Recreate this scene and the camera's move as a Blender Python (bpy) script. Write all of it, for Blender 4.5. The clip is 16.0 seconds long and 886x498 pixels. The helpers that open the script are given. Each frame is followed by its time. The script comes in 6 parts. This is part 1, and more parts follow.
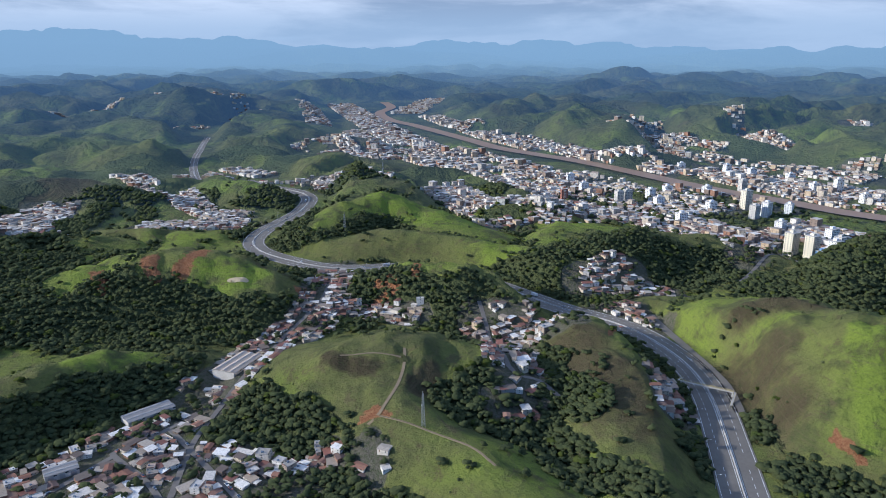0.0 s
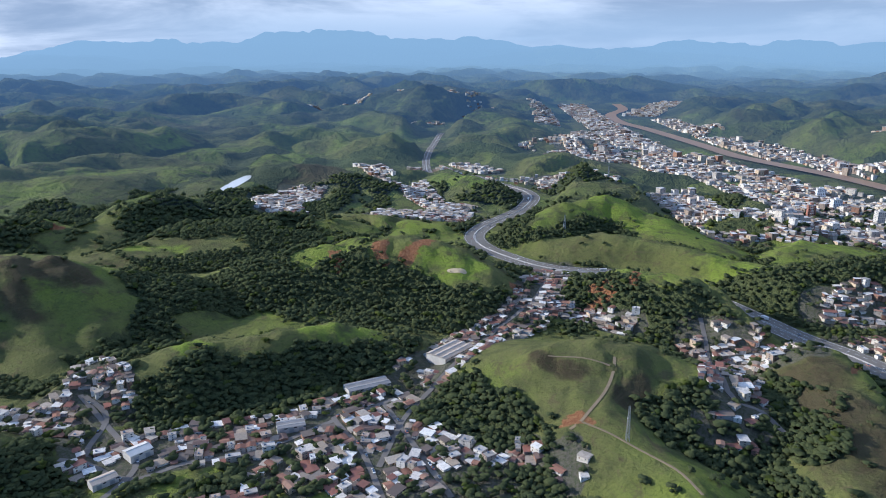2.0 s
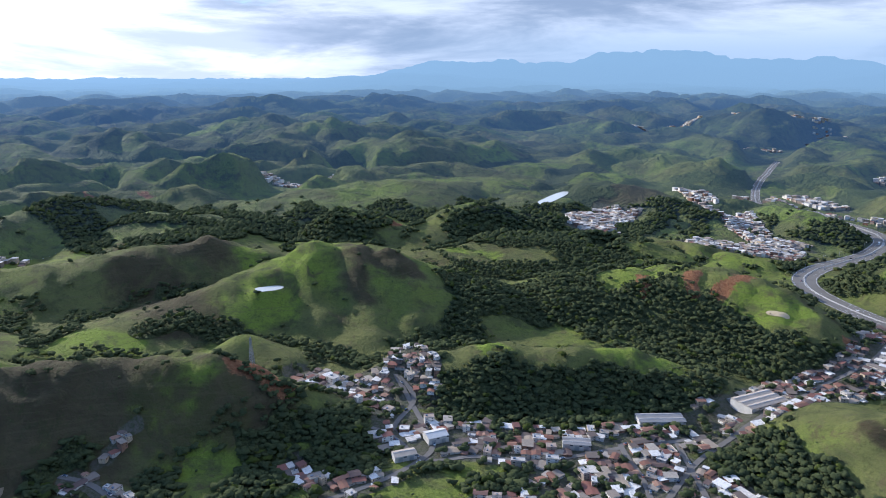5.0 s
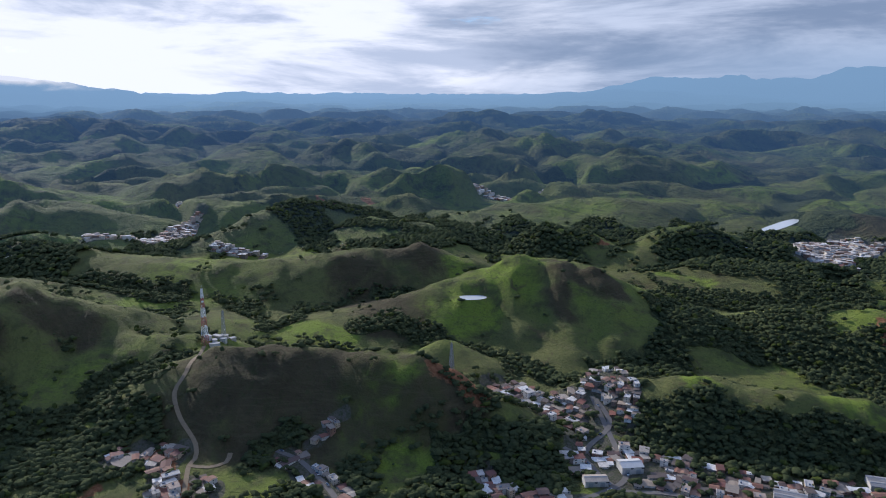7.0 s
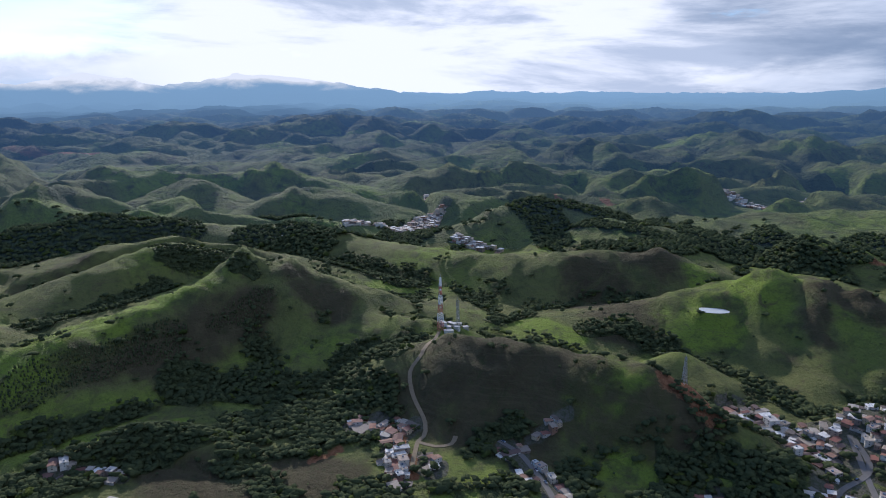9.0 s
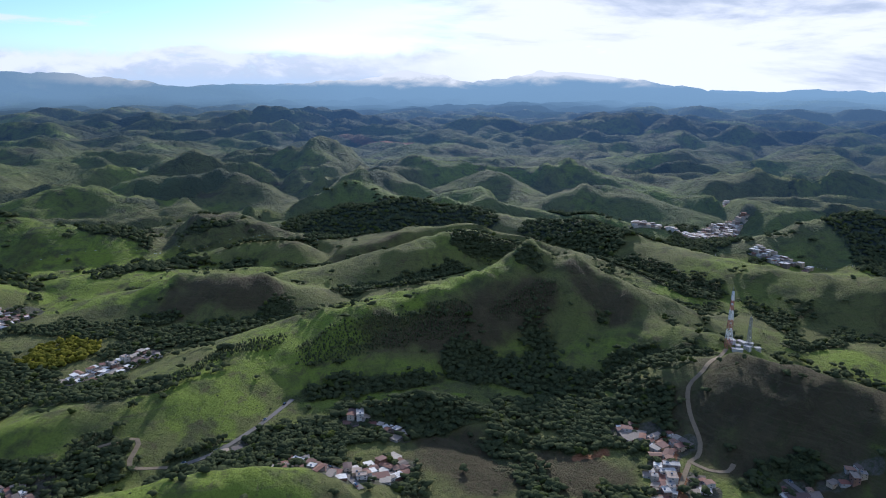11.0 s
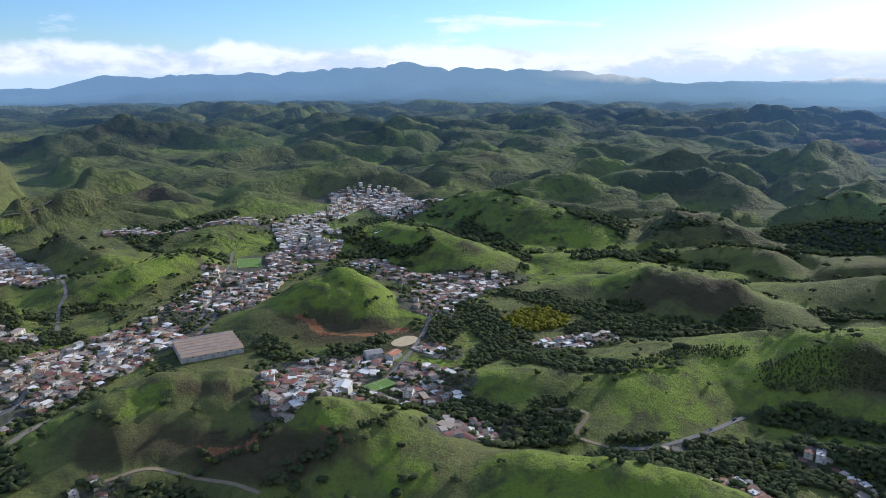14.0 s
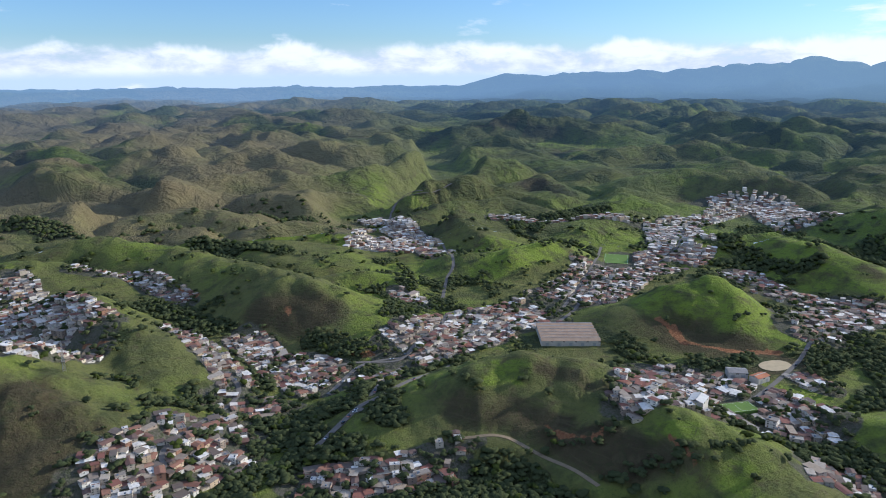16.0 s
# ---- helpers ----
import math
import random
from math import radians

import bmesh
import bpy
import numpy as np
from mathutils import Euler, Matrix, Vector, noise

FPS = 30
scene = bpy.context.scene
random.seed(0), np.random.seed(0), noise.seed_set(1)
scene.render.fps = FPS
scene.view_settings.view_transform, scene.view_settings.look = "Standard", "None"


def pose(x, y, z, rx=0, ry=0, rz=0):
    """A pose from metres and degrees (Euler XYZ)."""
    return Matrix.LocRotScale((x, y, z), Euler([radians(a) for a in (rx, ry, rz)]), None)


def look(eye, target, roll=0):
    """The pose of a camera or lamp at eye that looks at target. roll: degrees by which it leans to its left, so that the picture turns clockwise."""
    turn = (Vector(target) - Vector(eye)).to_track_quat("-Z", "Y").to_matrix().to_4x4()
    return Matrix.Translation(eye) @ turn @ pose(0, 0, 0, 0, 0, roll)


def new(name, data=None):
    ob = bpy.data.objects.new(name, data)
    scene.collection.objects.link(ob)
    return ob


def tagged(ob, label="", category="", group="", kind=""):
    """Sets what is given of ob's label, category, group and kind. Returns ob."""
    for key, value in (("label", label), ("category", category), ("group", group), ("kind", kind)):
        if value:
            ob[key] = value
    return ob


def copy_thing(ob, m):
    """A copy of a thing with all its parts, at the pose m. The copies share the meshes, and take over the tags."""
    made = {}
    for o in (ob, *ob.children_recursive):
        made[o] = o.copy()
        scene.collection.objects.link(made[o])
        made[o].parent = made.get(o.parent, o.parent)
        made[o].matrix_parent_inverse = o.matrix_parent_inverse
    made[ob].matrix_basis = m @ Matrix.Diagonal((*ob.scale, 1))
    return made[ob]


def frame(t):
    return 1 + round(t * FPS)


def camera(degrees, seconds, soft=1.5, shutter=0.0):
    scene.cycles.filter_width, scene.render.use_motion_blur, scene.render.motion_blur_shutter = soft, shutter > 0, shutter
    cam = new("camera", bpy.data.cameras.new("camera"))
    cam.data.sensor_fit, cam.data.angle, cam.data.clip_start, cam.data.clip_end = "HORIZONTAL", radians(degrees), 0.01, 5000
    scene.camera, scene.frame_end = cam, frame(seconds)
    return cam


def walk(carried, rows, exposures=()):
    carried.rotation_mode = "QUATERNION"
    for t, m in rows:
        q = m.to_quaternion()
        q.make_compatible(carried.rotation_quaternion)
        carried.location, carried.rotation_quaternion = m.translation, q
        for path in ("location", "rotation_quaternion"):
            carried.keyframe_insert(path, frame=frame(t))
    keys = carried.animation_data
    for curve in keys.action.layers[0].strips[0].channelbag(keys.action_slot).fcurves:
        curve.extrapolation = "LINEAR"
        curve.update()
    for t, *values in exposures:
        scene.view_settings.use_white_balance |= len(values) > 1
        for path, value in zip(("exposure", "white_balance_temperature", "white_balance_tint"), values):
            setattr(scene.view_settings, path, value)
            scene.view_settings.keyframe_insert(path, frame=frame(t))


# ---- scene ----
cam = camera(63.9, 16.0, soft=1.0)
# seconds, turn, tilt, lean: a drone that hovers and turns
TURN_A = [(0.0, 0.00, -15.93, 0.30), (0.5, 4.64, -15.91, 0.41), (0.7, 7.45, -15.88, 0.35), (0.8, 8.80, -15.87, 0.33), (1.0, 10.92, -15.86, 0.29), (1.5, 14.52, -15.84, 0.24), (2.0, 18.13, -15.83, 0.18), (2.5, 22.12, -15.80, 0.16), (3.0, 26.11, -15.77, 0.08), (3.5, 30.15, -15.75, 0.07), (4.0, 34.73, -15.75, -0.03), (4.1, 35.62, -15.75, -0.03), (4.2, 36.50, -14.45, -0.04), (4.3, 37.38, -14.42, -0.0), (4.5, 39.22, -14.38, -0.0), (4.7, 40.96, -14.37, -0.02), (6.8, 58.79, -13.03, -0.25), (7.0, 60.42, -13.10, -0.13), (7.5, 64.67, -13.14, -0.11), (8.0, 69.31, -13.16, -0.15), (8.2, 71.24, -13.12, -0.09)]
TURN_B = [(10.3, 94.64, -13.35, 0.17), (10.5, 97.02, -13.32, 0.06), (11.0, 102.97, -13.35, -0.00), (11.5, 109.14, -13.37, 0.01), (12.0, 115.42, -13.40, 0.04), (12.5, 121.72, -13.46, 0.03), (13.0, 128.03, -13.50, 0.03), (13.5, 134.32, -13.53, -0.00), (14.0, 140.67, -13.57, 0.02), (14.5, 147.23, -13.60, 0.13), (15.0, 154.46, -13.64, 0.13), (15.5, 162.33, -13.68, 0.28), (16.0, 170.47, -13.70, 0.30)]
walk(cam, [(t, pose(0, 0, 300, 90 + tilt, lean, turn)) for t, turn, tilt, lean in TURN_A + TURN_B],
     [(0.0, 0.02, 5800, 13), (2.0, 0.18, 5830, 13), (4.5, 0.36, 5850, 14), (7.0, -0.24, 5900, 17), (11.0, -0.20, 5780, 15), (13.5, -0.06, 5950, 13), (16.0, -0.02, 6000, 12)])

H = 300.0          # height of the camera above the valley floor
NEAR = 2200.0      # beyond this the far country is drawn together, along lines from the camera
FAR = 4700.0

# ---- light ----
SUN_TURN, SUN_HEIGHT = 98.0, 20.0      # degrees: to the left of the first view, above the horizon
way = Vector((-math.sin(radians(SUN_TURN)) * math.cos(radians(SUN_HEIGHT)), math.cos(radians(SUN_TURN)) * math.cos(radians(SUN_HEIGHT)), math.sin(radians(SUN_HEIGHT))))
sun = new("sun", bpy.data.lights.new("sun", "SUN"))
sun.data.energy, sun.data.angle, sun.data.color = 5.0, radians(2.0), (1.0, 0.94, 0.82)
sun.matrix_world = look(way * 900, (0, 0, 0))


class Nodes:
    """A short way to write node trees."""

    def __init__(self, tree):
        self.tree = tree
        tree.nodes.clear()

    def add(self, kind, values=(), **settings):
        n = self.tree.nodes.new(kind)
        if "operation" in settings:
            n.operation = settings["operation"]
        if "use_clamp" in settings:
            n.use_clamp = settings["use_clamp"]
        if "interpolation_type" in settings:
            n.interpolation_type = settings["interpolation_type"]
        if "data_type" in settings:
            n.data_type = settings["data_type"]
        if "attribute_name" in settings:
            n.attribute_name = settings["attribute_name"]
        for slot, value in (values.items() if isinstance(values, dict) else enumerate(values)):
            if isinstance(value, bpy.types.NodeSocket):
                self.tree.links.new(value, n.inputs[slot])
            elif value is not None:
                n.inputs[slot].default_value = value
        return n

    def math(self, op, *values, clamp=False):
        return self.add("ShaderNodeMath", values, operation=op, use_clamp=clamp).outputs[0]

    def noise(self, vector, scale, detail=4.0, rough=0.55, warp=0.0):
        return self.add("ShaderNodeTexNoise", {"Vector": vector, "Scale": scale, "Detail": detail, "Roughness": rough, "Distortion": warp}).outputs[0]

    def ramp(self, value, a, b, low=0.0, high=1.0):
        n = self.add("ShaderNodeMapRange", {"Value": value, "From Min": a, "From Max": b, "To Min": low, "To Max": high}, interpolation_type="SMOOTHSTEP")
        return n.outputs[0]

    def mix(self, share, a, b):
        n = self.add("ShaderNodeMix", data_type="RGBA")
        for slot, value in ((0, share), (6, a), (7, b)):
            if isinstance(value, bpy.types.NodeSocket):
                self.tree.links.new(value, n.inputs[slot])
            else:
                n.inputs[slot].default_value = (*value, 1) if isinstance(value, tuple) else value
        return n.outputs[2]


world = bpy.data.worlds.new("sky")
scene.world = world
world.use_nodes = True
N = Nodes(world.node_tree)
sky = N.add("ShaderNodeTexSky")
sky.sky_type, sky.sun_disc = "NISHITA", False
sky.sun_elevation, sky.sun_rotation = radians(SUN_HEIGHT), radians(-SUN_TURN)
sky.altitude, sky.air_density, sky.dust_density, sky.ozone_density = 400.0, 1.0, 0.4, 3.0
direction = N.add("ShaderNodeTexCoord").outputs["Generated"]
parts = N.add("ShaderNodeSeparateXYZ", (direction,))
dx, dy, dz = parts.outputs
# how far round the sun's side, and how far round the fair side behind it
toward = N.add("ShaderNodeVectorMath", (direction, (-math.sin(radians(84)), math.cos(radians(84)), 0.0)), operation="DOT_PRODUCT").outputs["Value"]
fair = N.add("ShaderNodeVectorMath", (direction, (-math.sin(radians(178)), math.cos(radians(178)), 0.0)), operation="DOT_PRODUCT").outputs["Value"]
squeezed = N.add("ShaderNodeCombineXYZ", (dx, dy, N.math("MULTIPLY", dz, 4.6))).outputs[0]
billow = N.noise(squeezed, 4.6, 8.0, 0.58, 0.2)
streak = N.noise(N.add("ShaderNodeCombineXYZ", (dx, dy, N.math("MULTIPLY", dz, 6.0))).outputs[0], 2.6, 7.0, 0.6, 0.3)
# cloud cover: closed to the north, a bank low over the mountains, open sky to the south
open_sky = N.ramp(fair, 0.16, 0.50)
edge = N.math("ADD", dz, N.math("MULTIPLY", N.math("SUBTRACT", N.noise(direction, 7.0, 6.0, 0.6, 0.3), 0.5), 0.075))
bank = N.math("MULTIPLY", N.ramp(dz, -0.004, 0.012), N.ramp(edge, 0.044, 0.030))
cover_cloudy = N.ramp(billow, 0.22, 0.34)
puff = N.noise(N.add("ShaderNodeCombineXYZ", (dx, dy, N.math("MULTIPLY", dz, 2.6))).outputs[0], 11.0, 7.0, 0.6, 0.2)
cover_fair = N.math("MAXIMUM", N.math("MULTIPLY", bank, N.ramp(puff, 0.26, 0.46)), N.math("MULTIPLY", N.ramp(billow, 0.60, 0.70), 0.8))
cover = N.add("ShaderNodeMix", {0: open_sky, 2: cover_cloudy, 3: cover_fair}, data_type="FLOAT").outputs[0]
clear = N.add("ShaderNodeVectorMath", {0: sky.outputs[0], 1: (0.122, 0.148, 0.178)}, operation="MULTIPLY").outputs[0]
clear = N.mix(N.ramp(dz, 0.055, 0.0), clear, (0.74, 0.90, 1.06))
grey = N.mix(N.ramp(streak, 0.38, 0.62), (0.33, 0.42, 0.54), (0.84, 0.90, 0.97))
glow = N.mix(N.ramp(N.math("ADD", toward, N.math("MULTIPLY", N.math("SUBTRACT", billow, 0.5), 0.30)), 0.78, 0.95), grey, N.mix(N.ramp(streak, 0.38, 0.56), (0.72, 0.79, 0.88), (1.34, 1.32, 1.28)))
# overhead the cloud is thinner and darker underneath
high = N.ramp(dz, 0.14, 0.40)
cumulus = N.mix(N.ramp(N.math("ADD", puff, N.math("MULTIPLY", dz, 3.0)), 0.42, 0.66), (0.80, 0.88, 0.98), (1.20, 1.21, 1.22))
under = N.mix(high, N.mix(N.math("MULTIPLY", open_sky, 1.0), glow, cumulus), (0.60, 0.73, 0.97))
both = N.mix(N.math("MULTIPLY", cover, N.math("SUBTRACT", 1.0, N.math("MULTIPLY", high, 0.25))), clear, under)
low_north = N.math("MULTIPLY", N.math("MULTIPLY", N.ramp(dz, 0.080, 0.015), N.math("SUBTRACT", 1.0, open_sky)), N.ramp(toward, 0.92, 0.55))
both = N.mix(N.math("MULTIPLY", low_north, 0.8), both, (0.42, 0.57, 0.72))
cool = N.add("ShaderNodeVectorMath", {0: both, 1: (0.96, 1.0, 1.06)}, operation="MULTIPLY").outputs[0]
N.add("ShaderNodeOutputWorld", (N.add("ShaderNodeBackground", {"Color": cool, "Strength": 0.88}).outputs[0],))

# ---- materials ----
def material(name):
    m = bpy.data.materials.new(name)
    m.use_nodes = True
    n = Nodes(m.node_tree)
    return m, n


def finish(n, colour, rough=0.9, bump=None, depth=1.0, specular=0.2, metal=0.0, glow=None, through_light=0.0):
    values = {"Base Color": colour, "Roughness": rough, "Specular IOR Level": specular, "Metallic": metal}
    if bump is not None:
        values["Normal"] = n.add("ShaderNodeBump", {"Height": bump, "Distance": depth, "Strength": 1.0}).outputs[0]
    s = n.add("ShaderNodeBsdfPrincipled", values).outputs[0]
    if through_light:
        s = n.add("ShaderNodeMixShader", (through_light, s, n.add("ShaderNodeBsdfTranslucent", {"Color": colour}).outputs[0])).outputs[0]
    # emission mixed over the surface; the far land's painted haze uses it
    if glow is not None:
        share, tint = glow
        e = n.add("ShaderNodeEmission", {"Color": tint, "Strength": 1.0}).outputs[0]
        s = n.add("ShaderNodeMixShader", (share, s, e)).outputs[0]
    n.add("ShaderNodeOutputMaterial", (s,))


def place_of(n):
    return n.add("ShaderNodeNewGeometry").outputs["Position"]


def plain(name, colour, rough=0.8, spread=0.25, scale=0.6, metal=0.0, specular=0.3, bump=0.02):
    """A surface of one kind with stains at two sizes; each piece a little its own."""
    m, n = material(name)
    p = place_of(n)
    a, b = n.noise(p, scale, 5), n.noise(p, scale * 9, 3)
    own = n.add("ShaderNodeNewGeometry").outputs["Random Per Island"]
    v = n.math("ADD", n.math("MULTIPLY", n.math("ADD", a, n.math("MULTIPLY", b, 0.5)), spread), n.math("MULTIPLY", own, spread * 0.6))
    dark, light = tuple(c * (1 - spread) for c in colour), tuple(min(c * (1 + spread), 0.9) for c in colour)
    finish(n, n.mix(n.ramp(v, 0.4 * spread, 1.5 * spread), dark, light), rough, n.noise(p, scale * 14, 3), bump, specular, metal)
    return m


def several(name, colours, rough=0.85, stain=0.35, scale=0.5):
    """Paint or tile whose colour goes from house to house."""
    m, n = material(name)
    p = place_of(n)
    own = n.add("ShaderNodeNewGeometry").outputs["Random Per Island"]
    ob = n.add("ShaderNodeObjectInfo").outputs["Random"]
    pick = n.math("FRACT", n.math("ADD", own, ob))
    r = n.add("ShaderNodeValToRGB", (pick,))
    r.color_ramp.interpolation = "CONSTANT"
    while len(r.color_ramp.elements) < len(colours):
        r.color_ramp.elements.new(0.5)
    for k, c in enumerate(colours):
        r.color_ramp.elements[k].position, r.color_ramp.elements[k].color = k / len(colours), (*c, 1)
    dirt = n.math("MULTIPLY", n.ramp(n.noise(p, scale, 6, 0.65), 0.42, 0.7), stain)
    finish(n, n.mix(dirt, r.outputs[0], (0.10, 0.09, 0.08)), rough, n.noise(p, 6.0, 3), 0.03)
    return m


def land(name, far):
    """Pasture, wood floor, red earth and town ground, one sheet; blue haze is painted on the far country as emission.
    """
    m, n = material(name)
    p = place_of(n)
    wood = n.add("ShaderNodeAttribute", attribute_name="wood").outputs["Fac"]
    earth = n.add("ShaderNodeAttribute", attribute_name="earth").outputs["Fac"]
    town = n.add("ShaderNodeAttribute", attribute_name="town").outputs["Fac"]
    lush = n.add("ShaderNodeAttribute", attribute_name="lush").outputs["Fac"]
    brown = n.add("ShaderNodeAttribute", attribute_name="dry").outputs["Fac"]
    big, mid, fine = n.noise(p, 0.006, 5, 0.6, 0.6), n.noise(p, 0.035, 6, 0.62, 0.3), n.noise(p, 0.4, 5, 0.7)
    grass = n.mix(n.ramp(n.math("ADD", lush, n.math("MULTIPLY", n.math("SUBTRACT", big, 0.5), 1.1)), 0.25, 0.85), (0.142, 0.146, 0.050), (0.185, 0.240, 0.038))
    grass = n.mix(n.ramp(mid, 0.46, 0.68), grass, (0.084, 0.092, 0.036))
    burnt = n.mix(n.ramp(mid, 0.35, 0.65), (0.050, 0.034, 0.025), (0.080, 0.060, 0.036))
    grass = n.mix(n.ramp(n.math("ADD", brown, n.math("MULTIPLY", n.math("SUBTRACT", n.noise(p, 0.018, 6, 0.65, 0.5), 0.5), 2.4)), 0.30, 0.95, 0.0, 0.85), grass, burnt)
    paths = n.noise(n.add("ShaderNodeVectorMath", (p, (0.02, 0.02, 0.55)), operation="MULTIPLY").outputs[0], 1.0, 3, 0.6, 0.5)
    grass = n.mix(n.math("MULTIPLY", n.ramp(paths, 0.55, 0.62), 0.28), grass, (0.13, 0.11, 0.06))
    rills = n.ramp(n.noise(n.add("ShaderNodeVectorMath", (p, (1.0, 1.0, 0.12)), operation="MULTIPLY").outputs[0], 0.045, 6, 0.68, 1.4), 0.55, 0.64)
    grass = n.mix(n.math("MULTIPLY", rills, n.math("ADD", 0.18, n.math("MULTIPLY", brown, 0.4))), grass, (0.050, 0.052, 0.024))
    grass = n.mix(n.math("MULTIPLY", n.ramp(fine, 0.45, 0.75), 0.45), grass, (0.060, 0.080, 0.024))
    tufts = n.ramp(n.noise(p, 0.14, 6, 0.72), 0.56, 0.66)
    grass = n.mix(n.math("MULTIPLY", tufts, 0.40), grass, (0.045, 0.065, 0.020))
    bare = n.ramp(n.noise(p, 0.055, 7, 0.72, 0.8), 0.54, 0.66)
    grass = n.mix(n.math("MULTIPLY", bare, 0.7), grass, (0.105, 0.086, 0.046))
    floor = n.mix(n.ramp(fine, 0.35, 0.65), (0.052, 0.064, 0.028), (0.088, 0.104, 0.042))
    edge = n.math("ADD", wood, n.math("MULTIPLY", n.math("SUBTRACT", mid, 0.5), 0.9))
    colour = n.mix(n.ramp(edge, 0.38, 0.58), grass, floor)
    yard = n.mix(n.ramp(fine, 0.35, 0.7), (0.13, 0.115, 0.09), (0.06, 0.075, 0.035))
    colour = n.mix(n.ramp(n.math("ADD", town, n.math("MULTIPLY", n.math("SUBTRACT", mid, 0.5), 0.7)), 0.35, 0.6), colour, yard)
    soil = n.mix(n.ramp(fine, 0.35, 0.7), (0.21, 0.085, 0.040), (0.30, 0.155, 0.078))
    colour = n.mix(n.ramp(n.math("ADD", earth, n.math("MULTIPLY", n.math("SUBTRACT", n.noise(p, 0.10, 6, 0.68), 0.5), 2.2)), 0.45, 0.80), colour, soil)
    bumps = n.math("ADD", n.math("MULTIPLY", n.noise(p, 0.16, 7, 0.7), 3.2), n.math("MULTIPLY", n.math("MULTIPLY", n.noise(p, 0.13, 3), n.ramp(edge, 0.38, 0.58)), 9.0))
    glow = None
    if far:
        # distance haze put into emission: blue, denser with true distance
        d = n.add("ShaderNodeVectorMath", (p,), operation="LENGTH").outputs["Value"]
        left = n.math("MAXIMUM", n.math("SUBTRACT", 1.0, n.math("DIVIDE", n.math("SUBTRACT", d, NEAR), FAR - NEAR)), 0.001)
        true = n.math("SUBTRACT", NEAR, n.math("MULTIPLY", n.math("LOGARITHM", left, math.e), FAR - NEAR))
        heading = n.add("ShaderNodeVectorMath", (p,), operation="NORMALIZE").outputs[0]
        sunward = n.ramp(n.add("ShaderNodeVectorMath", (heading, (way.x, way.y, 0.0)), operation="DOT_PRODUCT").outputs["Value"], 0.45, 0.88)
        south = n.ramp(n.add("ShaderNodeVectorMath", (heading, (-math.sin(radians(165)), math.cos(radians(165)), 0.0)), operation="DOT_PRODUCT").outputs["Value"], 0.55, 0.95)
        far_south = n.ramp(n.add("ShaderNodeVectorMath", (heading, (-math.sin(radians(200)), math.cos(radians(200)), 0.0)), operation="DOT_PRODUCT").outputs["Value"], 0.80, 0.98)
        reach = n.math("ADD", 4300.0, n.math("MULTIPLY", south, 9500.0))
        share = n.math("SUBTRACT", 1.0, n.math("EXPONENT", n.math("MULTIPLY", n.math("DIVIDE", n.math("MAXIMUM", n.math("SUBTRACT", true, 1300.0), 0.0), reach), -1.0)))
        haze_far = n.mix(sunward, n.mix(south, (0.25, 0.42, 0.60), (0.26, 0.45, 0.72)), (0.28, 0.47, 0.68))
        # clouds on the mountains of the west, painted as white glow
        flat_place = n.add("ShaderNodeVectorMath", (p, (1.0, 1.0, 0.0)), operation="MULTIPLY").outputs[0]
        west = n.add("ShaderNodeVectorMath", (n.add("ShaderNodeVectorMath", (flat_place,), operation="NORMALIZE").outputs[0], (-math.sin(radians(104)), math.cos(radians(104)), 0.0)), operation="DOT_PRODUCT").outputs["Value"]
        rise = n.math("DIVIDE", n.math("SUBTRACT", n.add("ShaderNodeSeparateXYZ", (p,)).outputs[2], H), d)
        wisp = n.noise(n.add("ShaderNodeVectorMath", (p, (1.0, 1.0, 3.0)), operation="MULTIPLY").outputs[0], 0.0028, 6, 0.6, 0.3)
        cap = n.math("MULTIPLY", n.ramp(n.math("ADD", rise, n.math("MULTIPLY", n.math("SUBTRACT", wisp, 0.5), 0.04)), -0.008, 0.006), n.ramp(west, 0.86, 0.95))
        haze_share = n.math("MULTIPLY", n.math("MAXIMUM", share, n.math("MULTIPLY", n.ramp(true, 4500, 9500, 0.0, 0.70), n.ramp(true, 6500, 9500, 0.6, 1.0))), 0.97, clamp=True)
        haze_tint = n.mix(n.ramp(true, 3500, 9500), (0.062, 0.140, 0.300), haze_far)
        glow = (n.math("MAXIMUM", haze_share, cap), n.mix(cap, haze_tint, (0.92, 0.96, 1.0)))
        # far colour darkened in patches with distance: woods and painted cloud shade
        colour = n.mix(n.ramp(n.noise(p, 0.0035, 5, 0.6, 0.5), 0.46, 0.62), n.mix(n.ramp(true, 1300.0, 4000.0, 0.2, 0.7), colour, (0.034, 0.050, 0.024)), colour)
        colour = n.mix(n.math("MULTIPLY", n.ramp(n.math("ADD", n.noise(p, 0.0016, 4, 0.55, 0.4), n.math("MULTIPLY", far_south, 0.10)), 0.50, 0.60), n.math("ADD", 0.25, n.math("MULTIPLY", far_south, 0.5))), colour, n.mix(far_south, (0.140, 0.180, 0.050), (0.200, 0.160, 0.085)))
        bumps = n.math("ADD", bumps, n.math("MULTIPLY", n.noise(p, 0.02, 6, 0.65, 0.5), 24.0))
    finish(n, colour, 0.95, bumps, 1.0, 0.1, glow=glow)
    return m


GROUND, BACKDROP = land("land", False), land("far_land", True)


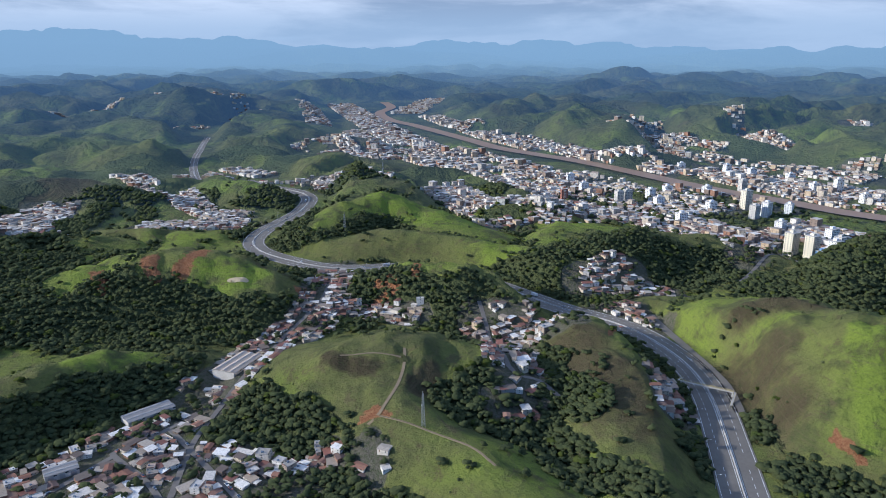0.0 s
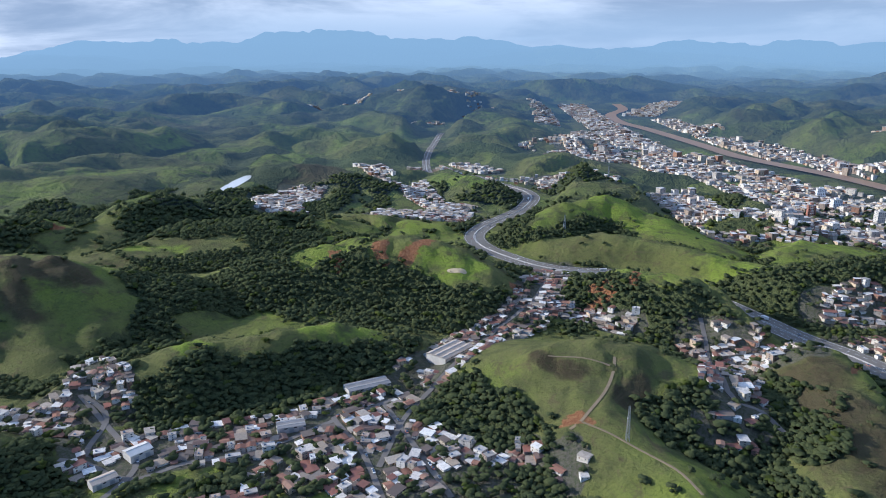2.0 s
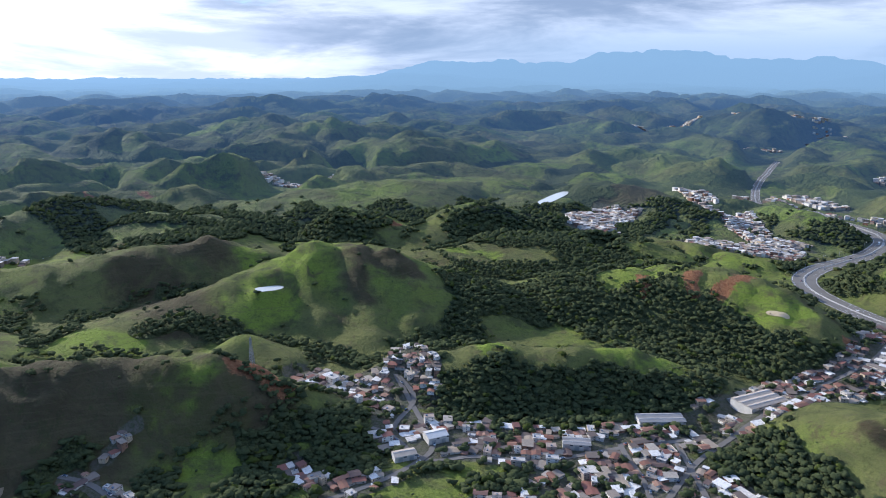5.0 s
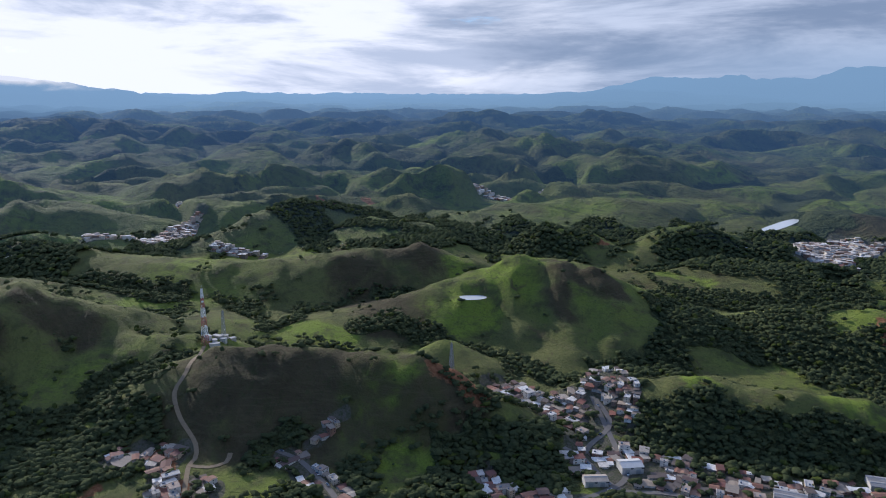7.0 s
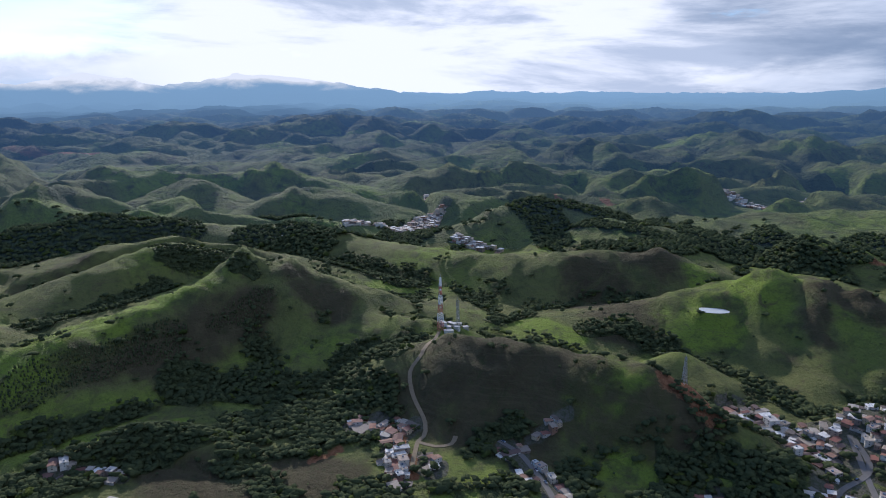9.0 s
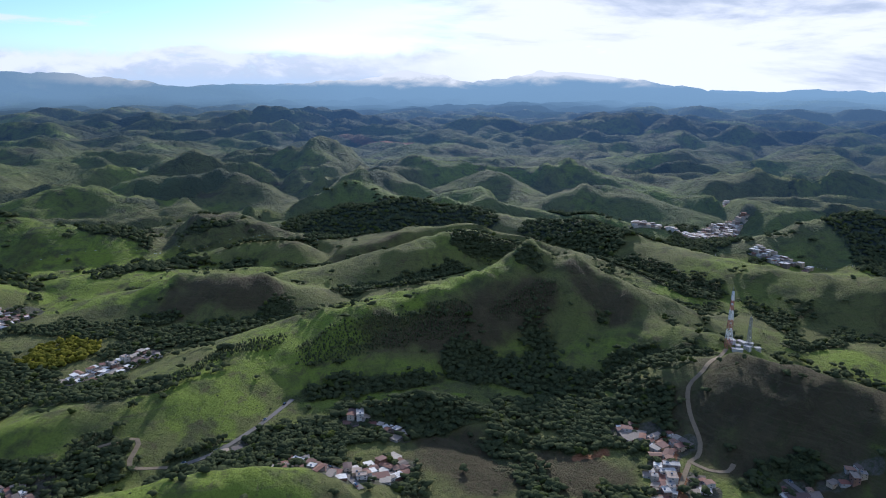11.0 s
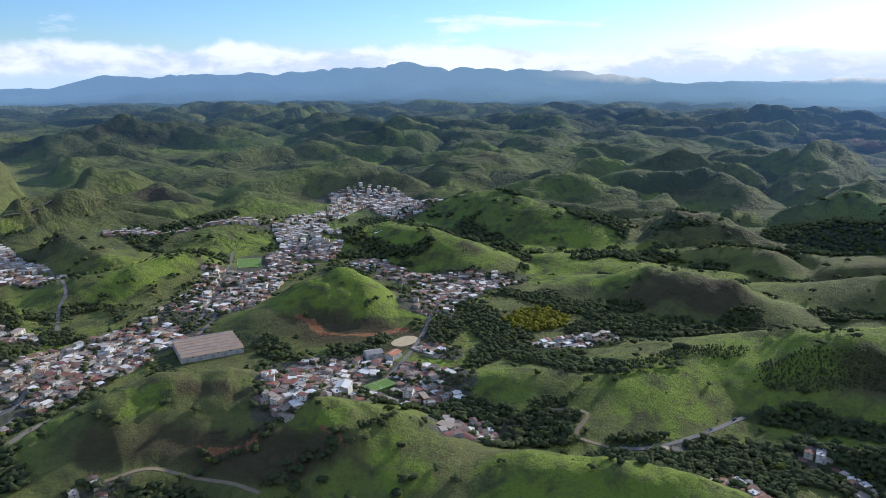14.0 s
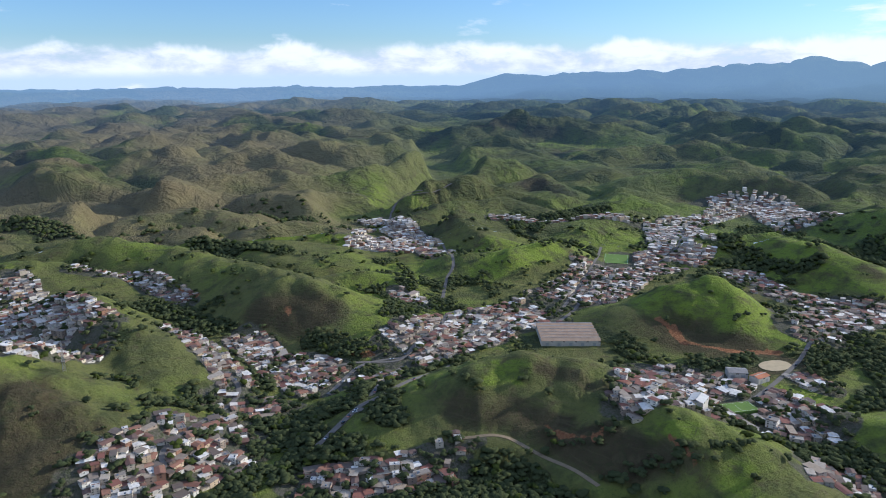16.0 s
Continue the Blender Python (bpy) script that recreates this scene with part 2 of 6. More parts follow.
def foliage(name, colours):
    m, n = material(name)
    p = place_of(n)
    own = n.add("ShaderNodeNewGeometry").outputs["Random Per Island"]
    leaf, clump = n.noise(p, 0.75, 7, 0.8), n.noise(p, 0.05, 4)
    c = n.mix(n.ramp(own, 0.0, 1.0), colours[0], colours[1])
    c = n.mix(n.ramp(clump, 0.45, 0.7), c, colours[2])
    c = n.mix(n.math("MULTIPLY", n.ramp(leaf, 0.58, 0.42), 0.35), c, tuple(v * 0.75 for v in colours[0]))
    finish(n, c, 0.95, leaf, 0.7, 0.04, through_light=0.4)
    return m


LEAF = foliage("dark_leaves", [(0.082, 0.104, 0.050), (0.122, 0.142, 0.060), (0.100, 0.122, 0.055)])
FRESH = foliage("fresh_leaves", [(0.075, 0.100, 0.026), (0.12, 0.145, 0.034), (0.09, 0.12, 0.036)])
GOLD = foliage("golden_leaves", [(0.21, 0.20, 0.025), (0.28, 0.26, 0.032), (0.20, 0.20, 0.035)])
BARK = plain("bark", (0.09, 0.07, 0.05))
WALL = several("house_wall", [(0.74, 0.70, 0.63), (0.66, 0.60, 0.51), (0.50, 0.43, 0.34), (0.70, 0.66, 0.58), (0.34, 0.27, 0.21), (0.29, 0.16, 0.105), (0.52, 0.40, 0.27), (0.40, 0.37, 0.33), (0.58, 0.50, 0.38), (0.25, 0.19, 0.15)])
TILE = several("roof_tile", [(0.23, 0.11, 0.075), (0.30, 0.15, 0.10), (0.20, 0.11, 0.085), (0.33, 0.19, 0.13), (0.15, 0.10, 0.085)])
SHEET = several("roof_sheet", [(0.27, 0.22, 0.175), (0.42, 0.36, 0.29), (0.17, 0.135, 0.11), (0.78, 0.73, 0.65), (0.33, 0.27, 0.21), (0.26, 0.11, 0.08), (0.66, 0.60, 0.52), (0.20, 0.09, 0.07), (0.80, 0.76, 0.69), (0.15, 0.115, 0.095), (0.36, 0.285, 0.21)], 0.75)
PLASTER = several("roof_plaster", [(0.52, 0.48, 0.43), (0.38, 0.345, 0.30), (0.68, 0.64, 0.58), (0.29, 0.25, 0.21), (0.43, 0.33, 0.26)])
PANE = plain("window_pane", (0.035, 0.04, 0.05), 0.15, 0.3, 0.6, 0.0, 0.5)
ASPHALT = plain("asphalt", (0.15, 0.135, 0.118), 0.9, 0.3, 0.05)
CARRIAGEWAY = plain("highway_asphalt", (0.155, 0.14, 0.12), 0.9, 0.25, 0.05)
CONCRETE = plain("concrete", (0.42, 0.40, 0.37), 0.9, 0.3, 0.3)
DIRT = plain("dirt_track", (0.21, 0.16, 0.10), 0.95, 0.3, 0.3)
PAINT = plain("white_paint", (0.75, 0.75, 0.72), 0.7, 0.15)
STEEL = plain("steel", (0.35, 0.36, 0.37), 0.5, 0.2, 1.0, 0.6)
RED = plain("red_paint", (0.42, 0.17, 0.13), 0.6, 0.2)
YELLOW = plain("yellow_paint", (0.42, 0.34, 0.14), 0.6, 0.2)
GLASSY = plain("dark_glass", (0.05, 0.08, 0.12), 0.1, 0.2, 0.6, 0.0, 0.6)


def liquid(name, colour, rough):
    m, n = material(name)
    p = place_of(n)
    finish(n, n.mix(n.noise(p, 0.01, 4), tuple(c * 0.85 for c in colour), tuple(c * 1.15 for c in colour)), rough, n.noise(p, 0.25, 3), 0.05, 0.5)
    return m


# the pond water has a near-white base colour
RIVER, POND = liquid("muddy_water", (0.25, 0.155, 0.095), 0.5), liquid("pond_water", (0.72, 0.72, 0.68), 0.2)


# ---- the lie of the land ----
def lattice(ix, iy, seed):
    h = (ix.astype(np.int64) * 374761393 + iy.astype(np.int64) * 668265263 + seed * 974711) & 0x7FFFFFFF
    h = ((h ^ (h >> 13)) * 1274126177) & 0x7FFFFFFF
    return (h ^ (h >> 16)) & 0xFFFF


def perlin(x, y, seed=0):
    """Gradient noise, about -0.7 to 0.7."""
    ix, iy = np.floor(x), np.floor(y)
    fx, fy = x - ix, y - iy
    u, v = fx * fx * fx * (fx * (fx * 6 - 15) + 10), fy * fy * fy * (fy * (fy * 6 - 15) + 10)

    def corner(dx, dy):
        a = lattice(ix + dx, iy + dy, seed) * (2 * np.pi / 65536)
        return np.cos(a) * (fx - dx) + np.sin(a) * (fy - dy)
    a, b = corner(0, 0), corner(1, 0)
    c, d = corner(0, 1), corner(1, 1)
    return (a + u * (b - a)) * (1 - v) + (c + u * (d - c)) * v


def fbm(x, y, seed=0, octaves=4):
    out, amp = 0.0, 1.0
    for k in range(octaves):
        out = out + amp * perlin(x * 2 ** k, y * 2 ** k, seed + k)
        amp *= 0.5
    return out


def smooth(a, b, v):
    t = np.clip((v - a) / (b - a), 0, 1)
    return t * t * (3 - 2 * t)


def drawn(r):
    """The drawn distance of what lies r metres away."""
    span = FAR - NEAR
    return np.where(r < NEAR, r, NEAR + span * (1 - np.exp(-(np.maximum(r, NEAR) - NEAR) / span)))


RIDGES = []


def ridge(foot, *points):
    """A hill as a crest line of (x, y, height) with flanks that run out foot metres away."""
    RIDGES.append((foot, np.array(points, float)))


FLATS = []


def flat(width, *points):
    """A valley floor along a line of (x, y)."""
    FLATS.append((width, np.array(points, float)))


def along(x, y, pts):
    """The distance to a polyline and its share of the way, per point."""
    best, where = np.full(x.shape, 1e9), np.zeros(x.shape)
    for k in range(len(pts) - 1):
        (ax, ay), (bx, by) = pts[k][:2], pts[k + 1][:2]
        dx, dy = bx - ax, by - ay
        s = np.clip(((x - ax) * dx + (y - ay) * dy) / (dx * dx + dy * dy + 1e-9), 0, 1)
        d = np.hypot(x - ax - s * dx, y - ay - s * dy)
        m = d < best
        best, where = np.where(m, d, best), np.where(m, k + s, where)
    return best, where


def folded(x, y):
    """Bends a place a little, so that hills have uneven outlines."""
    r = np.hypot(x, y)
    return (x + 16 * perlin(x / 130, y / 130, 5) + 0.02 * r * perlin(x / 420, y / 420, 15),
            y + 16 * perlin(x / 130, y / 130, 6) + 0.02 * r * perlin(x / 420, y / 420, 16))


def height(x, y):
    """The height of the ground at true places x, y (arrays of one dimension)."""
    r = np.hypot(x, y)
    wx, wy = folded(x, y)
    total = np.zeros(x.shape)
    cover = np.zeros(x.shape)
    for foot, pts in RIDGES:
        reach = 1.35 * foot
        m = (wx > pts[:, 0].min() - reach) & (wx < pts[:, 0].max() + reach) & (wy > pts[:, 1].min() - reach) & (wy < pts[:, 1].max() + reach)
        if not m.any():
            continue
        px, py = wx[m], wy[m]
        d, s = along(px, py, pts)
        h = np.interp(s, np.arange(len(pts)), pts[:, 2])
        u = np.clip(d / (1.25 * foot), 0, 1)
        c = h * np.maximum(np.cos(0.5 * np.pi * u ** 0.95), 0) ** (1.6 + 0.7 * smooth(1500, 2300, r[m]))
        total[m] += np.maximum(c, 0) ** 4
        cover[m] = np.maximum(cover[m], 1 - smooth(0.75, 1.35, d / foot))
    z = total ** 0.25
    low = np.zeros(x.shape)
    for width, pts in FLATS:
        d, _ = along(x, y, pts)
        low = np.maximum(low, 1 - smooth(0.55 * width, 1.5 * width, d))
    # the unnamed hills
    vx, vy = wx + 110 * perlin(wx / 520, wy / 520, 17), wy + 110 * perlin(wx / 520, wy / 520, 18)
    b = np.abs(perlin(vx / 430, vy / 430, 21)) * 1.7
    b2 = np.abs(perlin(vx / 170, vy / 170, 22))
    wide = perlin(wx / 1500, wy / 1500, 23)
    rough = (70 * b ** 0.9 + 36 * b2 * (1 - smooth(6000, 12000, r)) + 26 * smooth(-0.3, 0.5, wide)) * smooth(700, 1800, r) * (1 + 0.7 * wide) * (1.25 + 0.05 * smooth(1500, 4500, r) - 0.45 * smooth(4500, 8000, r)) + 4
    rough = rough * (1 - low) * (1 - 0.85 * cover * (1 - smooth(2600, 3600, r)))
    # the mountains are cut by steep valleys
    cut = np.abs(perlin(wx / 1500, wy / 1500, 25)) + 0.5 * np.abs(perlin(wx / 700, wy / 700, 26)) + 0.25 * np.abs(perlin(wx / 330, wy / 330, 27))
    z = z * (1 + (0.14 - 0.9 * np.clip(0.60 - cut, 0, 1)) * smooth(6500, 8500, r))
    z = (z ** 3 + np.maximum(rough, 0) ** 3) ** (1 / 3)
    # spurs and gullies on the flanks
    g = np.abs(perlin(wx / 75, wy / 75, 31)) + 0.5 * np.abs(perlin(wx / 36, wy / 36, 32))
    z = z * (1 + 0.24 * (g - 0.42) * smooth(6, 40, z) * (1 - smooth(2500, 5000, r))) * (1 - 0.2 * low)
    spur = np.abs(perlin(wx / 150, wy / 150, 34)) * 2
    z = z * (1 + 0.24 * (spur - 0.6) * smooth(10, 60, z) * smooth(900, 1600, r) * (1 - smooth(3000, 5500, r)))
    rill = np.abs(perlin(wx / 44, wy / 44, 35)) + 0.5 * np.abs(perlin(wx / 19, wy / 19, 36))
    return z + 0.8 * perlin(x / 22, y / 22, 41) + 7.0 * (rill - 0.3) * smooth(14, 45, z) * (1 - smooth(1400, 2400, r))


def placed(x, y, z):
    """True places to drawn ones."""
    r = np.maximum(np.hypot(x, y), 1e-6)
    k = drawn(r) / r
    return x * k, y * k, H + (z - H) * k


# hills round the highway and its valley
ridge(94, (-115, 588, 38), (-83, 580, 51), (-48, 581, 56), (-13, 581, 51), (16, 575, 40))
ridge(62, (-44, 519, 38), (-15, 470, 30), (28, 434, 29), (61, 388, 25))
ridge(65, (142, 659, 40), (143, 565, 36), (145, 479, 29), (143, 400, 25))
ridge(111, (248, 724, 22), (275, 702, 39), (330, 640, 71), (353, 531, 90))
ridge(91, (-199, 1080, 44), (-153, 1140, 60), (-102, 1204, 61), (-24, 1163, 39), (48, 1083, 23))
ridge(68, (-156, 1019, 23), (-81, 1035, 42), (-4, 1001, 39), (66, 956, 35), (134, 933, 29))
ridge(72, (-117, 848, 26), (-45, 827, 52), (28, 790, 55), (72, 770, 42))
ridge(101, (-484, 774, 38), (-451, 787, 45), (-396, 816, 61), (-332, 830, 72), (-270, 827, 66), (-212, 807, 46), (-165, 798, 24))
ridge(67, (-467, 466, 28), (-408, 496, 43), (-354, 540, 41), (-308, 590, 36), (-262, 609, 20))
ridge(88, (145, 902, 42), (207, 920, 52), (288, 967, 56), (369, 991, 45), (421, 954, 26))
ridge(104, (416, 821, 20), (468, 810, 47), (508, 832, 60), (554, 857, 80))
# knolls between the highway and the river
ridge(60, (-279, 1614, 17), (-211, 1653, 46), (-137, 1629, 27))
ridge(55, (-59, 1660, 37), (19, 1671, 30), (71, 1614, 15))
ridge(50, (100, 1476, 21), (141, 1407, 28))
ridge(70, (107, 1263, 35), (175, 1240, 35))
ridge(66, (-499, 1493, 30), (-408, 1427, 41), (-320, 1391, 28))
ridge(45, (-602, 1364, 24), (-551, 1374, 21))
ridge(92, (-872, 1416, 43), (-791, 1438, 56), (-674, 1406, 38))
ridge(46, (-558, 1017, 23), (-517, 1039, 28), (-471, 1048, 17))
ridge(32, (-411, 1123, 15), (-350, 1108, 16))
ridge(88, (-1030, 1890, 41), (-959, 1906, 61), (-878, 1852, 30))
ridge(137, (-819, 1863, 66), (-757, 1861, 83), (-704, 1870, 57))
ridge(87, (-423, 2184, 31), (-339, 2207, 57), (-246, 2153, 42))
ridge(73, (-599, 1959, 33), (-546, 1996, 44), (-462, 1970, 31))
ridge(81, (457, 1887, 38), (516, 1886, 52), (587, 1869, 31))
ridge(97, (710, 2166, 44), (791, 2207, 68), (863, 2121, 49), (904, 2055, 32))
ridge(135, (1049, 2236, 52), (1194, 2288, 85), (1384, 2245, 67))
ridge(129, (139, 2720, 47), (349, 2698, 68), (598, 2783, 92), (758, 2644, 50))
# the bare hill with the pond and the tower hill
ridge(97, (-789, 316, 17), (-785, 345, 23), (-773, 402, 37), (-754, 459, 57), (-732, 518, 76), (-678, 571, 74), (-640, 613, 64), (-570, 640, 39))
ridge(52, (-732, 530, 70), (-690, 500, 50), (-652, 478, 26))
ridge(48, (-705, 580, 74), (-655, 545, 56), (-612, 515, 34), (-585, 490, 16))
ridge(48, (-655, 600, 68), (-610, 575, 50), (-570, 548, 28))
ridge(84, (-660, 99, 46), (-648, 123, 61), (-618, 166, 64), (-588, 205, 63), (-552, 238, 60), (-526, 272, 56))
ridge(62, (-526, 272, 56), (-508, 300, 49), (-475, 318, 36), (-446, 324, 20))
ridge(34, (-548, 240, 52), (-522, 214, 34), (-508, 190, 14))
ridge(38, (-625, 346, 19), (-637, 375, 24), (-593, 382, 13))
ridge(69, (-734, 129, 46), (-759, 90, 45), (-767, 54, 40), (-749, 11, 27), (-719, -24, 13))
ridge(90, (-1332, -70, 40), (-1242, 47, 36), (-1119, 156, 37), (-1050, 225, 44), (-991, 293, 47), (-974, 375, 60), (-926, 483, 65), (-878, 574, 32))
ridge(27, (-728, 723, 17), (-619, 699, 14), (-520, 648, 8))
ridge(30, (-584, 1004, 11), (-546, 1052, 21), (-500, 1088, 13))
# the long ridge and the hills beyond it
ridge(103, (-844, 135, 21), (-841, 86, 41), (-847, 31, 65), (-862, -31, 88), (-864, -88, 100), (-819, -131, 83), (-782, -179, 70), (-742, -235, 60), (-711, -290, 52), (-677, -327, 39), (-625, -364, 31), (-554, -374, 28), (-514, -397, 21), (-493, -433, 19))
ridge(96, (-1300, -599, 24), (-1321, -502, 58), (-1335, -380, 76), (-1356, -261, 60), (-1360, -161, 39), (-1347, -82, 40), (-1271, 14, 39))
ridge(81, (-971, -427, 19), (-1004, -368, 32), (-1047, -301, 50), (-1132, -228, 63), (-1141, -144, 38))
ridge(74, (-792, -621, 23), (-816, -566, 44), (-831, -496, 49), (-851, -437, 44), (-862, -397, 25))
ridge(62, (-1025, -656, 21), (-1055, -585, 36), (-1072, -507, 36))
ridge(32, (-575, -197, 11), (-586, -152, 21), (-579, -114, 19), (-557, -75, 11))
ridge(61, (-308, -357, 19), (-343, -318, 33), (-376, -272, 37), (-399, -239, 38), (-417, -202, 32), (-425, -170, 23))
ridge(81, (-1580, -174, 17), (-1635, -101, 55), (-1675, -44, 73), (-1627, 80, 40), (-1597, 179, 18))
ridge(114, (-1735, -362, 50), (-1817, -288, 88), (-1724, -190, 33))
ridge(135, (-1534, -1130, 72), (-1552, -1028, 82), (-1578, -942, 96), (-1535, -823, 64), (-1471, -754, 24))
ridge(59, (-1512, -708, 15), (-1578, -666, 40), (-1662, -572, 33))
ridge(78, (-1747, 300, 32), (-1788, 493, 43), (-1773, 619, 43))
ridge(100, (-1315, 251, 30), (-1339, 334, 61), (-1433, 493, 65), (-1426, 586, 43))
ridge(79, (-1810, -84, 37), (-1776, -18, 55), (-1706, 76, 45), (-1585, 184, 21))
ridge(76, (-2160, 129, 30), (-2134, 259, 52), (-1975, 438, 32))
ridge(72, (-1746, 293, 33), (-1710, 418, 48), (-1613, 625, 36), (-1505, 817, 27))
ridge(75, (-2100, 780, 39), (-1977, 954, 38), (-1789, 1165, 36))
ridge(73, (-1654, 1003, 26), (-1614, 1183, 54), (-1540, 1265, 30))
ridge(75, (-1438, 1297, 40), (-1351, 1456, 51), (-1154, 1526, 21))
ridge(81, (-1009, 793, 53), (-956, 842, 42), (-862, 874, 26))
ridge(95, (-872, 963, 55), (-813, 1039, 48), (-745, 1055, 39))
ridge(63, (-948, 1409, 18), (-866, 1476, 46), (-810, 1521, 30))
ridge(142, (-2250, 2079, 68), (-2199, 2251, 89), (-1957, 2350, 56))
ridge(171, (-2227, 2629, 75), (-2145, 2904, 110), (-1865, 3024, 73))
# the bright knoll, the town hills and the near hills
ridge(82, (-374, -786, 29), (-409, -792, 49), (-455, -783, 61), (-489, -753, 49), (-522, -723, 16))
ridge(98, (-55, -563, 29), (-110, -570, 48), (-161, -566, 60), (-213, -555, 62), (-246, -523, 45))
ridge(79, (-214, -489, 40), (-250, -459, 48), (-282, -426, 42), (-295, -385, 28))
ridge(45, (-433, -494, 17), (-457, -449, 25), (-488, -407, 24), (-521, -377, 23))
ridge(119, (-967, -1195, 45), (-1000, -1089, 77), (-1003, -949, 64), (-1048, -864, 51))
ridge(72, (-654, -1123, 28), (-749, -1075, 38), (-757, -933, 46), (-765, -827, 31))
ridge(61, (-1136, -855, 27), (-1208, -796, 34), (-1281, -738, 30))
ridge(83, (474, -1224, 29), (364, -1211, 50), (246, -1145, 42), (129, -1023, 44), (44, -903, 56), (-11, -854, 44), (-61, -792, 26))
ridge(36, (18, -1014, 16), (-47, -1014, 22), (-111, -990, 16))
ridge(87, (308, -873, 50), (255, -819, 50), (202, -745, 43), (151, -680, 31))
ridge(120, (324, -646, 79), (272, -601, 64), (235, -579, 54), (194, -551, 42))
ridge(69, (-212, -1077, 28), (-277, -1044, 38), (-374, -1087, 37))
ridge(66, (-167, -1372, 28), (-291, -1479, 45), (-398, -1506, 40), (-476, -1424, 18))
ridge(69, (131, -1315, 29), (60, -1331, 44), (-21, -1303, 30))
ridge(89, (377, -1438, 35), (273, -1455, 54), (150, -1412, 43))
ridge(81, (683, -1623, 36), (570, -1623, 48), (446, -1584, 38))
ridge(67, (-565, -1461, 21), (-657, -1497, 50), (-704, -1451, 30))
ridge(180, (893, -2326, 91), (792, -2319, 115), (633, -2131, 65))
ridge(200, (529, -2156, 104), (454, -2178, 123), (336, -2000, 73))
ridge(181, (240, -2083, 92), (147, -2111, 117), (21, -2014, 63))
ridge(183, (430, -3365, 73), (74, -3204, 105), (-160, -3021, 82), (-458, -3092, 106))
ridge(232, (-537, -2978, 102), (-808, -3082, 140), (-1068, -3086, 136), (-1248, -2876, 85))
ridge(69, (-465, -1763, 30), (-562, -1786, 52), (-603, -1639, 23))
ridge(117, (-803, -1727, 47), (-926, -1726, 69), (-1017, -1638, 67), (-1091, -1517, 51))
ridge(124, (-520, -2645, 60), (-654, -2658, 82), (-745, -2510, 43))
ridge(133, (-903, -2305, 54), (-1100, -2293, 70), (-1385, -2245, 78), (-1547, -2112, 64))
ridge(103, (-1457, -1991, 47), (-1667, -1879, 60), (-1875, -1708, 47))
ridge(130, (-1249, -1203, 58), (-1360, -1182, 83), (-1370, -1054, 53))
# the mountain ranges on the skyline
ridge(2600, (5246, -11894, -11), (4428, -12222, -55), (3347, -12561, -6), (2242, -12805, -5), (1242, -12940, -85))
ridge(2300, (1003, -10451, -19), (377, -10493, 121), (-175, -10498, 132), (-938, -10457, 150), (-1543, -10385, 67), (-2263, -10253, 199), (-2886, -10095, 368), (-3416, -9928, 372), (-4278, -9588, 404), (-5257, -9088, 431), (-6060, -8574, 442), (-6840, -7965, 403))
ridge(2300, (-6071, -8566, 418), (-6993, -7832, 377), (-8065, -6722, 356), (-8554, -6088, 308), (-8827, -5685, 237))
ridge(2400, (-9570, -6376, 214), (-9991, -5694, 291), (-10361, -4988, 239), (-10768, -4034, 401), (-11057, -3160, 432), (-11327, -1985, 266), (-11452, -1046, 406), (-11499, -99, 319))
ridge(2400, (-12375, -1758, 313), (-12443, -1182, 387), (-12493, -412, 302), (-12488, 539, 283), (-12412, 1473, 107), (-12306, 2191, 55))
ridge(2200, (-13980, -729, 269), (-13999, -91, 306), (-13980, 741, 233), (-13915, 1533, 136))
ridge(2000, (-14686, 3051, 78), (-14567, 3576, 142), (-14428, 4099, 76))
ridge(2400, (-9773, 8571, 175), (-9321, 9061, 245), (-8510, 9826, 119))
ridge(2600, (-10824, 11782, 385), (-9330, 12997, 429), (-7807, 13965, 467))
ridge(2600, (-10857, 11751, 375), (-9354, 12980, 400), (-7919, 13902, 493), (-6855, 14457, 504), (-5884, 14878, 467), (-4175, 15445, 418), (-3133, 15690, 297))
ridge(2000, (-8900, 8048, 147), (-8408, 8561, 198), (-7880, 9049, 92))
ridge(2600, (-7739, 14003, 446), (-6035, 14817, 476), (-4505, 15352, 371), (-3168, 15683, 296))
ridge(2300, (-2572, 13761, 255), (-1531, 13915, 341), (-898, 13971, 286), (-258, 13997, 200))
ridge(2600, (-571, 16990, 355), (208, 16998, 426), (2138, 16864, 390), (3991, 16524, 330), (5156, 16198, 251), (6248, 15810, 199))
ridge(2300, (4973, 13086, 198), (5806, 12738, 280), (6285, 12509, 213), (7002, 12122, 318), (7660, 11718, 330), (8320, 11259, 257))
# valley floors of the river and the towns
flat(237, (808, 1265), (701, 1408), (543, 1628), (359, 1913), (164, 2176), (-9, 2566), (-235, 3170), (-285, 3863), (-81, 4269))
flat(325, (652, 1108), (533, 1271), (385, 1517), (229, 1737), (24, 2029))
flat(200, (968, 1533), (762, 1851), (555, 1906))
flat(250, (-464, 4119), (-225, 3390), (-222, 2684), (-108, 2090))
flat(75, (-294, 1059), (-290, 1245), (-281, 1444), (-358, 1556), (-527, 1803), (-623, 1764), (-877, 2538), (-879, 3154))
flat(75, (-539, 1229), (-387, 1226), (-311, 1127))
flat(112, (-243, -701), (-395, -968), (-628, -1187), (-969, -1466), (-910, -1240))
flat(100, (18, -728), (-83, -769), (-164, -881), (-265, -841))
flat(75, (-758, -767), (-623, -819), (-652, -1060))
flat(87, (-66, -716), (-174, -1069), (-123, -1278), (-75, -1535))
flat(62, (-455, -3082), (-349, -1939), (-158, -1622))
flat(75, (-1513, 90), (-1476, 210), (-1234, 304))
flat(62, (-1543, 1041), (-1628, 1317), (-1421, 832))

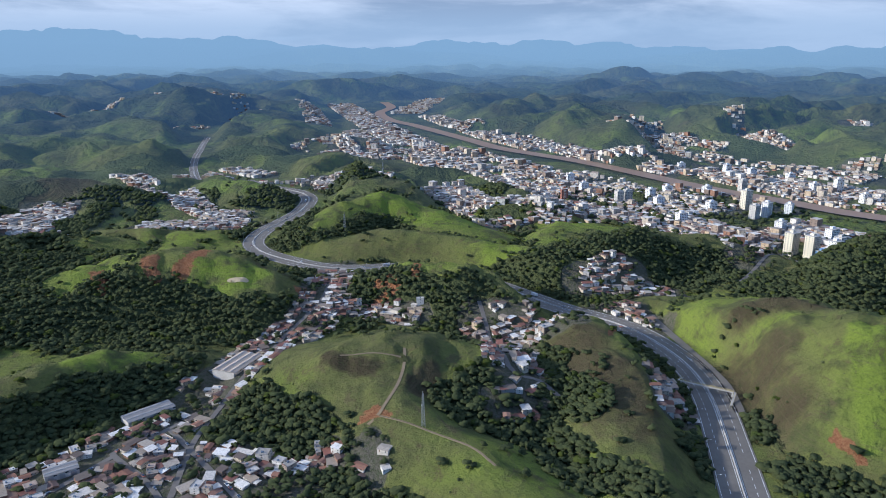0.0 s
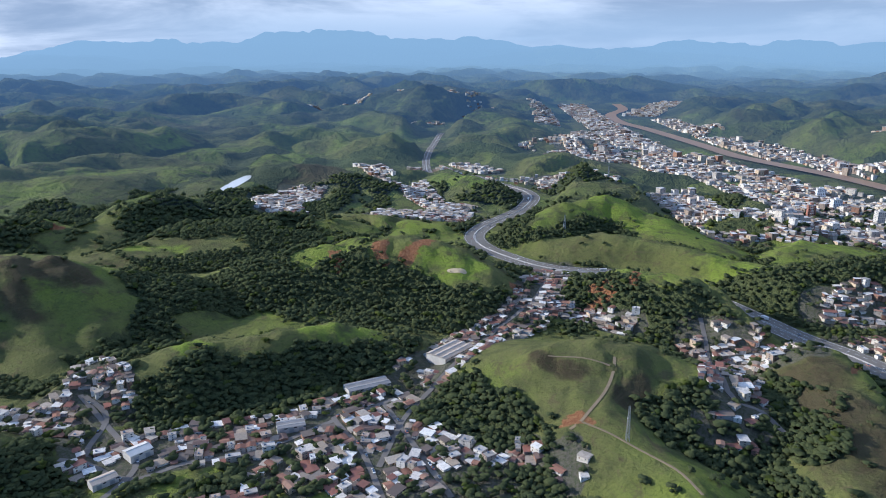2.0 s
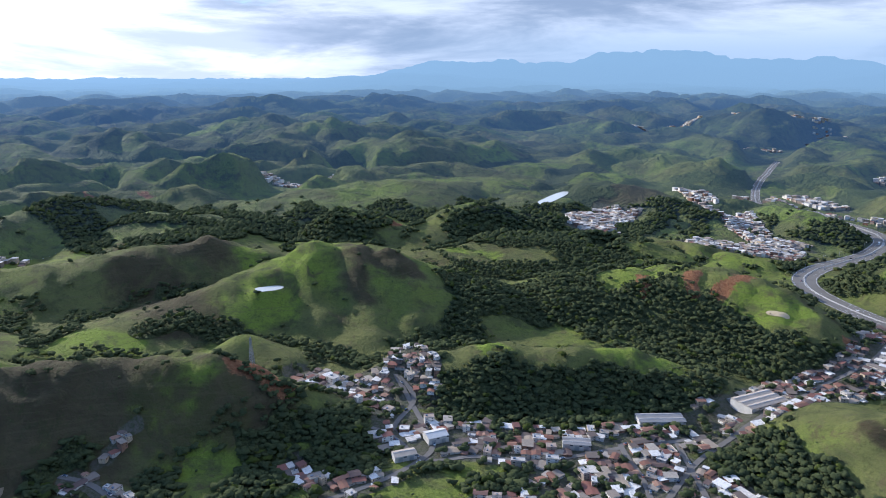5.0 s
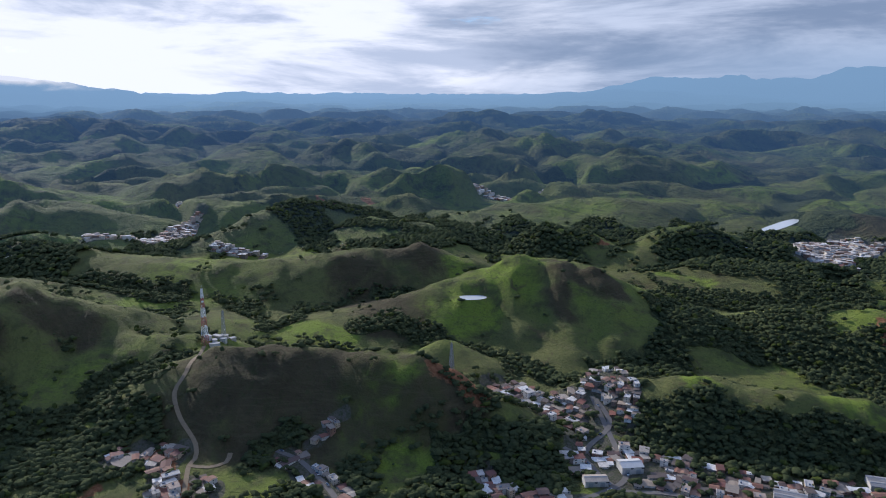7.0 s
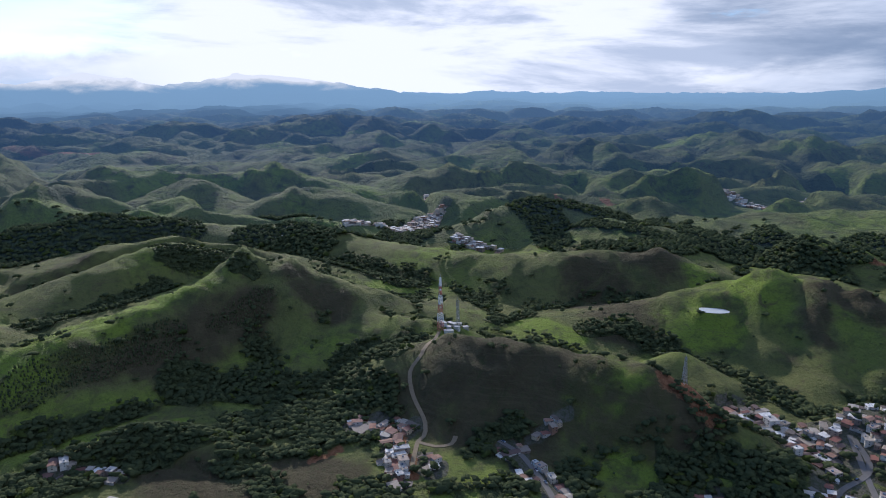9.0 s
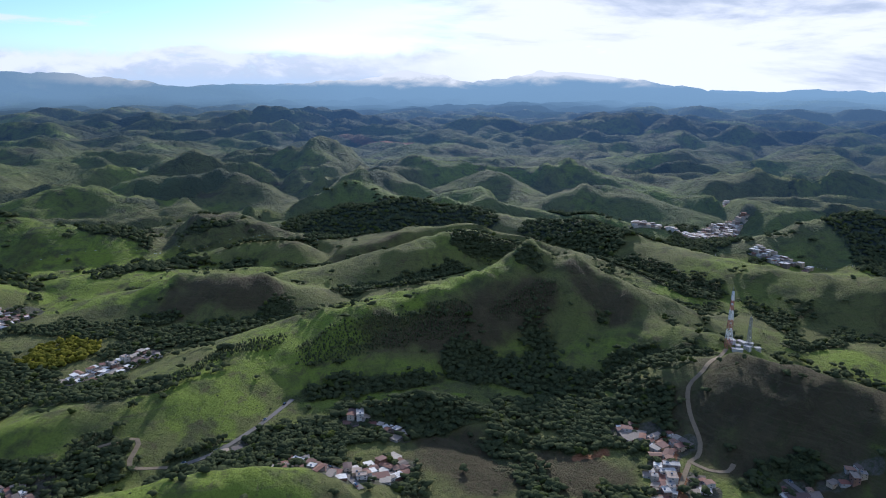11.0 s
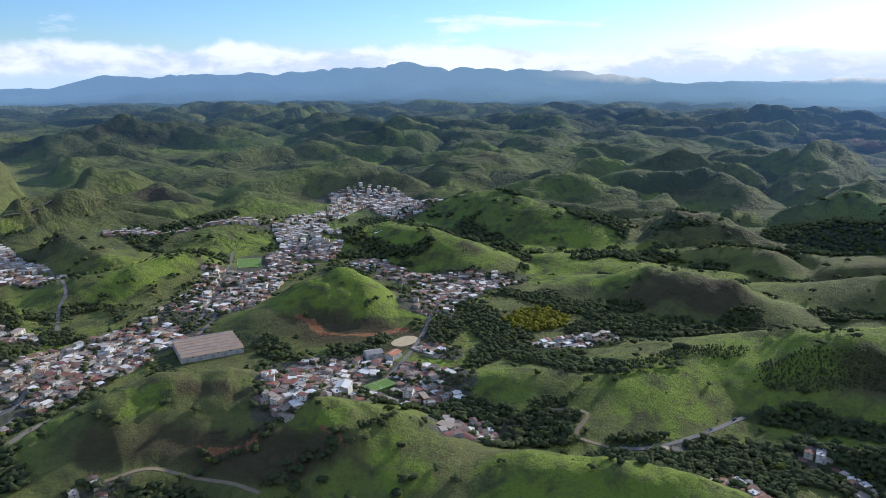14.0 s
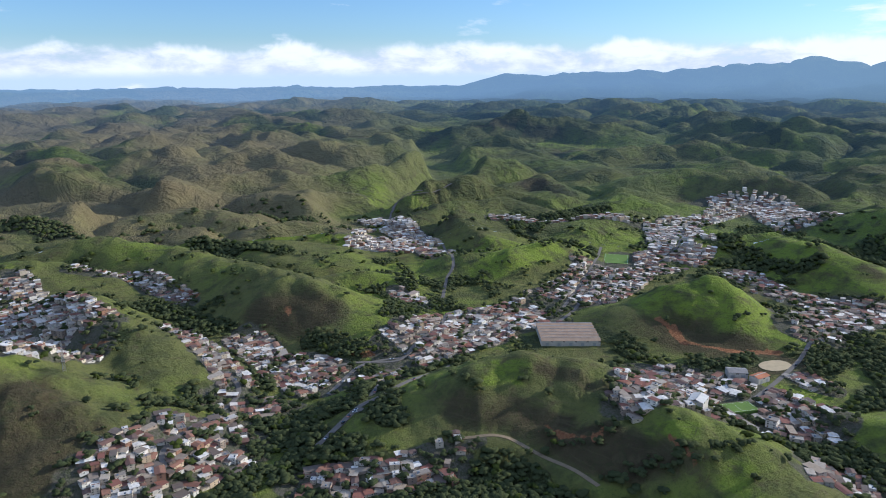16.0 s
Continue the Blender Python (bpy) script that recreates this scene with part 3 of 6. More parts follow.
# ---- marks on the ground: woods, quarters, roads, bare earth, water ----
WOODS, QUARTERS, ROADS, SCARS, RIVERS, PONDS, MEADOWS, DRIES, LUSHES, PLANTED = [], [], [], [], [], [], [], [], [], []


def wood(width, *points):
    WOODS.append((width, np.array(points, float)))


def quarter(width, *points):
    QUARTERS.append((width, np.array(points, float)))


def scar(width, *points):
    SCARS.append((width, np.array(points, float)))


def river(width, *points):
    RIVERS.append((width, np.array(points, float)))


def meadow(width, *points):
    MEADOWS.append((width, np.array(points, float)))


def dry(width, *points):
    DRIES.append((width, np.array(points, float)))


def lush(width, *points):
    LUSHES.append((width, np.array(points, float)))


def saplings(width, *points):
    PLANTED.append((width, np.array(points, float)))


def pond(width, level, *points):
    PONDS.append((width, np.array(points, float), level))


def curve(pts, step):
    """A smooth line through points, in even steps."""
    p = np.vstack([2 * pts[0] - pts[1], pts, 2 * pts[-1] - pts[-2]]) if len(pts) > 1 else np.repeat(pts, 3, 0)
    out = []
    for k in range(1, len(p) - 2):
        a, b, c, d = p[k - 1:k + 3]
        n = max(2, int(np.hypot(*(c - b)) / step))
        t = (np.arange(n) / n)[:, None]
        out.append(0.5 * (2 * b + (c - a) * t + (2 * a - 5 * b + 4 * c - d) * t ** 2 + (3 * b - a - 3 * c + d) * t ** 3))
    return np.vstack(out + [p[-2][None]])


def road(kind, width, *points):
    line = curve(np.array(points, float), 7.0)
    z = height(line[:, 0], line[:, 1])
    soft = {"highway": 30, "slip": 14, "street": 9, "track": 4}[kind]
    k = np.exp(-np.linspace(-2, 2, 2 * soft + 1) ** 2)
    z = np.convolve(np.pad(z, soft, mode="edge"), k / k.sum(), "valid")
    if kind in ("highway", "slip"):
        z = np.clip(z, 2.0, 6.0)
    ROADS.append((kind, width, line, z))


def box_mask(x, y, pts, reach):
    return np.flatnonzero((x > pts[:, 0].min() - reach) & (x < pts[:, 0].max() + reach) & (y > pts[:, 1].min() - reach) & (y < pts[:, 1].max() + reach))


def share_of(x, y, patches, soft=0.5):
    """How much a place belongs to any of the patches, 0 to 1."""
    out = np.zeros(x.shape)
    x, y = x + 13 * perlin(x / 42, y / 42, 71) + 5 * perlin(x / 14, y / 14, 73), y + 13 * perlin(x / 42, y / 42, 72) + 5 * perlin(x / 14, y / 14, 74)
    for width, pts, *_ in patches:
        m = box_mask(x, y, pts, 2 * width)
        if len(m):
            d, _ = along(x[m], y[m], pts if len(pts) > 1 else np.vstack([pts, pts + 0.1]))
            out[m] = np.maximum(out[m], 1 - smooth(width * (1 - soft), width * (1 + soft), d))
    return out


def near_road(x, y, margin):
    out = np.zeros(x.shape, bool)
    for kind, width, line, z in ROADS:
        m = box_mask(x, y, line, width + margin)
        if len(m):
            d, _ = along(x[m], y[m], line)
            out[m] |= d < width / 2 + margin
    return out


def ground_z(x, y):
    """The ground with roads, river bed and ponds cut into it."""
    z = height(x, y)
    for width, pts in RIVERS:
        m = box_mask(x, y, pts, 2.5 * width)
        d, _ = along(x[m], y[m], RIVER_LINE)
        z[m] = z[m] + (-5 - z[m]) * (1 - smooth(0.45 * width, 1.3 * width, d))
    for width, pts, level in PONDS:
        m = box_mask(x, y, pts, 4 * width)
        d, _ = along(x[m], y[m], pts)
        z[m] = z[m] + (level - 0.6 - z[m]) * (1 - smooth(1.15 * width, 1.9 * width, d))
    for kind, width, line, rz in ROADS:
        m = box_mask(x, y, line, 2.2 * width)
        if len(m):
            d, s = along(x[m], y[m], line)
            rise = np.interp(s, np.arange(len(rz)), rz)
            z[m] = z[m] + (rise - z[m]) * (1 - smooth(0.62 * width + 1, 1.5 * width + 6, d))
    return z


# woods
wood(42, (-510, 705), (-423, 723), (-363, 726), (-290, 729), (-226, 723), (-165, 728))
wood(20, (-283, 748), (-210, 737), (-157, 755))
wood(30, (-482, 745), (-419, 743), (-340, 750))
wood(45, (-435, 435), (-381, 454), (-333, 503), (-284, 552), (-250, 580))
wood(25, (-529, 472), (-457, 455))
wood(28, (-290, 709), (-224, 715), (-185, 741))
wood(38, (-518, 562), (-518, 646), (-487, 724), (-402, 721), (-302, 746), (-230, 733))
wood(50, (-804, 925), (-676, 935))
wood(32, (-1276, 678), (-1109, 718), (-946, 757))
wood(38, (-525, 482), (-449, 454), (-419, 470))
wood(31, (-548, 891), (-595, 824), (-678, 765))
wood(32, (-99, 803), (-30, 775), (33, 744))
wood(52, (82, 866), (153, 856), (233, 894), (291, 883), (351, 908))
wood(75, (426, 799), (477, 801), (680, 982))
wood(24, (-190, 535), (-150, 522), (-112, 500), (-80, 478))
wood(20, (-122, 455), (-90, 434), (-74, 462), (-58, 428))
wood(20, (29, 540), (37, 509), (75, 486), (88, 458))
wood(15, (104, 560), (118, 509))
wood(15, (106, 431), (127, 406))
wood(12, (189, 479), (193, 440))
wood(25, (-4, 730), (37, 696))
wood(9, (-150, 568), (-128, 582))
wood(18, (68, 589), (83, 553))
wood(38, (-247, 1051), (-179, 1065), (-132, 1117))
wood(22, (52, 1440), (85, 1417))
wood(28, (93, 1215), (163, 1219))
wood(16, (-612, 1501), (-548, 1253))
wood(25, (-33, 1659), (46, 1644))
wood(25, (-597, 1946), (-442, 1945))
wood(22, (-824, 1760), (-705, 1781))
wood(20, (236, 1292), (287, 1337))
wood(38, (-281, 1550), (-168, 1443))
wood(38, (440, 1871), (537, 1845))
wood(50, (733, 2122), (888, 2013))
wood(62, (-629, 1007), (-570, 943))
wood(20, (-647, 1339), (-621, 1192))
wood(19, (-723, 110), (-700, 58), (-679, 11), (-661, -29))
wood(20, (-612, -14), (-588, -45))
wood(14, (-440, 215), (-421, 237), (-404, 288))
wood(19, (-753, 315), (-741, 355), (-688, 380))
wood(25, (-511, 521), (-513, 590))
wood(26, (-1348, 472), (-1098, 643), (-939, 777))
wood(31, (-1293, -70), (-1222, 5))
wood(31, (-1134, 38), (-1016, 137))
wood(50, (-798, 968), (-693, 1045))
wood(62, (-552, 630), (-477, 733), (-411, 792))
wood(15, (-827, 219), (-838, 259))
wood(18, (-580, 425), (-482, 462))
wood(25, (-424, 345), (-406, 322))
wood(15, (-470, 246), (-462, 282), (-436, 306), (-414, 330))
wood(56, (-1276, -554), (-1293, -470), (-1311, -363), (-1324, -255))
wood(44, (-1245, -454), (-1273, -354))
wood(31, (-1327, -124), (-1226, -5))
wood(10, (-844, -100), (-837, -71))
wood(14, (-702, -101), (-713, -17), (-731, 42), (-667, 71))
wood(12, (-675, 11), (-614, 62), (-618, -41))
wood(18, (-913, -354), (-970, -272), (-1032, -218))
wood(18, (-941, -679), (-1002, -644))
wood(20, (-704, -463), (-666, -505))
wood(10, (-563, -225), (-553, -190))
wood(9, (-549, -79), (-541, -11))
wood(25, (-1104, -213), (-1121, -151))
wood(50, (-1479, -1040), (-1542, -925))
wood(15, (-1107, -706), (-1129, -656))
wood(30, (-586, -667), (-561, -583), (-527, -483), (-526, -407))
wood(18, (-706, -642), (-697, -520), (-725, -435), (-806, -396))
wood(18, (-887, -728), (-1007, -674))
wood(18, (-681, -1019), (-712, -917))
wood(8, (-318, -700), (-345, -650), (-372, -618))
wood(18, (-393, -443), (-409, -379), (-442, -382))
wood(28, (-472, -283), (-520, -231), (-554, -162), (-596, -78), (-614, 4))
wood(30, (-688, -131), (-680, -44))
wood(15, (-502, -611), (-593, -695))
wood(18, (-688, -1040), (-689, -938))
wood(9, (-305, -663), (-350, -630))
wood(18, (-364, -459), (-390, -413))
wood(18, (-6, -758), (-45, -548))
wood(12, (-195, -793), (-223, -754))
wood(18, (-57, -657), (-127, -708))
wood(15, (-94, -763), (-97, -952))
wood(15, (226, -950), (124, -831), (93, -776))
wood(19, (54, -569), (16, -586), (-13, -581))
wood(19, (34, -511), (-1, -518))
wood(22, (-70, -440), (-130, -446), (-166, -440))
wood(16, (36, -571), (14, -522), (0, -477))
wood(12, (151, -599), (123, -627))
wood(19, (221, -1246), (73, -1152))
wood(25, (596, -1400), (489, -1368))
wood(9, (-318, -745), (-335, -700))
wood(12, (178, -491), (159, -488))
wood(15, (-110, -981), (-77, -815))
wood(15, (24, -775), (-31, -742))
# built-up quarters
quarter(28, (-144, 943), (-142, 753), (-179, 669))
quarter(32, (-210, 556), (-188, 619), (-180, 673))
quarter(30, (-250, 481), (-222, 539))
quarter(24, (-475, 388), (-482, 415), (-455, 432))
quarter(30, (-398, 374), (-372, 368), (-351, 393))
quarter(32, (-351, 393), (-298, 427), (-253, 466))
quarter(36, (-244, 450), (-199, 415), (-165, 396))
quarter(36, (-219, 458), (-159, 450), (-120, 425))
quarter(15, (-270, 391), (-231, 388))
quarter(15, (-129, 758), (-91, 763), (-28, 744))
quarter(28, (40, 727), (61, 694), (61, 566))
quarter(28, (67, 727), (116, 675))
quarter(16, (47, 519), (72, 526))
quarter(14, (64, 546), (78, 564))
quarter(10, (-91, 472), (-81, 453))
quarter(10, (-49, 455), (-55, 441))
quarter(25, (179, 844), (238, 866))
quarter(28, (187, 764), (222, 729))
quarter(22, (172, 843), (214, 841), (282, 831))
quarter(25, (176, 762), (219, 709))
quarter(16, (192, 592), (187, 511))
quarter(12, (-57, 459), (-50, 436))
quarter(12, (-88, 474), (-94, 457))
# the river town
flat(199, (-222, 2066), (-40, 2059), (133, 1758), (326, 1530), (472, 1406), (544, 1300))
quarter(131, (-222, 2066), (-40, 2059), (133, 1758), (326, 1530), (472, 1406), (544, 1300))
flat(85, (-61, 3196), (131, 2543), (298, 2142))
quarter(56, (-61, 3196), (131, 2543), (298, 2142))
flat(95, (635, 1743), (738, 1487), (816, 1294))
quarter(62, (635, 1743), (738, 1487), (816, 1294))
flat(76, (365, 2139), (474, 1883), (567, 1704))
quarter(50, (365, 2139), (474, 1883), (567, 1704))
flat(76, (-6, 1539), (68, 1312), (110, 1179))
quarter(50, (-6, 1539), (68, 1312), (110, 1179))
flat(81, (187, 1502), (261, 1260))
quarter(54, (187, 1502), (261, 1260))
quarter(69, (569, 1167), (633, 1074))
flat(133, (649, 1742), (753, 1518), (904, 1368))
quarter(88, (649, 1742), (753, 1518), (904, 1368))
flat(171, (-587, 4073), (-350, 3084), (-165, 2473), (-42, 2118))
quarter(70, (-560, 3900), (-340, 3084), (-165, 2473), (-42, 2118))
quarter(46, (-640, 3350), (-520, 2950), (-470, 2700))
quarter(40, (-330, 2620), (-260, 2330))
flat(114, (-169, 3342), (-48, 4256))
quarter(75, (-169, 3342), (-48, 4256))
flat(87, (223, 2456), (450, 1914))
quarter(58, (223, 2456), (450, 1914))
flat(57, (722, 2433), (638, 1927))
quarter(38, (722, 2433), (638, 1927))
flat(68, (964, 2273), (1053, 2019))
quarter(45, (964, 2273), (1053, 2019))
flat(57, (-281, 1547), (-174, 1598), (-117, 1529))
quarter(38, (-281, 1547), (-174, 1598), (-117, 1529))
flat(55, (-540, 1797), (-429, 1695))
quarter(36, (-540, 1797), (-429, 1695))
quarter(32, (-522, 1189), (-401, 1208), (-342, 1207))
flat(45, (-550, 1461), (-440, 1300), (-369, 1275))
quarter(30, (-550, 1461), (-440, 1300), (-369, 1275))
flat(45, (-787, 1332), (-695, 1260))
quarter(30, (-787, 1332), (-695, 1260))
quarter(30, (-737, 1175), (-644, 1093))
flat(57, (-1050, 2688), (-908, 2778))
quarter(38, (-1050, 2688), (-908, 2778))
flat(49, (-917, 3115), (-710, 2960))
quarter(32, (-917, 3115), (-710, 2960))
flat(45, (-404, 2073), (-304, 2069))
quarter(30, (-404, 2073), (-304, 2069))
flat(45, (-1282, 2049), (-1210, 2126))
quarter(30, (-1282, 2049), (-1210, 2126))
flat(49, (-1621, 3008), (-1375, 3042))
quarter(32, (-1621, 3008), (-1375, 3042))
flat(57, (1281, 2260), (1421, 2254))
quarter(38, (1281, 2260), (1421, 2254))
flat(32, (980, 2828), (985, 2685))
quarter(21, (980, 2828), (985, 2685))
quarter(30, (454, 1116), (417, 924))
flat(70, (90, 1330), (220, 1230), (340, 1270), (440, 1130), (520, 1060))
quarter(62, (90, 1330), (220, 1230), (340, 1270), (440, 1130), (520, 1060))
quarter(30, (400, 1190), (470, 1060))
flat(90, (690, 1980), (820, 1790), (980, 1600))
quarter(72, (690, 1980), (820, 1790), (980, 1600))
quarter(40, (560, 2330), (680, 2180), (800, 2050))
quarter(26, (1010, 2060), (1130, 1960))
quarter(30, (1000, 1760), (1080, 1700))
quarter(24, (640, 2560), (760, 2480))
quarter(34, (-1602, 2928), (-1516, 3038), (-1424, 3182))
quarter(40, (-1276, 3253), (-1168, 3388), (-1002, 3321))
quarter(34, (-1006, 3379), (-736, 2973))
quarter(22, (-729, 1587), (-596, 1457), (-464, 1310), (-354, 1217))
quarter(20, (-625, 1634), (-505, 1631), (-406, 1599))
quarter(20, (-505, 1149), (-460, 1207), (-386, 1227))
quarter(16, (-773, 1317), (-704, 1278))
quarter(16, (-714, 1135), (-652, 1074))
quarter(20, (-274, 1509), (-180, 1539), (-111, 1619))
quarter(26, (-448, 2126), (-317, 2158), (-210, 1950))
quarter(30, (-388, 1578), (-289, 1596))
quarter(30, (679, 2350), (645, 2027))
quarter(30, (965, 2415), (951, 2198))
quarter(20, (999, 2883), (918, 2498))
quarter(26, (-115, -771), (-145, -789), (-185, -827))
quarter(22, (-222, -815), (-258, -853))
quarter(30, (-326, -925), (-427, -1043))
quarter(16, (-92, -962), (-123, -904))
quarter(14, (-48, -1359), (-94, -1401))
quarter(14, (-113, -1249), (-160, -1285))
# the village under the pond hill and the hamlets
quarter(19, (-555, 376), (-500, 386), (-445, 396))
quarter(18, (-490, 460), (-452, 442), (-424, 418))
quarter(14, (-432, 374), (-392, 360))
quarter(12, (-420, 274), (-385, 271))
quarter(12, (-368, 276), (-354, 317))
quarter(12, (-282, 335), (-250, 366))
flat(32, (-1678, 1021), (-1431, 1090))
quarter(21, (-1678, 1021), (-1431, 1090))
quarter(28, (-797, 1225), (-633, 1096))
flat(34, (-1306, 2076), (-1227, 2132))
quarter(22, (-1306, 2076), (-1227, 2132))
quarter(31, (-1415, 56), (-1433, 182), (-1534, 265))
quarter(16, (-1270, 254), (-1207, 327))
flat(22, (-1750, 266), (-1662, 276))
quarter(15, (-1750, 266), (-1662, 276))
flat(34, (-1485, 1002), (-1525, 1224))
quarter(22, (-1485, 1002), (-1525, 1224))
flat(49, (-1248, 2026), (-1228, 2163))
quarter(32, (-1248, 2026), (-1228, 2163))
quarter(14, (-579, 25), (-583, 47), (-560, 69))
quarter(10, (-546, 56), (-513, 57))
quarter(9, (-517, 76), (-496, 86))
quarter(12, (-515, 149), (-473, 158), (-436, 166))
quarter(10, (-421, 270), (-384, 269))
quarter(7.2, (-517, 174), (-522, 196))
quarter(10, (-582, 36), (-549, 65))
quarter(9, (-520, 52), (-477, 55))
quarter(14, (-466, -236), (-446, -188), (-464, -154))
quarter(10, (-548, -211), (-530, -159))
quarter(28, (-682, 1088), (-729, 1331))
quarter(54, (-483, -1030), (-595, -1096), (-680, -1298))
flat(82, (-899, -1532), (-1001, -1474), (-942, -1221))
quarter(54, (-899, -1532), (-1001, -1474), (-942, -1221))
quarter(30, (-620, -973), (-626, -838), (-726, -737))
quarter(26, (-544, -721), (-631, -716))
quarter(26, (-278, -541), (-343, -561), (-362, -509))
quarter(26, (-370, -602), (-408, -543), (-417, -501))
quarter(15, (-463, -597), (-467, -563))
quarter(20, (-356, -426), (-391, -407))
quarter(15, (-560, -513), (-653, -479))
quarter(7.2, (-467, -237), (-474, -220))
quarter(9, (-545, -210), (-546, -200))
quarter(15, (-470, -161), (-488, -145))
quarter(9, (-476, -297), (-487, -286))
flat(27, (-1363, -1776), (-1477, -1590))
quarter(18, (-1363, -1776), (-1477, -1590))
# the valley town
quarter(38, (-77, -728), (-138, -761), (-212, -806), (-255, -834))
quarter(32, (-97, -778), (-173, -832), (-267, -868))
quarter(52, (-308, -897), (-395, -968), (-540, -1108))
quarter(21, (-400, -1047), (-352, -866))
quarter(45, (-649, -1300), (-782, -1367), (-969, -1466), (-884, -1185))
quarter(15, (-591, -1313), (-319, -1354))
quarter(31, (-92, -1488), (-160, -1289), (-190, -1155))
quarter(22, (18, -721), (-6, -687))
quarter(14, (-30, -657), (-53, -663))
quarter(25, (-352, -866), (-452, -970), (-549, -1080))
quarter(20, (-228, -794), (-281, -805))
quarter(28, (-578, -773), (-650, -747), (-741, -743))
quarter(18, (-527, -704), (-561, -665))
quarter(28, (-313, -636), (-344, -583), (-374, -507), (-413, -495))
quarter(12, (-333, -404), (-380, -395))
quarter(9, (-94, -499), (-104, -498))
quarter(42, (455, -1042), (344, -861), (261, -773))
quarter(28, (294, -656), (248, -723))
quarter(18, (371, -1082), (283, -1072), (190, -952))
quarter(18, (182, -830), (135, -743), (91, -653))
quarter(26, (102, -810), (52, -707), (11, -658))
quarter(20, (42, -737), (-5, -711))
quarter(21, (103, -620), (53, -624))
quarter(21, (137, -553), (78, -571))
quarter(28, (175, -479), (123, -498), (84, -540))
quarter(18, (169, -514), (137, -534))
quarter(29, (-69, -744), (-140, -783), (-182, -784))
quarter(16, (-21, -654), (-61, -668))
quarter(18, (24, -485), (-33, -478), (-87, -485))
quarter(39, (-41, -1276), (-169, -1225))
quarter(8, (-98, -496), (-107, -499))
quarter(28, (-257, -517), (-348, -629))
quarter(18, (-227, -494), (-305, -508))
# roads
road('highway', 34, (194, 372), (203, 417), (215, 474), (231, 559), (231, 624), (214, 686), (188, 729), (140, 773), (99, 822), (67, 861), (25, 906), (-20, 932), (-67, 941), (-137, 934), (-195, 956), (-265, 1014), (-300, 1078), (-305, 1149), (-287, 1229), (-269, 1320), (-273, 1413), (-315, 1497), (-381, 1550), (-467, 1635))
road('slip', 9, (245, 529), (252, 574), (251, 609), (244, 663), (236, 720), (233, 754))
road('highway', 21, (-560, 1600), (-602, 1700), (-662, 1874), (-745, 2183), (-812, 2454))
road('street', 4.6, (-143, 921), (-140, 788), (-152, 740), (-170, 692), (-180, 598), (-189, 548), (-196, 494), (-188, 420))
road('street', 4.6, (-216, 523), (-241, 484), (-252, 475), (-209, 436), (-168, 382))
road('street', 4.6, (-463, 427), (-428, 413), (-405, 367), (-352, 351), (-326, 381), (-286, 410), (-250, 471))
road('street', 4.6, (-221, 510), (-185, 469), (-126, 401))
road('street', 4.6, (39, 752), (45, 712), (56, 570), (82, 557), (96, 540))
road('street', 4.6, (374, 851), (417, 904), (490, 994), (480, 869))
road('street', 4.6, (-468, 427), (-427, 408), (-390, 388), (-357, 363), (-354, 312), (-364, 263))
road('street', 4.6, (-414, 350), (-393, 355), (-370, 351))
road('track', 3.8, (-714, 126), (-643, 96), (-625, 82), (-596, 81), (-566, 87), (-550, 83), (-543, 77), (-499, 65))
road('track', 4, (-543, 77), (-533, 90), (-534, 104), (-545, 110))
road('street', 4.6, (-529, 144), (-506, 156), (-470, 161), (-438, 162))
road('track', 2.5, (-35, 570), (-34, 551), (-39, 518), (-50, 488), (-58, 478))
road('track', 1.8, (-89, 556), (-61, 558), (-37, 555))
road('track', 1.8, (-50, 485), (-19, 469), (16, 444), (34, 418))
road('street', 4.6, (5, -538), (-15, -563), (-28, -574), (-53, -663), (-79, -707))
road('street', 4.6, (19, -709), (-26, -717), (-69, -710), (-93, -743), (-129, -799), (-154, -866), (-203, -846))
road('street', 4.6, (-252, -782), (-309, -838), (-363, -922), (-436, -998), (-539, -1062), (-613, -1136), (-715, -1299), (-880, -1429))
road('street', 4.6, (-297, -847), (-423, -1056), (-481, -1170))
road('street', 4.6, (-140, -1524), (-160, -1553), (-211, -1534))
road('street', 4.6, (-151, -917), (-174, -1013), (-194, -1066), (-206, -1241))
road('street', 4.6, (-343, -539), (-391, -560), (-473, -620), (-529, -671))
road('street', 4.6, (-433, -328), (-468, -301), (-519, -286), (-575, -279))
road('track', 4, (-440, -395), (-463, -365), (-433, -351), (-441, -323))
road('street', 4.6, (16, -527), (-2, -549), (-22, -571), (-49, -589), (-123, -690))
road('street', 4.6, (105, -685), (90, -636), (129, -532), (126, -497))
road('street', 4.6, (6, -641), (-29, -708), (-79, -717))
road('track', 5, (248, -666), (248, -744))
road('track', 4, (-99, -502), (-134, -495), (-168, -457), (-184, -430))
road('street', 4.6, (-133, -1494), (-152, -1554), (-200, -1531), (-281, -1564))
road('street', 4.6, (-428, -158), (-465, -196), (-468, -227))
# bare red earth
scar(11, (-297, 826), (-304, 788))
scar(8, (-347, 802), (-331, 779))
scar(6, (-389, 768), (-389, 755))
scar(9, (-58, 790), (-74, 774))
scar(6, (-27, 808), (-30, 799))
scar(6, (-343, 791), (-339, 785))
scar(6, (-402, 788), (-407, 775))
scar(7.2, (-34, 809), (-30, 797))
scar(7.2, (-65, 807), (-78, 799))
scar(6, (-169, 785), (-158, 777))
scar(7.2, (-46, 485), (-55, 494))
scar(4.8, (-41, 480), (-59, 485))
scar(3.4, (288, 456), (296, 441))
scar(3.6, (155, 628), (165, 659))
scar(12, (-1577, 680), (-1551, 678))
scar(10, (-918, 834), (-907, 830))
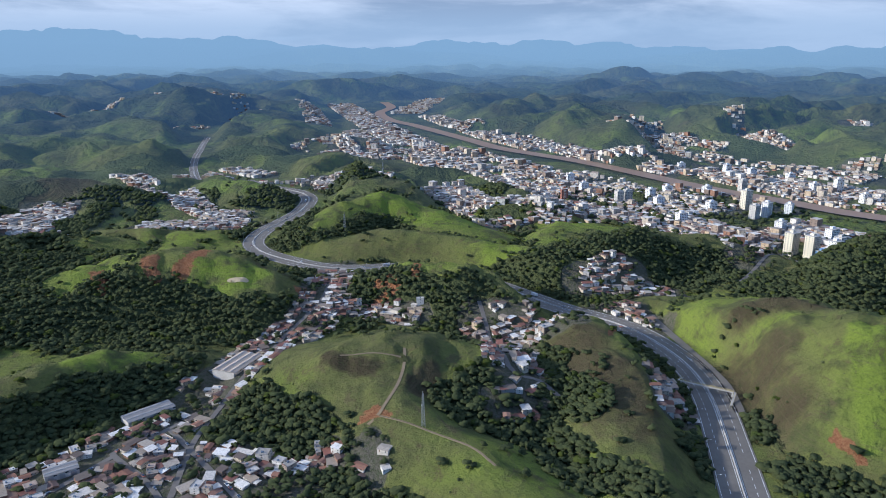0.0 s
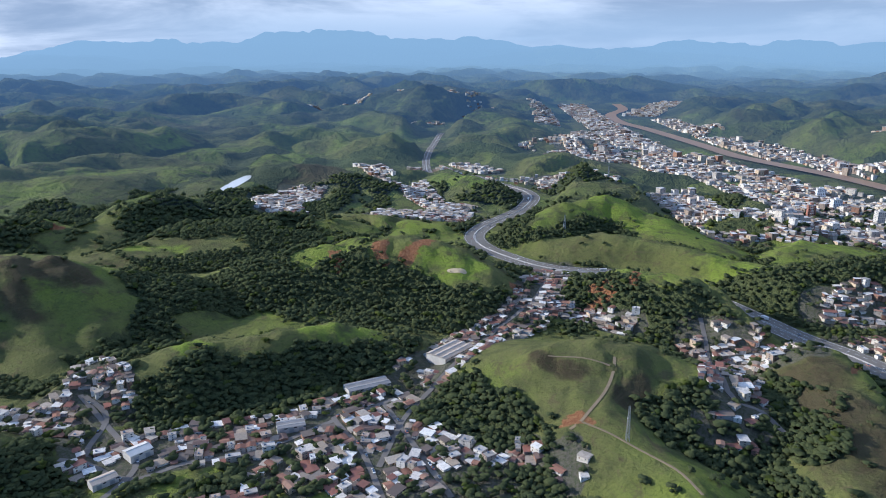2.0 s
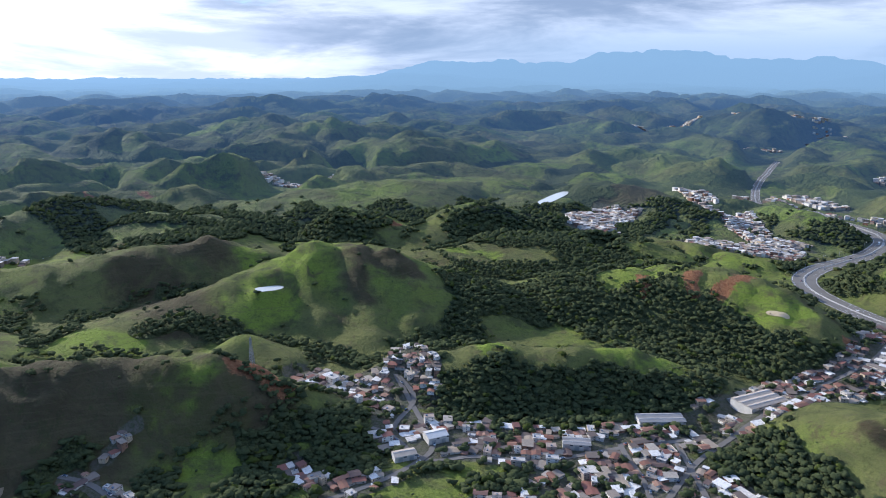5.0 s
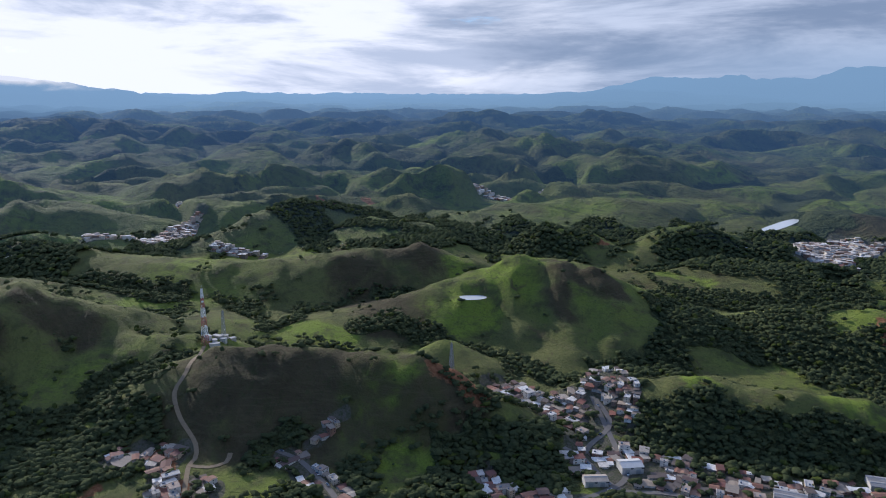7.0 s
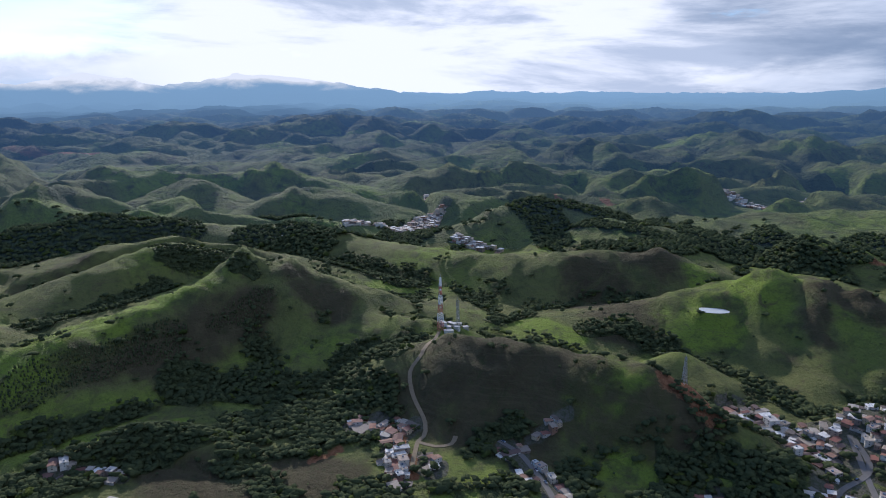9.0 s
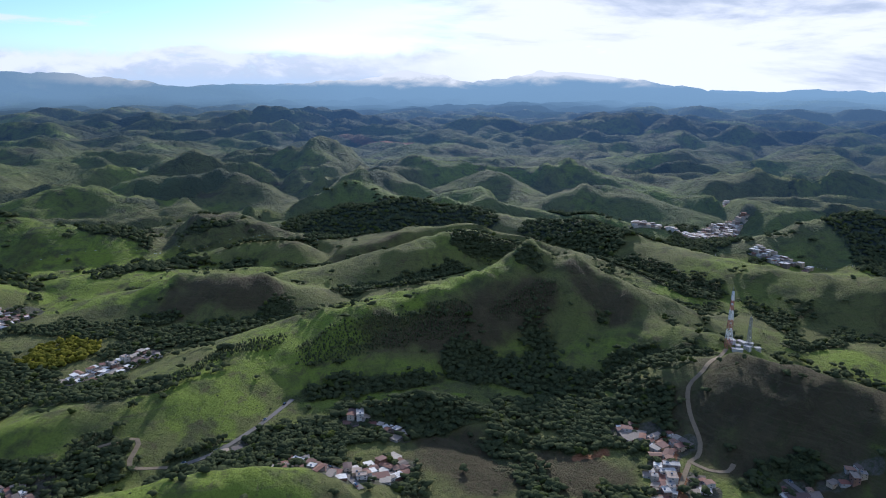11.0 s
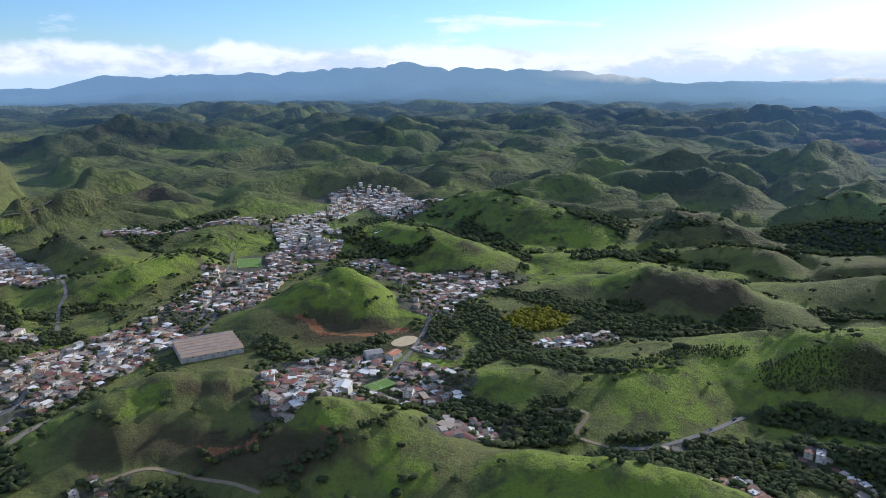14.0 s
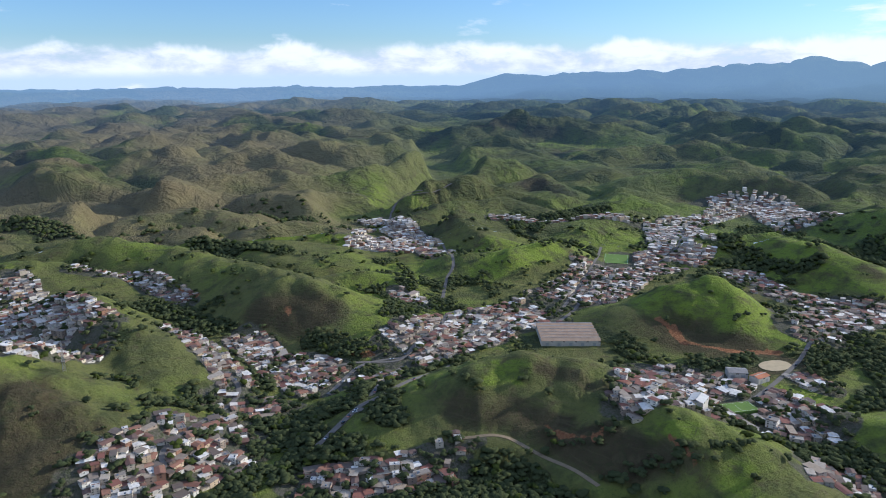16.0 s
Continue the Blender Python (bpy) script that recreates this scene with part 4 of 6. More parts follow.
scar(4, (-384, -752), (-394, -704), (-420, -680))
scar(6, (-425, -676), (-456, -666), (-480, -656))
scar(3, (-206, -472), (-192, -473))
scar(2.6, (-159, -497), (-189, -479))
scar(6, (-31, -735), (-43, -728))
scar(6, (248, -744), (234, -737))
scar(4.8, (212, -994), (177, -966))
scar(11, (-517, 284), (-495, 302), (-476, 312))
scar(8, (-590, 30), (-560, 45))
scar(8, (-575, 60), (-520, 66))
scar(6, (-551, 51), (-495, 70))
scar(6, (-545, 11), (-525, -10))
scar(11, (-1620, 570), (-1427, 540))
scar(11, (-1585, 673), (-1539, 682))
scar(50, (-3058, -1144), (-2943, -854))
scar(6, (54, -839), (51, -832))
scar(3, (-245, -434), (-246, -418))
# the river
river(44, (870, 1159), (792, 1239), (735, 1299), (686, 1376), (597, 1492), (534, 1599), (447, 1772), (360, 1923), (268, 2042), (165, 2189), (102, 2340), (-9, 2601), (-123, 2859), (-228, 3069), (-299, 3395), (-269, 3716), (-332, 4067))
# ponds
pond(17, 20, (-881, 1225), (-891, 1301), (-919, 1377))
pond(11.5, 42, (-718, 444), (-713, 453))
# open meadows that cut into the woods
meadow(25, (-438, 775), (-395, 812), (-331, 824), (-260, 814), (-216, 792))
meadow(20, (-288, 792), (-237, 772), (-206, 778))
meadow(14, (-464, 463), (-405, 491), (-350, 534), (-303, 579), (-272, 603))
meadow(22, (-196, 1065), (-134, 1139), (-81, 1171), (-23, 1137))
meadow(20, (-122, 1021), (-21, 996), (89, 947))
meadow(15, (-113, 928), (-45, 827), (9, 791))
meadow(18, (-419, 470), (-464, 455), (-548, 472))
meadow(15, (-492, 602), (-456, 630))
meadow(24, (-723, -18), (-751, 22), (-763, 72), (-737, 118))
meadow(24, (-560, 88), (-538, 98), (-520, 84))
meadow(15, (-603, -195), (-620, -155), (-606, -109))
meadow(28, (329, 965), (379, 969))
meadow(42, (-968, -1112), (-953, -915), (-1000, -793))
meadow(25, (-755, -1261), (-713, -958))
meadow(48, (-400, -750), (-430, -740), (-470, -715))
meadow(36, (-184, -468), (-215, -445), (-170, -490))
meadow(25, (-726, 442), (-701, 451))
meadow(75, (-750, 480), (-715, 540), (-650, 545), (-610, 545))
meadow(40, (-690, 450), (-630, 470), (-590, 510))
meadow(45, (-575, 215), (-540, 260), (-512, 282))
meadow(14, (-522, 214), (-508, 192))
meadow(26, (-590, 266), (-510, 242), (-449, 220))
meadow(30, (-125, 566), (-98, 548), (-67, 525), (-42, 489))
meadow(35, (-615, -580), (-628, -573))
meadow(18, (-439, -467), (-482, -402), (-504, -375))
# dry brown pasture; the long ridge's patches also carry painted shading
dry(30, (240, 606), (266, 568), (261, 504))
dry(26, (294, 640), (344, 609))
dry(34, (-508, -109), (-489, -78))
dry(34, (-507, -36), (-499, -1))
dry(17, (-528, 274), (-500, 290))
dry(14, (-500, 268), (-486, 280))
dry(16, (-476, 290), (-458, 296))
dry(20, (-690, 575), (-655, 590), (-620, 585))
dry(14, (-655, 528), (-620, 520))
dry(66, (-606, 122), (-580, 168), (-550, 206))
dry(44, (-560, 130), (-540, 165), (-525, 190))
dry(20, (-150, -500), (-190, -470), (-225, -435))
dry(25, (-487, 253), (-481, 299))
dry(16, (-677, 540), (-640, 575))
dry(9, (-95, 552), (-60, 540))
dry(9, (-30, 520), (-14, 545))
dry(32, (125, 627), (140, 552), (142, 483))
# next two: the long ridge's face, shading put into the colour as brown
dry(32, (-687, -219), (-735, -143), (-795, -74))
dry(25, (-843, -23), (-805, 18))
dry(32, (-791, -528), (-821, -431))
dry(50, (-909, 379), (-745, 361))
dry(16, (-98, -528), (-142, -514), (-189, -477))
dry(11, (-179, -549), (-226, -515))
dry(28, (-778, -524), (-817, -459))
dry(38, (912, -2287), (568, -1859), (399, -1931))
dry(50, (-153, -2922), (-433, -2928))
dry(38, (244, -557), (203, -537), (215, -503))
dry(32, (71, -840), (17, -812))
dry(32, (-526, -1764), (-575, -1639))
dry(50, (-640, -3033), (-959, -2948))
dry(50, (-1149, 485), (-909, 474))
dry(38, (-461, -618), (-382, -737))
dry(45, (234, -1987), (81, -1920))
dry(50, (-829, 1377), (-729, 1401))
# lush bright pasture
lush(26, (-540, 235), (-515, 215))
lush(24, (-503, 258), (-486, 246))
lush(70, (-1049, -1029), (-997, -846), (-948, -704))
lush(50, (-851, -835), (-819, -703))
lush(150, (-960, -1060), (-900, -880))
lush(90, (-930, -760), (-860, -640))
lush(60, (-720, -880), (-690, -960))
lush(12, (-138, -556), (-156, -551))
lush(12, (-242, -446), (-254, -439))
lush(50, (-419, -780), (-465, -756), (-504, -722))
lush(62, (-974, -1118), (-968, -927), (-1000, -793))
lush(38, (-729, -937), (-740, -821))
lush(30, (-739, -1290), (-709, -1070))
lush(38, (-554, -358), (-653, -320), (-735, -224))
lush(30, (-777, -705), (-790, -587))
lush(38, (-285, -1149), (-343, -1081))
lush(50, (299, -1409), (168, -1369))
lush(38, (-332, -309), (-366, -265), (-395, -214))
lush(38, (-482, 1476), (-381, 1411))
lush(62, (-980, -1135), (-975, -964), (-996, -857))
lush(30, (-759, -1234), (-742, -945))
lush(14, (335, 520), (330, 490), (310, 455))
lush(18, (-272, -396), (-265, -364))
lush(22, (-506, -340), (-488, -316))
lush(20, (-520, -349), (-540, -309))
lush(20, (-692, -308), (-737, -233), (-802, -155))
lush(28, (-728, 395), (-686, 442))
lush(22, (-799, 260), (-744, 283))
lush(18, (-501, 218), (-471, 214))
lush(28, (-286, 785), (-227, 784))
lush(38, (-100, 1177), (-5, 1124))
lush(22, (72, 935), (114, 896))
lush(15, (-510, 525), (-397, 496))
lush(15, (-316, 570), (-283, 600))
lush(30, (-1024, -829), (-1046, -788))
lush(30, (172, -1232), (60, -1309), (-20, -1269))
lush(32, (-235, -1016), (-338, -1062))
lush(25, (-579, -1431), (-685, -1438))
lush(25, (-876, 527), (-719, 498))
lush(15, (-749, 821), (-686, 842))
lush(15, (-134, -557), (-152, -556))
lush(15, (-576, -180), (-611, -128))
# young plantation rows
saplings(20, (-643, -283), (-687, -219), (-735, -156))
saplings(12, (-543, -391), (-615, -369), (-648, -331))
saplings(12, (-763, -109), (-803, -61))

HAZE_FROM = 1280.0      # from here on the sheet's material carries the painted haze
RIVER_LINE = curve(RIVERS[0][1], 25.0)


# ---- meshes ----
def mesh_of(name, verts, faces, materials, slots=None, flat_shaded=False):
    """A mesh from arrays: verts (n, 3), faces a list of (k, 3) or (k, 4) arrays, slots a list of arrays alike."""
    me = bpy.data.meshes.new(name)
    loops = np.concatenate([f.ravel() for f in faces]).astype(np.int32)
    sizes = np.concatenate([np.full(len(f), f.shape[1]) for f in faces])
    starts = np.concatenate([[0], np.cumsum(sizes)[:-1]]).astype(np.int32)
    me.vertices.add(len(verts))
    me.vertices.foreach_set("co", np.asarray(verts, np.float32).ravel())
    me.loops.add(len(loops))
    me.loops.foreach_set("vertex_index", loops)
    me.polygons.add(len(sizes))
    me.polygons.foreach_set("loop_start", starts)
    for m in materials:
        me.materials.append(m)
    if slots is not None:
        me.polygons.foreach_set("material_index", np.concatenate(slots).astype(np.int32))
    me.update(calc_edges=True)
    me.polygons.foreach_set("use_smooth", np.full(len(sizes), not flat_shaded))
    return me


def part(name, data, parent, label=""):
    """A mesh, or a bmesh with its material, as a part of parent."""
    if isinstance(data, tuple):
        bm, mat = data
        data = bpy.data.meshes.new(name)
        bm.to_mesh(data)
        bm.free()
        data.materials.append(mat)
    ob = new(name, data)
    ob.parent = parent
    return tagged(ob, label)


# ---- the ground, one sheet ----
def hollows():
    """A grid of how hollow and how low the land lies, within the nearer country."""
    g = np.arange(-1500.0, 1501.0, 12.0)
    gx, gy = np.meshgrid(g, g)
    z = height(gx.ravel(), gy.ravel()).reshape(gx.shape)
    soft = z
    for axis in (0, 1):
        soft = sum(np.roll(soft, k, axis) for k in range(-4, 5)) / 9
    share = smooth(1.2, 5.5, soft - z)
    return np.maximum(share, 0.8 * (1 - smooth(5.0, 14.0, z)))


HOLLOW = hollows()


def hollow_share(x, y):
    fx, fy = np.clip((x + 1500) / 12, 0, len(HOLLOW) - 1.001), np.clip((y + 1500) / 12, 0, len(HOLLOW) - 1.001)
    i, j = fx.astype(int), fy.astype(int)
    u, v = fx - i, fy - j
    s = (HOLLOW[j, i] * (1 - u) + HOLLOW[j, i + 1] * u) * (1 - v) + (HOLLOW[j + 1, i] * (1 - u) + HOLLOW[j + 1, i + 1] * u) * v
    return s * (1 - smooth(1150, 1400, np.hypot(x, y))) * (0.56 - 0.14 * smooth(600, 800, np.hypot(x, y)) + 0.9 * perlin(x / 60, y / 60, 57) + 0.3 * perlin(x / 200, y / 200, 58))


def wood_share(x, y):
    r = np.hypot(x, y)
    named = share_of(x, y, WOODS)
    wx, wy = folded(x, y)
    vx, vy = wx + 110 * perlin(wx / 520, wy / 520, 17), wy + 110 * perlin(wx / 520, wy / 520, 18)
    fold = np.abs(perlin(vx / 430, vy / 430, 21)) * 1.7 + 0.25 * perlin(x / 130, y / 130, 52)
    wild = (1 - smooth(0.08, 0.24, fold)) * smooth(-0.15, 0.15, perlin(x / 700, y / 700, 53)) * smooth(850, 1600, r)
    wild = np.maximum(wild, smooth(0.02, 0.28, fbm(x / 310, y / 310, 51, 4) - 0.26) * smooth(750, 1500, r))
    return np.maximum(np.maximum(named, 0.8 * wild), np.clip(hollow_share(x, y), 0, 1)) * (1 - share_of(x, y, MEADOWS, 0.35))


def sheet(name, mat, angles, radii, closed):
    a, r = np.meshgrid(np.radians(angles), radii)
    x, y = (-np.sin(a) * r).ravel(), (np.cos(a) * r).ravel()
    z = ground_z(x, y)
    rows, cols = r.shape
    i = np.arange(rows * cols).reshape(rows, cols)
    nxt = np.roll(i, -1, 1) if closed else i[:, 1:]
    now = i if closed else i[:, :-1]
    quads = np.stack([now[:-1].ravel(), now[1:].ravel(), nxt[1:].ravel(), nxt[:-1].ravel()], 1)
    me = mesh_of(name, np.stack(placed(x, y, z), 1), [quads], [mat])
    # the light falls on the slopes as they truly lie
    true = np.stack([x, y, z], 1).reshape(rows, cols, 3)
    n = np.cross(np.gradient(true, axis=0), np.roll(true, -1, 1) - np.roll(true, 1, 1))
    n *= np.sign(n[..., 2:] + 1e-9)
    n /= np.maximum(np.linalg.norm(n, axis=2, keepdims=True), 1e-9)
    if r.min() > 100:
        me.normals_split_custom_set_from_vertices(n.reshape(-1, 3).tolist())
    town = share_of(x, y, QUARTERS, 0.4) * np.where(np.hypot(x, y) > 1150, smooth(-0.3, 0.1, perlin(x / 85, y / 85, 59)), 1)
    green = 0.45 + 0.6 * perlin(x / 260, y / 260, 61) + 0.25 * perlin(x / 90, y / 90, 62)
    brown = np.maximum(share_of(x, y, DRIES, 0.7), 0.5 * smooth(0.12, 0.4, perlin(x / 340, y / 340, 64) + 0.3 * perlin(x / 80, y / 80, 65)) * smooth(700, 1200, np.hypot(x, y)))
    green = np.maximum(green * (1 - brown), 1.1 * share_of(x, y, LUSHES, 0.6))
    for key, values in (("wood", wood_share(x, y) * (1 - town)), ("earth", share_of(x, y, SCARS)), ("town", town), ("lush", green), ("dry", brown)):
        me.attributes.new(key, "FLOAT", "POINT").data.foreach_set("value", values.astype(np.float32))
    return new(name, me)


angles = np.concatenate([np.arange(-37, 207, 0.25), np.arange(207, 323, 2.0)])
near = np.concatenate([[0.0, 60.0], np.geomspace(130, HAZE_FROM, 240)])
tagged(sheet("ground", GROUND, angles, near, True), "rolling green pasture hills with wooded valleys and red earth", "ground", kind="structure")
angles = np.concatenate([np.arange(-37, 207, 0.35), np.arange(207, 323, 2.0)])
tagged(sheet("backdrop", BACKDROP, angles, np.concatenate([np.geomspace(HAZE_FROM, NEAR, 46)[:-1], np.geomspace(NEAR, 7000, 120), np.geomspace(7100, 19000, 70)]), True), "far hills and mountain ranges with painted blue haze and cloud caps", "backdrop", kind="structure")


# ---- roads, river, ponds, fields ----
def ribbon(line, offsets, rise, lift):
    """Verts and faces of a strip along a line, with one row of points per offset."""
    t = np.gradient(line, axis=0)
    t /= np.maximum(np.hypot(t[:, 0], t[:, 1]), 1e-6)[:, None]
    v = []
    for o, dz in zip(offsets, lift):
        x, y = line[:, 0] - t[:, 1] * o, line[:, 1] + t[:, 0] * o
        v.append(np.stack(placed(x, y, rise + dz), 1))
    n, k = len(line), len(offsets)
    i = np.arange(n * k).reshape(k, n)
    f = np.stack([i[:-1, :-1].ravel(), i[:-1, 1:].ravel(), i[1:, 1:].ravel(), i[1:, :-1].ravel()], 1)
    return np.vstack(v), f


def vf(pair):
    return pair[0], [pair[1]]


def slab(line, a, b, rise, low, high):
    """A strip with two sides, from offset a to b."""
    return ribbon(line, (a, a, b, b), rise, (low, high, high, low))


for kind, width, line, rise in ROADS:
    half = width / 2
    label = {"highway": "grey asphalt dual carriageway with white lines", "slip": "grey slip road beside the highway", "street": "narrow asphalt street between houses", "track": "pale dirt track over the pasture"}[kind]
    v, f = slab(line, -half, half, rise, -0.6, 0.35)
    base = tagged(new({"highway": "highway", "slip": "road", "street": "road", "track": "dirt_track"}[kind], mesh_of(kind, v, [f], [{"track": DIRT, "street": ASPHALT}.get(kind, CARRIAGEWAY)], flat_shaded=True)), label, "road", kind="structure")
    if kind == "highway":
        for o in (-half + 1.6, -1.5, 1.5, half - 1.6):
            part("edge_line", mesh_of("edge_line", *vf(ribbon(line, (o - 0.16, o + 0.16), rise, (0.37, 0.37))), [PAINT]), base, "white painted edge line")
        part("median_barrier", mesh_of("median", *vf(slab(line, -0.4, 0.4, rise, 0.3, 1.1)), [CONCRETE], flat_shaded=True), base, "low concrete barrier")
        fine = curve(line[::3], 4.0)
        fz = np.interp(np.linspace(0, 1, len(fine)), np.linspace(0, 1, len(rise)), rise)
        for o in (-half / 2 - 0.4, half / 2 + 0.4):
            v, f = ribbon(fine, (o - 0.14, o + 0.14), fz, (0.38, 0.38))
            part("lane_dashes", mesh_of("lane_dashes", v, [f[::2]], [PAINT]), base, "broken white lane line")

v, f = ribbon(RIVER_LINE, np.linspace(-0.56, 0.56, 5) * RIVERS[0][0], np.zeros(len(RIVER_LINE)), [-0.4] * 5)
tagged(new("river", mesh_of("river", v, [f], [RIVER])), "broad muddy brown river through the town", "river", kind="structure")
for k, (width, pts, level) in enumerate(PONDS):
    c = pts.mean(0)
    axis = (pts[-1] - pts[0]) / max(np.hypot(*(pts[-1] - pts[0])), 1)
    long = width + np.hypot(*(pts[-1] - pts[0])) / 2
    ring = [(math.cos(q) * long * (1 + 0.10 * math.sin(3 * q + k)), math.sin(q) * width * (1 + 0.16 * math.sin(2 * q + 1))) for q in np.linspace(0, 2 * np.pi, 49)[:-1]]
    v = np.array([(0, 0)] + ring)
    x, y = c[0] + v[:, 0] * axis[0] - v[:, 1] * axis[1], c[1] + v[:, 0] * axis[1] + v[:, 1] * axis[0]
    i = np.arange(48)
    me = mesh_of("pond", np.stack([x, y, np.full(len(x), float(level))], 1), [np.stack([np.zeros(48, int), 1 + i, 1 + (i + 1) % 48], 1)], [POND])
    tagged(new("pond", me), "small pond of near-white water", "pond", kind="structure")


def field(name, a, b, width, mat, label, lines=True):
    """A levelled field from end a to end b, with its painted lines."""
    a, b = np.array(a, float), np.array(b, float)
    line = np.linspace(a, b, 9)
    z = np.full(9, ground_z(line[:, 0], line[:, 1]).max() + 0.15)
    v, f = slab(line, -width / 2, width / 2, z, -4.0, 0.2)
    if not lines:
        side = np.linspace(-width / 2, width / 2, 9)
        v, f = ribbon(line, side, z, np.zeros(9))
        u, w = np.meshgrid(np.linspace(-1, 1, 9), np.linspace(-1, 1, 9))
        u, w = (u * np.sqrt(1 - 0.42 * w * w)).ravel(), (w * np.sqrt(1 - 0.42 * u * u)).ravel()
        ahead = (b - a) / 2
        aside = np.array([-ahead[1], ahead[0]]) / np.hypot(*ahead) * width / 2
        v[:, :2] = (a + b) / 2 + u[:, None] * ahead + w[:, None] * aside
        v[:, 2] = ground_z(v[:, 0], v[:, 1]) + 0.25
    ob = tagged(new(name, mesh_of(name, v, [f], [mat], flat_shaded=True)), label, "field", kind="structure")
    if lines:
        for o in (-width / 2 + 1.5, width / 2 - 1.5):
            part("touch_line", mesh_of("touch_line", *vf(ribbon(line, (o - 0.07, o + 0.07), z, (0.22, 0.22))), [PAINT]), ob)
        for k in (0.03, 0.5, 0.97):
            cross = np.array([a + (b - a) * k + np.array([-(b - a)[1], (b - a)[0]]) / np.hypot(*(b - a)) * s for s in (-width / 2 + 1.5, width / 2 - 1.5)])
            part("cross_line", mesh_of("cross_line", *vf(ribbon(cross, (-0.07, 0.07), z[:2], (0.22, 0.22))), [PAINT]), ob)
    return ob


PITCH, SANDY = plain("pitch_grass", (0.12, 0.20, 0.04), 0.95, 0.25, 0.1), plain("sandy_ground", (0.46, 0.36, 0.22), 0.95, 0.2, 0.2)
field("football_pitch", (-488, -1117), (-463, -1061), 40, PITCH, "green football pitch between town houses")
field("dirt_pitch", (-437, -620), (-473, -629), 24, SANDY, "dry tan dirt playing field", False)
field("football_pitch", (-344, -540), (-377, -541), 18, PITCH, "small green football pitch by the houses")
field("sand_patch", (-249, 773), (-225, 776), 9, SANDY, "bare sandy patch on the hill pasture", False)


# ---- houses ----
rng = np.random.default_rng(7)


def seen(x, y):
    """The country that the camera turns past."""
    a = np.degrees(np.arctan2(-x, y)) % 360
    return (a < 208) | (a > 322)


def lots():
    """Places for houses, street by street: x, y, turn."""
    used, out = set(), []
    for width, pts in QUARTERS:
        line = curve(pts, 3.0) if len(pts) > 1 else np.vstack([pts, pts + 4])
        r = np.hypot(*line.mean(0))
        gap = 6.0 if r < 560 else 6.0 if r < 1000 else (7.0 if r < 1600 else 11.5)
        step = np.concatenate([[0], np.cumsum(np.hypot(*np.diff(line, axis=0).T))])
        at = np.arange(0, step[-1] + 0.1, gap)
        px, py = np.interp(at, step, line[:, 0]), np.interp(at, step, line[:, 1])
        tx, ty = np.gradient(px) if len(px) > 1 else np.ones(1), np.gradient(py) if len(py) > 1 else np.zeros(1)
        n = max(1, int(round(2 * width / (gap * 1.05))))
        for k in range(len(at)):
            t = math.atan2(ty[k], tx[k])
            for j in range(n):
                off = (j - (n - 1) / 2) * gap * 1.05 + rng.uniform(-1, 1)
                x, y = px[k] - math.sin(t) * off + rng.uniform(-1.5, 1.5), py[k] + math.cos(t) * off + rng.uniform(-1.5, 1.5)
                turn = t + rng.normal(0, 0.2) + (math.pi / 2) * rng.integers(0, 2)
                cell = (int(x // (gap * 0.8)), int(y // (gap * 0.8)))
                if rng.random() < (0.12 if r < 1000 else 0.05) or cell in used:
                    continue
                used.add(cell)
                out.append((x, y, turn))
    p = np.array(out)
    keep = seen(p[:, 0], p[:, 1]) & ~near_road(p[:, 0], p[:, 1], 2.4)
    d, _ = along(p[:, 0], p[:, 1], RIVER_LINE)
    keep &= d > 34
    keep &= (np.hypot(p[:, 0], p[:, 1]) > 1150) | (perlin(p[:, 0] / 34, p[:, 1] / 34, 60) > -0.30)
    keep &= (np.hypot(p[:, 0], p[:, 1]) < 1150) | (perlin(p[:, 0] / 85, p[:, 1] / 85, 59) > -0.26 + 0.25 * (rng.random(len(p)) - 0.5))
    for width, pts in CLEAR:
        d, _ = along(p[:, 0], p[:, 1], pts)
        keep &= d > width
    return p[keep]


# kept free for larger buildings and fields: half width and line
CLEAR = [(w, np.array(p, float)) for w, p in (
    (34, [(-245, -755), (-300, -752)]), (14, [(-201, 588), (-185, 636)]), (9, [(-290, 440), (-255, 465)]), (10, [(-369, 366), (-358, 395)]),
    (9, [(-369, 328), (-355, 355)]), (13, [(-306, -515), (-300, -508)]), (14, [(-400, -609), (-412, -600)]), (10, [(-262, 522), (-232, 550)]),
    (32, [(-488, -1117), (-463, -1061)]), (18, [(-437, -620), (-473, -629)]), (13, [(-346, -540), (-375, -541)]), (8, [(-216, 590), (-190, 620)]))]


def box_arrays(x0, x1, y0, y1, z0, z1):
    v = np.array([(x, y, z) for z in (z0, z1) for x, y in ((x0, y0), (x1, y0), (x1, y1), (x0, y1))], float)
    f = np.array([(0, 1, 5, 4), (1, 2, 6, 5), (2, 3, 7, 6), (3, 0, 4, 7), (4, 5, 6, 7), (3, 2, 1, 0)])
    return v, f


def gable_arrays(w, d, z, rise, eave):
    """A pitched roof of two slabs with thickness and gable ends."""
    a, b, t = w / 2 + eave, d / 2 + eave, 0.18
    k = rise / (d / 2)
    zl, zr = z - k * eave, z + rise
    v = np.array([(-a, -b, zl), (a, -b, zl), (a, 0, zr), (-a, 0, zr), (a, b, zl), (-a, b, zl),
                  (-a, -b, zl - t), (a, -b, zl - t), (a, 0, zr - t), (-a, 0, zr - t), (a, b, zl - t), (-a, b, zl - t)], float)
    f = np.array([(0, 1, 2, 3), (3, 2, 4, 5), (7, 6, 9, 8), (8, 9, 11, 10), (6, 7, 1, 0), (10, 11, 5, 4),
                  (1, 7, 8, 2), (2, 8, 10, 4), (6, 0, 3, 9), (9, 3, 5, 11)])
    return v, f


